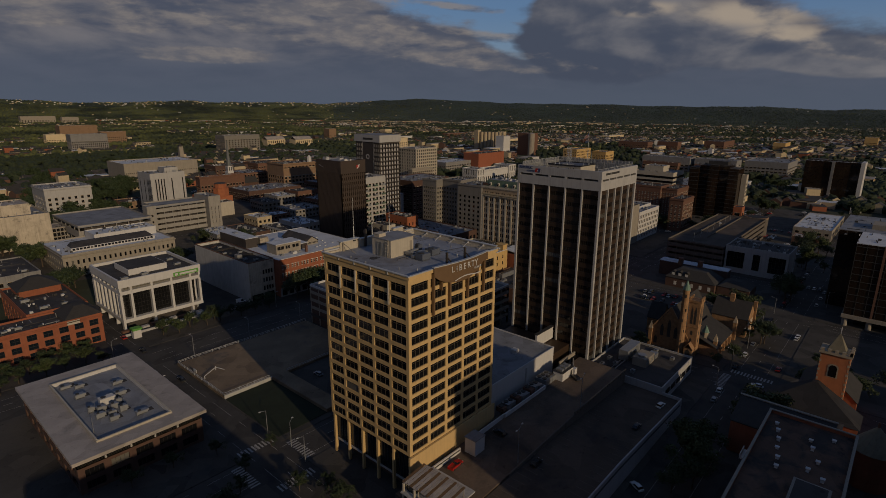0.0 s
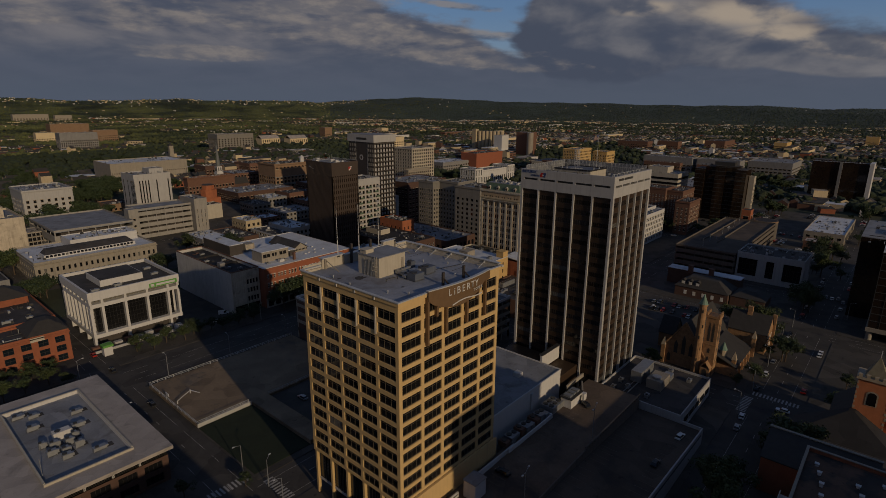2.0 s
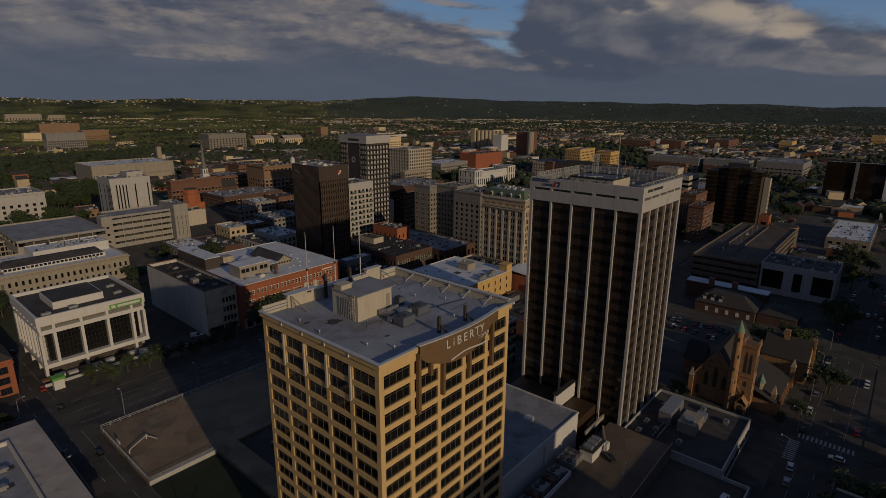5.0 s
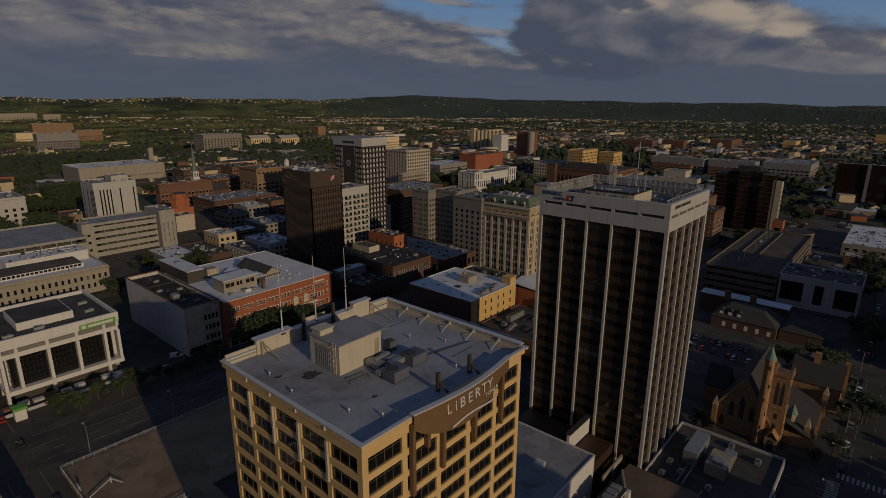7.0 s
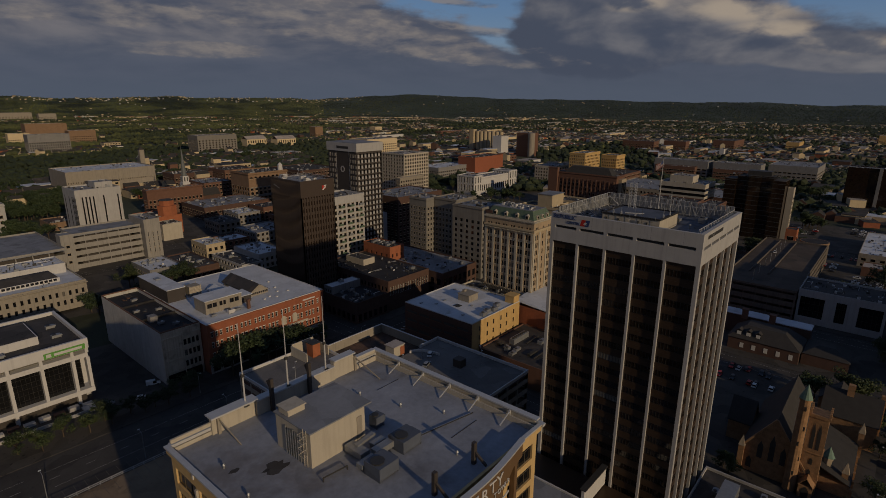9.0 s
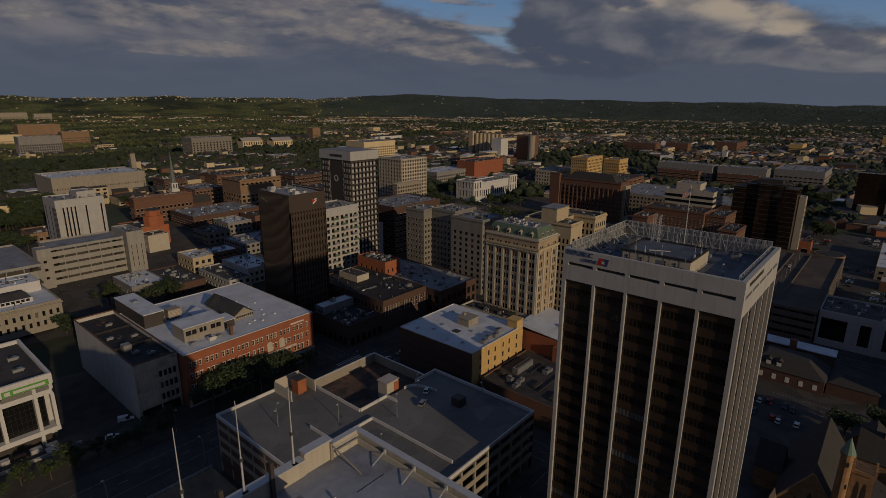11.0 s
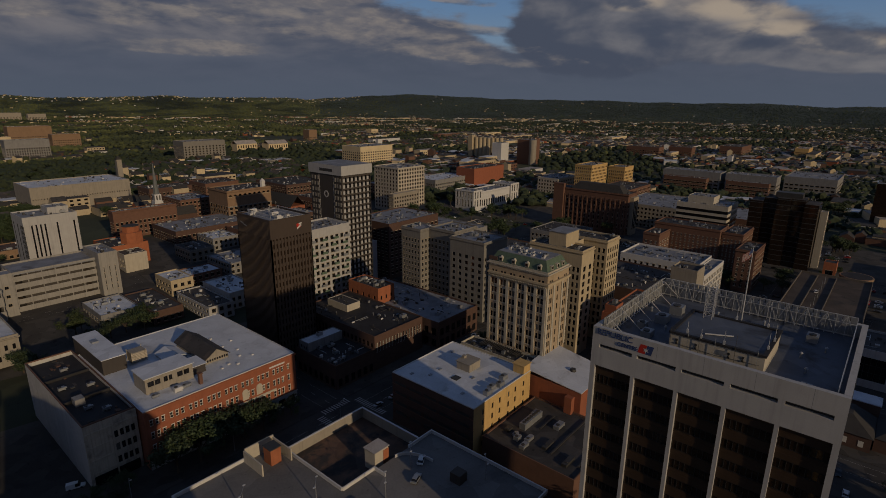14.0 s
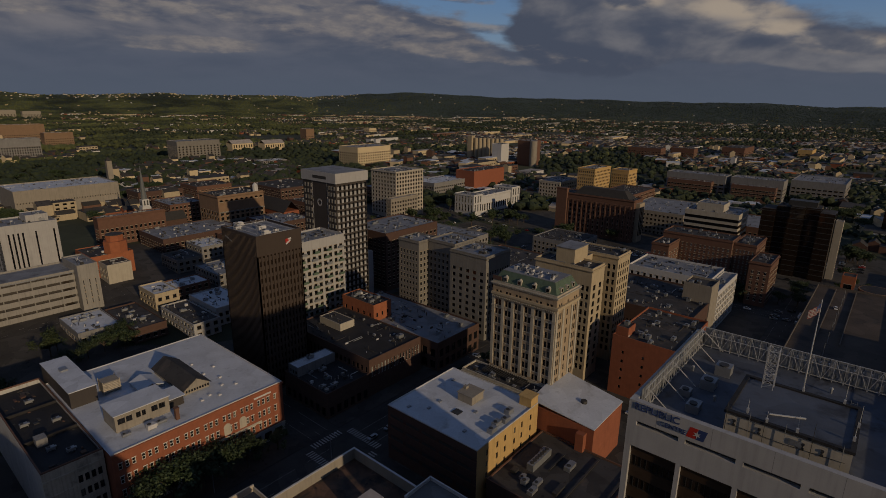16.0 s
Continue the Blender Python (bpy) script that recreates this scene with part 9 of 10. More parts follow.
def brick_church():
    root = thing("brick_church", (96, -92, 0), "red brick church with a square tower and steep slate roof", "church")
    # Tower with quoins.
    tx0, ty0, tx1, ty1, th = 125.0, -86.0, 132.0, -77.5, 27.5
    tower = part("tower", MB().box(tx0, ty0, 0.16, tx1, ty1, th), FIREBRICK, root, "orange brick tower")
    for k in range(15):
        for x, y in ((tx0, ty0), (tx1, ty0), (tx0, ty1)):
            w = 0.55 if k % 2 else 0.3
            z = 2.0 + 1.7 * k
            part("quoin", MB().box(x - (0.06 if x == tx0 else w), y - (0.06 if y == ty0 else w), z, x + (w if x == tx0 else 0.06), y + (w if y == ty0 else 0.06), z + 0.9), BUFFSTONE, tower)
    part("tower_cornice", MB().box(tx0 - 0.5, ty0 - 0.5, th, tx1 + 0.5, ty1 + 0.5, th + 0.8), BUFFSTONE, tower)
    for k in range(5):
        part("merlon", MB().box(tx0 - 0.4, ty0 - 0.4 + 2.0 * k, th + 0.8, tx0 + 0.5, ty0 + 0.6 + 2.0 * k, th + 1.8), BUFFSTONE, tower)
        part("merlon", MB().box(tx0 - 0.4 + 1.7 * k, ty0 - 0.4, th + 0.8, tx0 + 0.5 + 1.7 * k, ty0 + 0.4, th + 1.8), BUFFSTONE, tower)
    part("spire", pyramid(MB(), tx0 + 1.0, ty0 + 1.4, tx1 - 1.0, ty1 - 1.4, th + 0.8, th + 7.2), VERDIGRIS, tower)
    cx, cy = (tx0 + tx1) / 2, (ty0 + ty1) / 2
    part("cross", MB().box(cx - 0.1, cy - 0.1, th + 6.6, cx + 0.1, cy + 0.1, th + 9.4).box(cx - 0.8, cy - 0.1, th + 8.2, cx + 0.8, cy + 0.1, th + 8.45), BRIGHT, tower)
    for axis in ("W", "S"):
        arch = [(1.15 * math.cos(math.pi * k / 10), 4.6 + 1.15 * math.sin(math.pi * k / 10)) for k in range(11)] + [(-1.15, 1.4), (1.15, 1.4)]
        big = [(x * 1.35, z * 1.06 + (-0.3 if z < 2 else 0.1)) for x, z in arch]
        for shape, mat, d in ((big, BUFFSTONE, 0.08), (arch, GLASS, 0.13)):
            if axis == "W":
                part("bell_window", MB().face([(tx0 - d, cy - x, 18.0 + z) for x, z in shape]), mat, tower)
            else:
                part("bell_window", MB().face([(cx + x, ty0 - d, 18.0 + z) for x, z in shape]), mat, tower)
    # Body and steep roof.
    part("wall", MB().box(113.4, -92.0, 0.16, 124.8, -63.4, 8.4), REDBRICK, root)
    # Tar black replaces slate here to put shade on the hip slopes.
    part("hipped_roof", MB().prism([(113.0, -92.5), (124.8, -92.5), (124.8, -63.0), (113.0, -63.0)], 8.4, 17.0, 0, [(122.4, -78.6), (124.8, -78.6), (124.8, -77.0), (122.4, -77.0)]), TARROOF, root)
    part("cloister_wall", MB().box(100.6, -88.0, 0.16, 113.3, -64.0, 8.6), REDBRICK, root)
    part("cloister_roof", MB().box(100.6, -88.2, 8.6, 113.3, -63.8, 9.0), ROOFDARK, root)
    nave(root, 132.4, -90.0, 150.0, -72.0, 9.0, 17.0, "x", REDBRICK)
    apse = part("apse", MB().cyl(98.0, -96.5, 0.16, 12.0, 5.6, 5.6, 12), REDBRICK, root)
    part("apse_roof", MB().cyl(98.0, -96.5, 12.0, 19.0, 6.2, 0.4, 16), VERDIGRIS, apse, "buff ribbed conical roof")
    part("apse_finial", MB().box(97.7, -96.8, 19.0, 98.3, -96.2, 20.6), MIDBRICK, apse)
    # Parish hall with a rusty gravel roof.
    hall = thing("parish_hall", (37, -93, 0), "red brick hall with a flat rusty gravel roof and white vents", "hall")
    box = (28.0, -92.5, 87.0, -70.5)
    mb = MB()
    hs = facade(mb, "W", box, 0.16, 18.6, bays(22, 5, 0.5, 1), floors(2.0, 4, 4.2, 2.2), 0.3)
    hn = facade(mb, "N", box, 0.16, 18.6, bays(59, 12, 0.4, 1), floors(2.0, 4, 4.2, 2.2), 0.3)
    facade(mb, "S", box, 0.16, 18.6, [], [])
    facade(mb, "E", box, 0.16, 18.6, [], [])
    part("wall", mb, ORANGEBRICK, hall)
    add_windows(hall, "W", hs, (1, 2, "sash", "old", 0.12))
    add_windows(hall, "N", hn, (1, 2, "sash", "old", 0.12))
    part("roof", MB().box(28.3, -92.2, 18.0, 86.7, -70.8, 18.7), ROOFRUST, hall, "rusty brown gravel roof with dark tar")
    parapet(hall, box, 18.62, 1.1, 0.5, REDBRICK, out=0.003)
    parapet(hall, box, 19.73, 0.25, 0.7, BEIGE, "coping", out=0.1)
    part("roof_pit", MB().box(40.0, -90.0, 18.7, 54.0, -82.0, 20.2), BEIGE, hall)
    part("roof_pit_floor", MB().box(40.6, -89.4, 20.2, 53.4, -82.6, 20.3), ROOFDARK, hall)
    for k, (x, y) in enumerate(((80, -74), (76, -75), (71, -76), (66.5, -76.5), (61.5, -77.5), (72, -84), (76.5, -83), (66, -86), (60.5, -84.5), (80.5, -88), (57, -78), (58, -88))):
        part("roof_box", MB().box(x, y, 18.7, x + 0.8, y + 0.8, 19.3 + 0.2 * (k % 3)).box(x - 0.15, y - 0.15, 19.3 + 0.2 * (k % 3), x + 0.95, y + 0.95, 19.42 + 0.2 * (k % 3)), BRIGHT, hall)
    part("balcony", MB().box(66, -70.4, 12.0, 71, -67.6, 12.5).box(66, -67.8, 12.5, 71, -67.6, 13.6), SASH, hall)
    porch = thing("steep_hall", (88, -60, 0), "dark low-pitched slate hall against the church", "hall")
    part("wall", MB().box(87.6, -86.8, 0.16, 99.8, -60.2, 11.0), REDBRICK, porch)
    part("roof", MB().slab([(87.4, -87.0, 11.0), (99.9, -87.0, 14.6), (99.9, -59.9, 14.6), (87.4, -59.9, 11.0)], 0.3), SHINGLE, porch)
    part("end_wall", MB().prism([(99.9, -87.0), (100.5, -87.0), (100.5, -59.9), (99.9, -59.9)], 0.16, 15.0), REDBRICK, porch)
    part("coping", MB().box(99.7, -87.2, 15.0, 100.7, -59.7, 15.3), BEIGE, porch)


brick_church()


def brick_offices():
    """Orange brick offices with green roofs beside the bank street."""
    for x0, y0, x1, y1, top, label in ((-80.0, 186.0, -19.0, 204.0, 13.5, "orange brick office row with green glazed bays"), (-44.0, 204.4, -19.0, 258.0, 14.5, "orange brick office block with a dark hipped roof")):
        root = simple("brick_office", label, x0, y0, x1, y1, top, REDBRICK, ROOFDARK, (max(4, int((x1 - x0) / 6)), 0.6, 1.2, 3, 4.2, 2.8, (2, 2, "dark", "blue", 0.12)), (max(3, int((y1 - y0) / 6)), 0.6, 1.2, 3, 4.2, 2.8, (2, 2, "dark", "blue", 0.12)), 6, 0.9, 0.3, "office building")
    hip = thing("hipped_roof_house", (-36, 240, 14.5), "dark green hipped roof pavilion on orange brick", "pavilion")
    part("wall", MB().box(-40.0, 236.0, 14.5, -22.0, 254.0, 18.0), REDBRICK, hip)
    part("roof", MB().prism([(-41, 235), (-21, 235), (-21, 255), (-41, 255)], 18.0, 22.5, 0, [(-33, 243), (-29, 243), (-29, 247), (-33, 247)]), SHINGLE, hip)
    corner = thing("corner_pavilion", (-24, 188, 13.5), "green-roofed corner pavilion with a bar sign", "pavilion")
    part("roof", MB().prism([(-34, 185.5), (-18.5, 185.5), (-18.5, 204), (-34, 204)], 14.5, 18.5, 0, [(-28, 192), (-24, 192), (-24, 198), (-28, 198)]), SHINGLE, corner)
    part("sign_bar", MB().box(-33.0, 185.7, 12.0, -28.0, 185.95, 13.8), CREAM, corner)


brick_offices()

spire_church()

# ---- trees ----


def tree_meshes(seed, h, spread, leaf, count):
    """Trunk with limbs, and a crown of many small leaf clumps with gaps."""
    rng = random.Random(seed)
    wood, crown = MB(), MB()
    wood.cyl(0, 0, 0, h * 0.45, h * 0.028, h * 0.016, 7)
    tips = []
    for k in range(7):
        a = k * 2.4 + rng.uniform(-0.4, 0.4)
        z0 = h * rng.uniform(0.25, 0.45)
        r = spread * rng.uniform(0.35, 0.75)
        tip = (r * math.cos(a), r * math.sin(a), h * rng.uniform(0.5, 0.85))
        mid = (tip[0] * 0.45, tip[1] * 0.45, z0 + (tip[2] - z0) * 0.55)
        wood.beam((0, 0, z0), mid, h * 0.016).beam(mid, tip, h * 0.009)
        tips.append(tip)
    tips += [(0, 0, h * 0.8), (0, 0, h * 0.62)]
    lumps = []
    for tip in tips:
        for _ in range(3):
            lumps.append((tip[0] + rng.gauss(0, spread * 0.16), tip[1] + rng.gauss(0, spread * 0.16), min(h * 0.93, tip[2] + rng.gauss(0, h * 0.06)), spread * rng.uniform(0.22, 0.40)))
    for _ in range(count):
        cx, cy, cz, r = rng.choice(lumps)
        v = Vector((rng.gauss(0, 1), rng.gauss(0, 1), rng.gauss(0, 1))).normalized() * r * rng.uniform(0.55, 1.08)
        p = Vector((cx, cy, cz)) + Vector((v.x, v.y, v.z * 0.8))
        u = Vector((rng.gauss(0, 1), rng.gauss(0, 1), rng.gauss(0, 0.6))).normalized()
        w = u.cross(v).normalized() if u.cross(v).length > 0.01 else Vector((1, 0, 0))
        s = leaf * rng.uniform(0.6, 1.4)
        crown.face([tuple(p + u * s), tuple(p + w * s * 0.7), tuple(p - u * s), tuple(p - w * s * 0.7)])
    return mesh_of("trunk", wood, BARK), crown


def tree_kind(seed, h, spread, mat, count=2100):
    trunk, crown = tree_meshes(seed, h, spread, 0.027 * h, count)
    return trunk, mesh_of("crown", crown, mat)


TREES = [tree_kind(1, 9.0, 4.2, LEAF), tree_kind(2, 8.0, 3.6, LEAF), tree_kind(3, 11.0, 5.4, LEAFDARK), tree_kind(4, 7.0, 3.4, LEAFDARK), tree_kind(5, 13.0, 6.0, LEAF, 2600)]


DISTANT = []


def plant(x, y, kind, scale=1.0, z=None, label="leafy green street tree"):
    trunk, crown = TREES[kind]
    at = (x, y, gz(x, y) + 0.1 if z is None else z)
    turn = (x * 7.3 + y * 3.1) % 6.28
    if math.hypot(x, y) > 430:
        DISTANT.append((kind, Matrix.Translation(at) @ Matrix.Rotation(turn, 4, "Z") @ Matrix.Scale(scale, 4)))
        return
    root = thing("tree", at, label, "tree", "trees")
    root.rotation_euler, root.scale = (0, 0, turn), (scale, scale, scale)
    for name, me in (("trunk", trunk), ("crown", crown)):
        ob = new(name, me)
        ob.parent = root


def distant_trees():
    """The trees past the nearer blocks, joined."""
    for part_of, mats, label in ((0, [BARK], "trunks and limbs of many distant trees"), (1, [LEAFDARK], "leafy crowns of many distant trees")):
        verts, faces, base = [], [], 0
        for kind, m in DISTANT:
            me = TREES[kind][part_of]
            co = np.empty(len(me.vertices) * 3)
            me.vertices.foreach_get("co", co)
            mat = np.array(m)
            verts.append(co.reshape(-1, 3) @ mat[:3, :3].T + mat[:3, 3])
            faces.extend(tuple(base + i for i in p.vertices) for p in me.polygons)
            base += len(me.vertices)
        me = bpy.data.meshes.new("distant_trees")
        me.from_pydata(np.concatenate(verts).tolist(), [], faces)
        me.materials.append(mats[0])
        tagged(new("distant_trees", me), label, "trees", kind="stuff")


def free(x, y, gap=2.0):
    return not any(x0 - gap < x < x1 + gap and y0 - gap < y < y1 + gap for x0, y0, x1, y1, top in BLOCKS)


rng = random.Random(31)
for x, y, k, s in ((2, 172, 0, 1.0), (8, 168, 1, 1.0), (15, 172, 0, 0.95), (22, 168, 1, 1.05), (28, 172, 0, 1.0), (36, 170, 3, 1.0), (44, 168, 3, 0.9), (52, 171, 3, 1.0), (60, 172, 2, 0.7),
                   (76, 168, 2, 1.45), (84, 168, 2, 1.6), (93, 168, 2, 1.55), (101, 168, 2, 1.35), (109, 168, 2, 1.2), (122, 169, 0, 1.0), (114, 171, 3, 0.9),
                   (-30, 176, 3, 1.0), (-37, 174, 0, 1.0), (-45, 176, 3, 1.1), (-52, 172, 3, 1.0), (-33, 166, 1, 1.1), (-41, 165, 3, 1.0), (-48, 163, 1, 1.2), (-57, 165, 3, 1.1), (-64, 160, 3, 1.1), (-60, 172, 3, 1.1), (-70, 168, 0, 1.0), (-28, 160, 1, 0.8),
                   (-14, 270, 2, 1.3), (-6, 278, 2, 1.2), (62, 282, 2, 1.0), (29, 303, 2, 1.0), (36, 302, 2, 1.1), (43, 301, 2, 1.0), (51, 301, 2, 1.1), (60, 288, 2, 1.1), (29, 168, 3, 1.0), (40, 166.5, 3, 1.0), (48, 165.5, 3, 1.0), (56, 165, 3, 1.0), (118, 306, 2, 1.1), (126, 310, 3, 1.0),
                   (146, -8, 0, 0.9), (149, -6, 1, 0.8), (160, -44, 0, 0.9), (150, -40, 3, 0.8), (206, -42, 1, 0.9), (214, -40, 0, 1.1), (218, -30, 4, 1.1), (222, -36, 4, 1.0), (216, -22, 4, 0.9), (140, 30, 4, 1.1), (139, 36, 4, 0.9), (188, -44, 3, 0.9),
                   (72, -52, 4, 1.0), (66, -55, 4, 1.1), (78, -56, 4, 0.9), (60, -58, 2, 1.0), (84, -54, 2, 0.8), (54, -54, 2, 0.8), (110, -64, 3, 1.1), (118, -66, 0, 1.0), (102, -62, 3, 1.1),
                   (152, -72, 0, 1.0), (160, -78, 3, 1.1), (158, -90, 0, 1.0), (168, -84, 3, 1.0), (176, -74, 3, 1.0), (166, -98, 2, 1.0),
                   (-12, 53, 3, 0.7), (-24, 48, 3, 0.8), (-18, 28, 3, 0.9), (-12, 22, 3, 0.8), (-14, 14, 2, 0.7), (-26, 62, 3, 0.8), (-38, 66, 3, 0.8), (-50, 66, 3, 0.9), (-30, 40, 3, 0.8), (-38, 34, 2, 0.8),
                   (108, 300, 2, 1.0), (116, 296, 2, 1.1), (124, 300, 2, 1.0), (100, 298, 2, 0.9), (178, 238, 2, 0.8), (225, 252, 2, 0.9), (232, 254, 2, 0.9), (240, 254, 2, 0.8), (230, 246, 2, 0.8), (90, 290, 2, 1.1),
                   (290, 150, 2, 1.1), (296, 144, 2, 1.2), (302, 150, 2, 1.1), (310, 142, 4, 1.0), (205, 140, 2, 0.7), (212, 150, 2, 0.6), (228, 148, 2, 0.8), (160, 92, 2, 0.5), (172, 76, 3, 0.9), (176, 70, 3, 0.8)):
    if free(x, y, 0.0):
        plant(x, y, k, s)
for k in range(70):
    x, y = rng.choice(((300, 345), (360, 290), (400, 250), (440, 380), (30, 460), (0, 520), (500, -50), (480, -64), (520, 20), (400, -30), (470, 250), (450, 60))), 0
    x, y = x[0] + rng.gauss(0, 26), x[1] + rng.gauss(0, 20)
    if free(x, y):
        plant(x, y, rng.choice((2, 2, 4, 3)), rng.uniform(0.8, 1.2), label="dark leafy tree among the city blocks")

# Groves round the civic halls and between the blocks.
GROVES = ((92, 540, 9, 10), (106, 532, 7, 8), (84, 566, 9, 12), (112, 560, 8, 12), (120, 625, 9, 14), (40, 446, 11, 13), (72, 466, 9, 11), (266, -50, 2, 4), (276, -42, 2, 3), (190, -46, 2, 4), (104, -64, 3, 5), (-8, 336, 8, 10), (-12, 280, 6, 8), (-24, 374, 5, 10), (86, 312, 2, 6), (109, 589, 15, 24), (84, 685, 8, 20), (65, 776, 8, 22), (327, 807, 6, 20), (568, 31, 4, 10), (588, -50, 5, 10), (792, 39, 8, 20),
          (503, 313, 8, 16), (429, 275, 7, 14), (480, 236, 5, 10), (768, 60, 6, 16), (739, 31, 8, 18), (572, 24, 4, 10), (656, 214, 6, 14), (297, 770, 10, 22), (201, 575, 2, 6), (249, 907, 8, 24), (141, 584, 5, 14), (237, 502, 5, 10), (428, 365, 8, 14), (493, 860, 6, 20),
          (400, 330, 5, 12), (395, -40, 5, 12), (350, -44, 4, 10), (118, 640, 12, 18), (98, 720, 14, 22), (132, 610, 8, 14), (250, 720, 9, 12), (252, 655, 8, 9), (60, 600, 10, 20), (20, 560, 12, 22), (300, 700, 10, 18))
for gx, gy, count, wide in GROVES:
    for _ in range(count):
        x, y = gx + rng.gauss(0, wide * 0.6), gy + rng.gauss(0, wide * 0.6)
        if free(x, y):
            plant(x, y, rng.choice((2, 2, 4, 3)), rng.uniform(0.85, 1.35), label="dark leafy tree in a grove among city blocks")

distant_trees()

# ---- cars ----


def car_meshes(paint, pickup=False, van=False):
    """Body, cabin glass and wheels of a car 4.5 m long, nose along +x."""
    body, glassy, wheels = MB(), MB(), []
    L, W = (5.4, 1.9) if (pickup or van) else (4.5, 1.8)
    side = [(-L / 2, 0.35), (-L / 2 + 0.05, 0.85), (L / 2 - 1.2, 0.9), (L / 2 - 0.1, 0.72), (L / 2, 0.35)]
    half = W / 2
    for s in (-1, 1):
        body.face([(x, s * half, z) for x, z in (side if s > 0 else side[::-1])])
    for a in range(len(side)):
        p, q = side[a], side[(a + 1) % len(side)]
        body.face([(p[0], -half, p[1]), (q[0], -half, q[1]), (q[0], half, q[1]), (p[0], half, p[1])])
    h = 2.1 if van else 1.5
    x0, x1 = (-L / 2 + 0.1, L / 2 - 1.3) if van else ((-0.2, 1.3) if pickup else (-L / 2 + 0.4, L / 2 - 1.3))
    glassy.prism([(x0, -half + 0.05), (x1, -half + 0.05), (x1, half - 0.05), (x0, half - 0.05)], 0.88, h - 0.1, 0, [(x0 + 0.35, -half + 0.25), (x1 - 0.6, -half + 0.25), (x1 - 0.6, half - 0.25), (x0 + 0.35, half - 0.25)])
    body.box(x0 + 0.33, -half + 0.23, h - 0.1, x1 - 0.58, half - 0.23, h)
    if van:
        body.box(x0, -half + 0.02, 0.8, x1 - 1.4, half - 0.02, h - 0.03)
    if pickup:
        body.box(-L / 2 + 0.1, -half, 0.8, -0.3, -half + 0.12, 1.15).box(-L / 2 + 0.1, half - 0.12, 0.8, -0.3, half, 1.15).box(-L / 2 + 0.02, -half, 0.8, -L / 2 + 0.12, half, 1.15)
    wheel = MB()
    turn = [2 * math.pi * k / 12 for k in range(12)]
    ring = [(0.33 * math.cos(a), 0.33 * math.sin(a)) for a in turn]
    i = len(wheel.v)
    wheel.v.extend((x, -0.1, z) for x, z in ring)
    wheel.v.extend((x, 0.1, z) for x, z in ring)
    wheel.f += [tuple(range(12)), tuple(range(23, 11, -1))] + [(a, (a + 1) % 12, 12 + (a + 1) % 12, 12 + a) for a in range(12)]
    wheel.m = [0] * 14
    lamp = MB().box(L / 2 - 0.06, -half + 0.1, 0.58, L / 2 + 0.02, -half + 0.45, 0.74)
    return mesh_of("body", body, paint), mesh_of("cabin", glassy, GLASS), mesh_of("wheel", wheel, RUBBER), mesh_of("headlight", lamp, BRIGHT), L, W


CARS = {"white": car_meshes(CARWHITE), "dark": car_meshes(CARDARK), "silver": car_meshes(CARSILVER), "pickup": car_meshes(CARRED, True), "van": car_meshes(CARWHITE, van=True), "red": car_meshes(CARRED)}


def park(kind, x, y, z, turn=0.0):
    names = {"white": "white saloon car", "dark": "dark saloon car", "silver": "silver saloon car", "pickup": "red pickup truck", "van": "white delivery van", "red": "red saloon car"}
    body, cabin, wheel, lamp, L, W = CARS[kind]
    root = thing("car", (x, y, z), names[kind] + " parked on the asphalt", "car", "parked cars")
    root.rotation_euler = (0, 0, radians(turn))
    for name, me, at in (("body", body, (0, 0, 0)), ("cabin", cabin, (0, 0, 0.004)), ("headlight", lamp, (0, 0, 0)), ("headlight", lamp, (0, W - 0.55, 0))) + tuple(("wheel", wheel, (sx * L * 0.31, sy * (W / 2 - 0.08), 0.33)) for sx in (-1, 1) for sy in (-1, 1)):
        ob = new(name, me)
        ob.parent, ob.location = root, at


for kind, x, y, z, t in (("pickup", 13.0, -5.6, UP - 1.71, 5), ("white", 90.5, -37.0, LOW + 0.29, -4), ("dark", 70.0, -36.5, LOW + 1.35, 0), ("dark", 81.0, -8.0, UP, 60), ("dark", 30.0, -22.5, LOW + 2.6, 0), ("dark", 34.0, -6.5, UP - 0.98, 88),
                         ("white", 49.5, -45.5, 0.0, 60), ("white", 127.0, -47.5, 0.0, 4), ("silver", 118.0, -48.0, 0.0, 2), ("white", 141.0, -58.0, 0.0, 90), ("van", 50.5, 186.0, 0.16, -20), ("white", 43.0, 178.0, 0.16, -20), ("red", -12.5, 182.0, 0.0, 90),
                         ("white", 116.0, 91.5, 20.0, 30), ("silver", 109.0, 87.0, 20.0, 20), ("white", 40.0, 70.0, 0.3, 90), ("silver", 28.0, 82.0, 0.3, 90), ("dark", -12.0, 120.0, 0.0, 90), ("dark", -19.0, 128.0, 0.0, -90), ("dark", -12.0, 160.0, 0.0, 90), ("silver", -19.0, 205.0, 0.0, -90), ("white", -19.0, 216.0, 0.0, -90), ("dark", -12.0, 230.0, 0.0, 90), ("white", -19.0, 238.0, 0.0, -90)):
    park(kind, x, y, z, t)
rng = random.Random(77)
for k in range(26):
    park(rng.choice(("white", "silver", "dark", "dark", "red")), rng.uniform(150, 380), rng.choice((-47.0, -61.5)), 0.0, rng.choice((0, 180)))
for k in range(36):
    x, y = rng.choice(((214, 4), (214, 12), (226, 4), (226, 12), (300, -50), (470, -8)))
    park(rng.choice(("white", "silver", "dark", "dark", "red")), x + rng.uniform(-1, 1), y + 2.9 * rng.randrange(-4, 4), 0.17, rng.choice((0, 180)))
park("white", 388.0, 24.0, 16.0, 10)

# ---- the far city and the woods ----


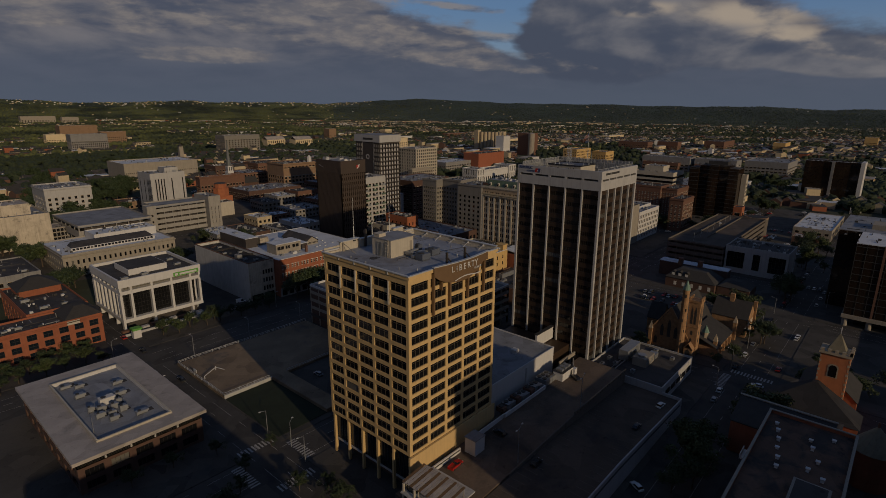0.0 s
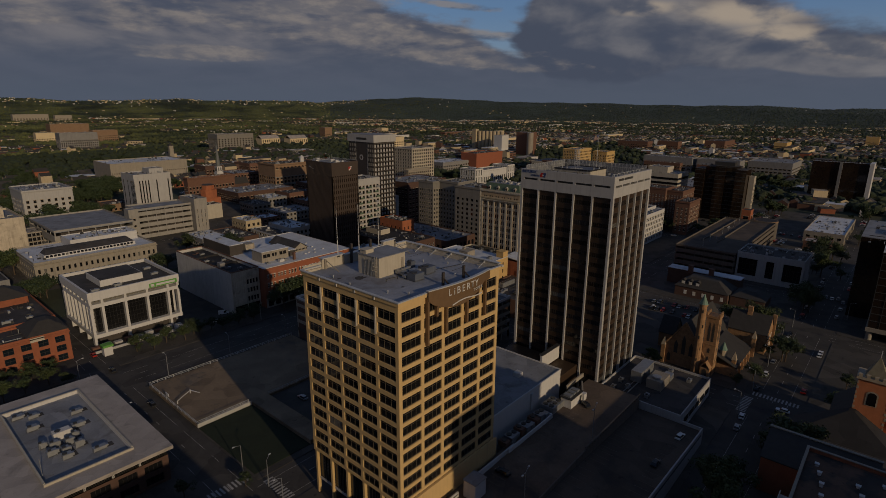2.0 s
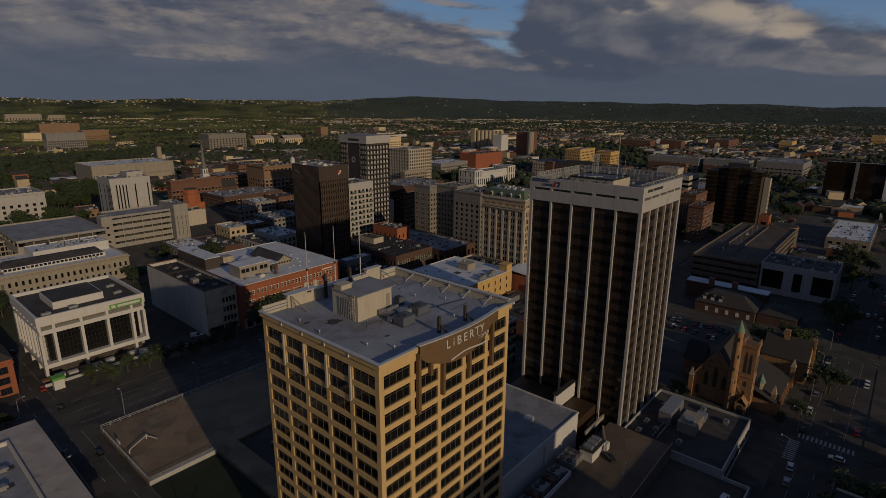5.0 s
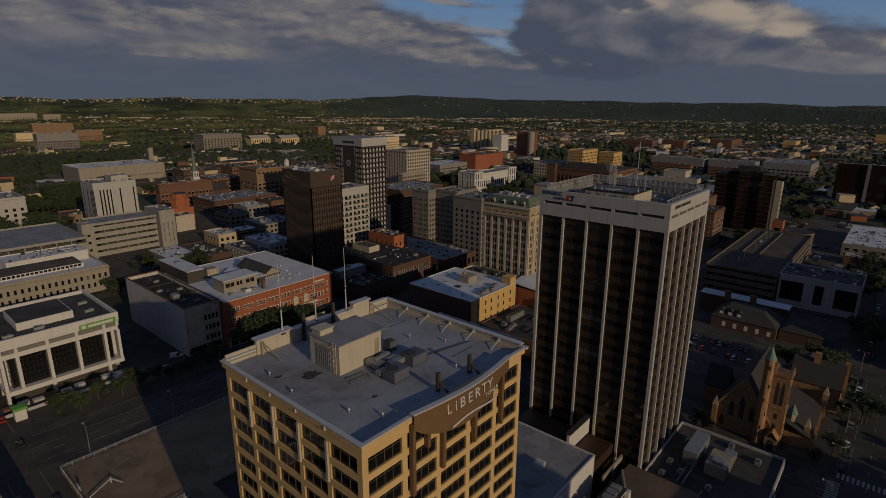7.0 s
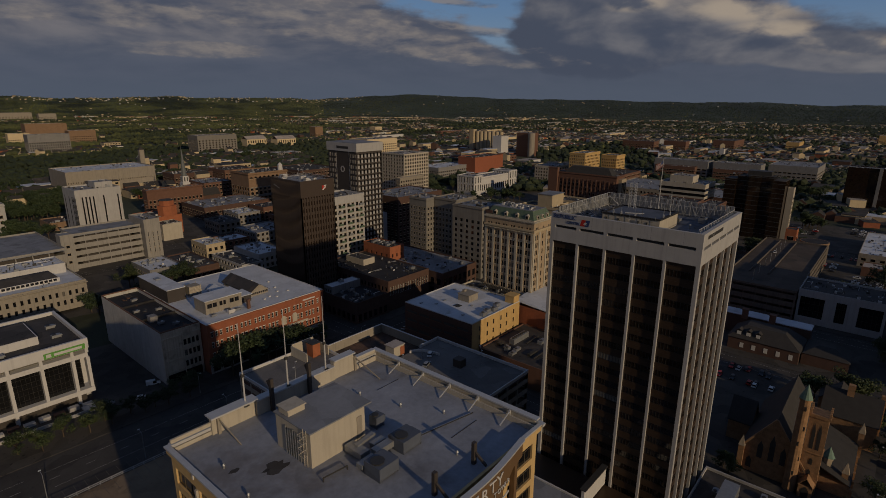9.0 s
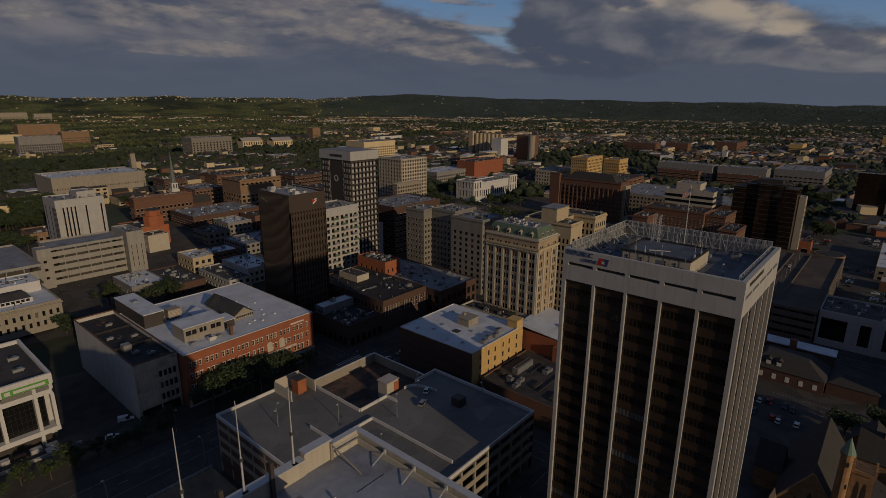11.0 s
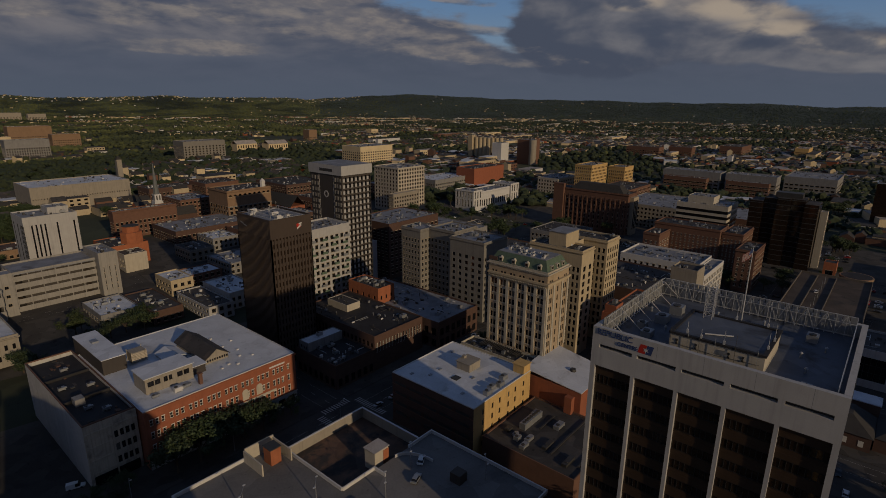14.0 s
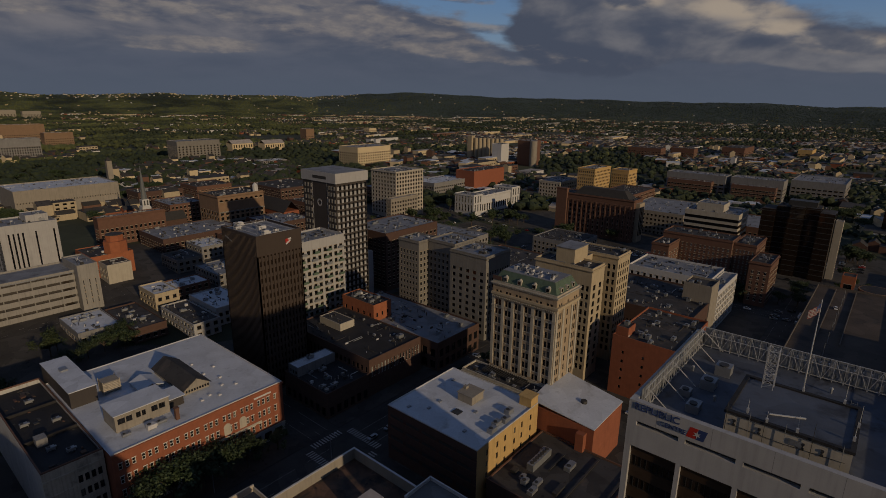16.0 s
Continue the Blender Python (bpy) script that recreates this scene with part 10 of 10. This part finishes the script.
def far_houses():
    rng = random.Random(12)
    kinds = {"white": [MB(), BRIGHT], "cream": [MB(), FARCREAM], "brick": [MB(), MIDBRICK], "tan": [MB(), WARMSTONE], "grey": [MB(), DARKBRICK], "orange": [MB(), REDBRICK]}
    roofs = {"pale": [MB(), ROOFWHITE], "dark": [MB(), ROOFDARK], "slate": [MB(), SHINGLE], "mid": [MB(), ROOFBUFF]}
    glass_mb = MB()
    made = 0
    while made < 6400:
        r = 480 + 3250 * rng.random() ** 0.8
        a = radians(49.3 + rng.uniform(-50, 50))
        x, y = r * math.sin(a) - 60, r * math.cos(a) - 60
        if x < 620 and y < 700 and x + y < 900 and not (y > 560 and r > 700):
            continue
        az = math.degrees(a) - 49.3
        left = smooth(5, -20, az)
        if rng.random() < max(0.75 * (1 - left) * smooth(2100, 2800, r), 0.72 * left * smooth(800, 1300, r)):
            continue
        if noise.noise((x * 0.0035, y * 0.0035, 3.0)) < -0.05 + 0.16 * left * smooth(900, 1700, r):
            continue
        if az > 14 and r < 1150 and rng.random() < 0.7:
            continue
        z = ground_z(x, y)
        turn = rng.choice((0, 0, 0, 0.35)) + rng.uniform(-0.03, 0.03)
        big = rng.random() < (0.46 if r < 1500 else 0.42) * (1 - 0.6 * left)
        w, d, h = (rng.uniform(16, 52), rng.uniform(10, 26), rng.uniform(4, 8)) if big else (rng.uniform(9, 17), rng.uniform(8, 13), rng.uniform(4, 8))
        if big and r > 1500:
            w, d, h = rng.uniform(30, 120), rng.uniform(12, 24), rng.uniform(4, 7)
        if rng.random() < 0.04 and r < 1700:
            h *= 2.4
        if r > 2300:
            w, d = w * 0.8, d * 0.8
        c, s = math.cos(turn), math.sin(turn)
        poly = [(x + c * px - s * py, y + s * px + c * py) for px, py in ((-w / 2, -d / 2), (w / 2, -d / 2), (w / 2, d / 2), (-w / 2, d / 2))]
        wall = kinds[rng.choice(("white", "cream", "cream", "tan")) if big and r > 1500 else rng.choice(("white", "cream", "cream", "brick", "tan", "grey", "orange", "tan", "tan", "grey"))][0]
        wall.prism(poly, z - 2, z + h)
        if big:
            roofs[rng.choice(("pale", "mid", "dark", "dark", "dark") if r < 1500 else ("mid", "dark", "dark", "dark"))][0].prism([(x + (px - x) * 1.01, y + (py - y) * 1.01) for px, py in poly], z + h, z + h + 0.5)
            if r < 1500:
                for j in range(int(w / 5)):
                    t0, t1 = (j + 0.25) / int(w / 5), (j + 0.75) / int(w / 5)
                    p, q = poly[0], poly[1]
                    ax, ay, bx, by = p[0] + (q[0] - p[0]) * t0 + s * 0.1, p[1] + (q[1] - p[1]) * t0 - c * 0.1, p[0] + (q[0] - p[0]) * t1 + s * 0.1, p[1] + (q[1] - p[1]) * t1 - c * 0.1
                    for zz in range(max(1, int(h / 4))):
                        glass_mb.face([(ax, ay, z + 1.2 + 4 * zz), (bx, by, z + 1.2 + 4 * zz), (bx, by, z + 3.0 + 4 * zz), (ax, ay, z + 3.0 + 4 * zz)])
        else:
            mb = roofs[rng.choice(("slate", "dark", "slate", "slate"))][0]
            m0 = ((poly[0][0] + poly[3][0]) / 2, (poly[0][1] + poly[3][1]) / 2, z + h + d * 0.32)
            m1 = ((poly[1][0] + poly[2][0]) / 2, (poly[1][1] + poly[2][1]) / 2, z + h + d * 0.32)
            q = [(px, py, z + h) for px, py in poly]
            mb.face([q[0], q[1], m1, m0]).face([q[3], m0, m1, q[2]])
            wall.face([q[0], m0, q[3]]).face([q[1], q[2], m1])
        made += 1
    for j in range(330):
        # White houses along the crest of the northern hills, a few lower down.
        r, az = (rng.uniform(4380, 4640), rng.uniform(-46, -8)) if j < 230 else (rng.uniform(3700, 4500), rng.uniform(-46, 40))
        a = radians(49.3 + az)
        x, y = r * math.sin(a), r * math.cos(a)
        z, w = ground_z(x, y) + 4, rng.uniform(2.5, 6)
        kinds[rng.choice(("white", "cream", "tan"))][0].box(x - w, y - 4, z - 6, x + w, y + 4, z + 0.5)
        roofs["slate"][0].box(x - w - 0.5, y - 4.5, z + 0.5, x + w + 0.5, y + 4.5, z + 1.6)
    for name, (mb, mat) in kinds.items():
        single("far_houses", mb, mat, f"hundreds of {name} house walls across the far city", "houses", kind="stuff")
    for name, (mb, mat) in roofs.items():
        single("far_roofs", mb, mat, f"hundreds of {name} roofs across the far city", "roofs", kind="stuff")
    single("far_windows", glass_mb, GLASS, "dark windows of far commercial buildings", "windows", kind="stuff")


far_houses()


def far_woods():
    """Ragged crowns of clumps, one mesh, thinning towards the city."""
    rng = np.random.default_rng(9)
    base_v, base_f = [], []
    phi = (1 + 5 ** 0.5) / 2
    ico = np.array([(-1, phi, 0), (1, phi, 0), (-1, -phi, 0), (1, -phi, 0), (0, -1, phi), (0, 1, phi), (0, -1, -phi), (0, 1, -phi), (phi, 0, -1), (phi, 0, 1), (-phi, 0, -1), (-phi, 0, 1)], float)
    ico /= np.linalg.norm(ico[0])
    tri = np.array([(0, 11, 5), (0, 5, 1), (0, 1, 7), (0, 7, 10), (0, 10, 11), (1, 5, 9), (5, 11, 4), (11, 10, 2), (10, 7, 6), (7, 1, 8), (3, 9, 4), (3, 4, 2), (3, 2, 6), (3, 6, 8), (3, 8, 9), (4, 9, 5), (2, 4, 11), (6, 2, 10), (8, 6, 7), (9, 8, 1)])
    verts, faces, count = {"near": [], "green": [], "blue": []}, {"near": [], "green": [], "blue": []}, 0
    want, tries = 80000, 0
    while count < want and tries < 900000:
        tries += 1
        u = rng.random()
        r = 420 + 4000 * u ** 0.75 if count < 62000 else 3700 + 1000 * u
        az = rng.uniform(-48, 48)
        a = math.radians(49.3 + az)
        x, y = r * math.sin(a) - 60, r * math.cos(a) - 60
        if x < 640 and y < 640 and x + y < 900:
            continue
        left = smooth(4, -22, az)
        dense = noise.noise((x * 0.0025, y * 0.0025, 7.0)) + 0.5 * noise.noise((x * 0.009, y * 0.009, 2.0))
        wood = 0.40 * smooth(2100, 2900, r) * (1 - left) + dense + 0.42 * left + 0.06 * (1 - left) + 0.9 * smooth(3300, 3700, r)
        if wood < rng.uniform(-0.35, 0.3):
            continue
        z = ground_z(x, y)
        size = rng.uniform(3.0, 6.8) * (1 - 0.25 * smooth(2400, 3600, r))
        for k in range(2 if r < 1100 else 1):
            p = ico * size * rng.uniform(0.6, 1.25, (12, 1)) * (1.0, 1.0, 0.85)
            p += (x + rng.normal(0, size * 0.6) * (k > 0), y + rng.normal(0, size * 0.6) * (k > 0), z + size * (0.75 + 0.3 * k - 0.55 * smooth(3300, 3700, r)))
            # The colour set by distance and side paints in cloud shade and haze.
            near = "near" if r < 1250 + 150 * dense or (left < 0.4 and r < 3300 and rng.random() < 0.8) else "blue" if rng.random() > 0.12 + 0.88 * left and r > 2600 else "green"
            verts[near].append(p)
            faces[near].append(tri + 12 * len(faces[near]))
        count += 1
    for near, mat, label in (("green", FOREST, "dense green woods over the far suburbs and hills"), ("blue", HILLWOOD, "bluish woods over the far hills, haze and cloud shade in their colour"), ("near", SHADEDWOOD, "tree crowns between the houses, coloured dark as under cloud shade")):
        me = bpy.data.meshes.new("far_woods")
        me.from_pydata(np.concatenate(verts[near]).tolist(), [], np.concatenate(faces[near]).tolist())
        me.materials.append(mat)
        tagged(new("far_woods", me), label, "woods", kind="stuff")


far_woods()


def far_cars():
    """Cars standing in rows along the far streets and lots, too many and too small to count."""
    rng = random.Random(5)
    paints = [[MB(), CARWHITE], [MB(), CARDARK], [MB(), CARSILVER], [MB(), CARRED]]
    glassy = MB()
    rows = [(x, y, 0) for y in (151, 251, 353) for x in range(150, 600, 9)] + [(x, y, 1) for x in (232.5, 292, 400, 484) for y in range(60, 450, 9)]
    for lx, ly, nx, ny in ((388, -34, 12, 3), (425, -6, 9, 4), (440, 16, 10, 3), (540, 20, 10, 4), (560, -20, 12, 3), (392, 40, 8, 3), (330, 640, 14, 5), (380, 700, 12, 5), (590, 90, 8, 5), (560, -70, 10, 4), (470, 150, 6, 8), (410, 160, 6, 6), (700, 140, 8, 6), (340, 350, 8, 4), (180, 520, 10, 3), (660, 330, 8, 5)):
        rows += [(lx + 3.0 * i, ly + 6.5 * j, 1) for i in range(nx) for j in range(ny)]
    for x, y, along in rows:
        if rng.random() < 0.45 or not free(x, y, 1.0):
            continue
        x, y, z = x + rng.uniform(-0.3, 0.3), y + rng.choice((-3.4, 3.4)) * (along == 0) , ground_z(x, y) + 0.2
        w, d = (0.9, 2.2) if along else (2.2, 0.9)
        mb = rng.choices(paints, (4, 5, 4, 1))[0][0]
        mb.prism([(x - w, y - d), (x + w, y - d), (x + w, y + d), (x - w, y + d)], z + 0.2, z + 0.85)
        w, d = w * (0.85 if along else 0.55), d * (0.55 if along else 0.85)
        quad = [(x - w, y - d), (x + w, y - d), (x + w, y + d), (x - w, y + d)]
        upper = [(x + (px - x) * 0.8, y + (py - y) * 0.8) for px, py in quad]
        glassy.prism(quad, z + 0.85, z + 1.35, 0, upper)
        mb.prism(upper, z + 1.35, z + 1.42)
    for mb, mat in paints:
        single("far_cars", mb, mat, "many small parked cars in far streets and lots", "cars", kind="stuff")
    single("far_car_glass", glassy, GLASS, "dark windows of many far parked cars", "cars", kind="stuff")


far_cars()


def roof_fittings():
    """Small vents, hatches, pipes and curbs on the roofs beyond the near towers, past counting."""
    rng = random.Random(21)
    sets = [[MB(), STEEL], [MB(), DARKSTEEL], [MB(), BRIGHT], [MB(), ROOFDARK]]
    for x0, y0, x1, y1, top in BLOCKS:
        if top < 0 or math.hypot(x0, y0) < 190 or x1 - x0 < 8 or y1 - y0 < 8:
            continue
        for _ in range(int(min(60, (x1 - x0) * (y1 - y0) / 26))):
            mb = rng.choices(sets, (4, 4, 2, 4))[0][0]
            x, y = rng.uniform(x0 + 1.5, x1 - 3.5), rng.uniform(y0 + 1.5, y1 - 3.5)
            kind = rng.random()
            if kind < 0.5:
                w, d, h = rng.uniform(0.4, 1.8), rng.uniform(0.4, 1.8), rng.uniform(0.3, 1.3)
                mb.box(x, y, top + 0.01, x + w, y + d, top + h)
            elif kind < 0.75:
                mb.cyl(x, y, top + 0.01, top + rng.uniform(0.6, 2.2), 0.18, None, 6)
            else:
                w, d = rng.choice(((rng.uniform(3, 9), 0.25), (0.25, rng.uniform(3, 9))))
                mb.box(x, y, top + 0.01, min(x + w, x1 - 1), min(y + d, y1 - 1), top + 0.3)
    for mb, mat in sets:
        single("roof_fittings", mb, mat, "many small vents, pipes and curbs on roofs", "roof fittings", kind="stuff")


roof_fittings()

# ---- unseen plain blocks added behind the walk: they close the city and cast shade ----
for x0_, y0_, x1_, y1_, top_ in ((-11.0, -185.0, 34.0, -150.0, 72.0), (-102.0, -112.0, -48.0, -62.0, 44.0), (108.0, -150.0, 168.0, -118.0, 9.0), (176.0, -150.0, 236.0, -118.0, 9.0), (300.0, -150.0, 380.0, -112.0, 28.0), (-180.0, -60.0, -120.0, 20.0, 30.0), (-190.0, 60.0, -110.0, 150.0, 14.0), (-60.0, -180.0, -25.0, -140.0, 40.0), (36.0, -150.0, 96.0, -112.0, 37.0)):
    simple("city_block", "plain brick block with a flat roof, added out of view to cast shade", x0_, y0_, x1_, y1_, top_, MIDBRICK, ROOFGREY, None, None, 3, 0.8, north=(8, 0.5, 1.5, int(top_ / 4.2) - 1, 4.2, 2.2, ONE))
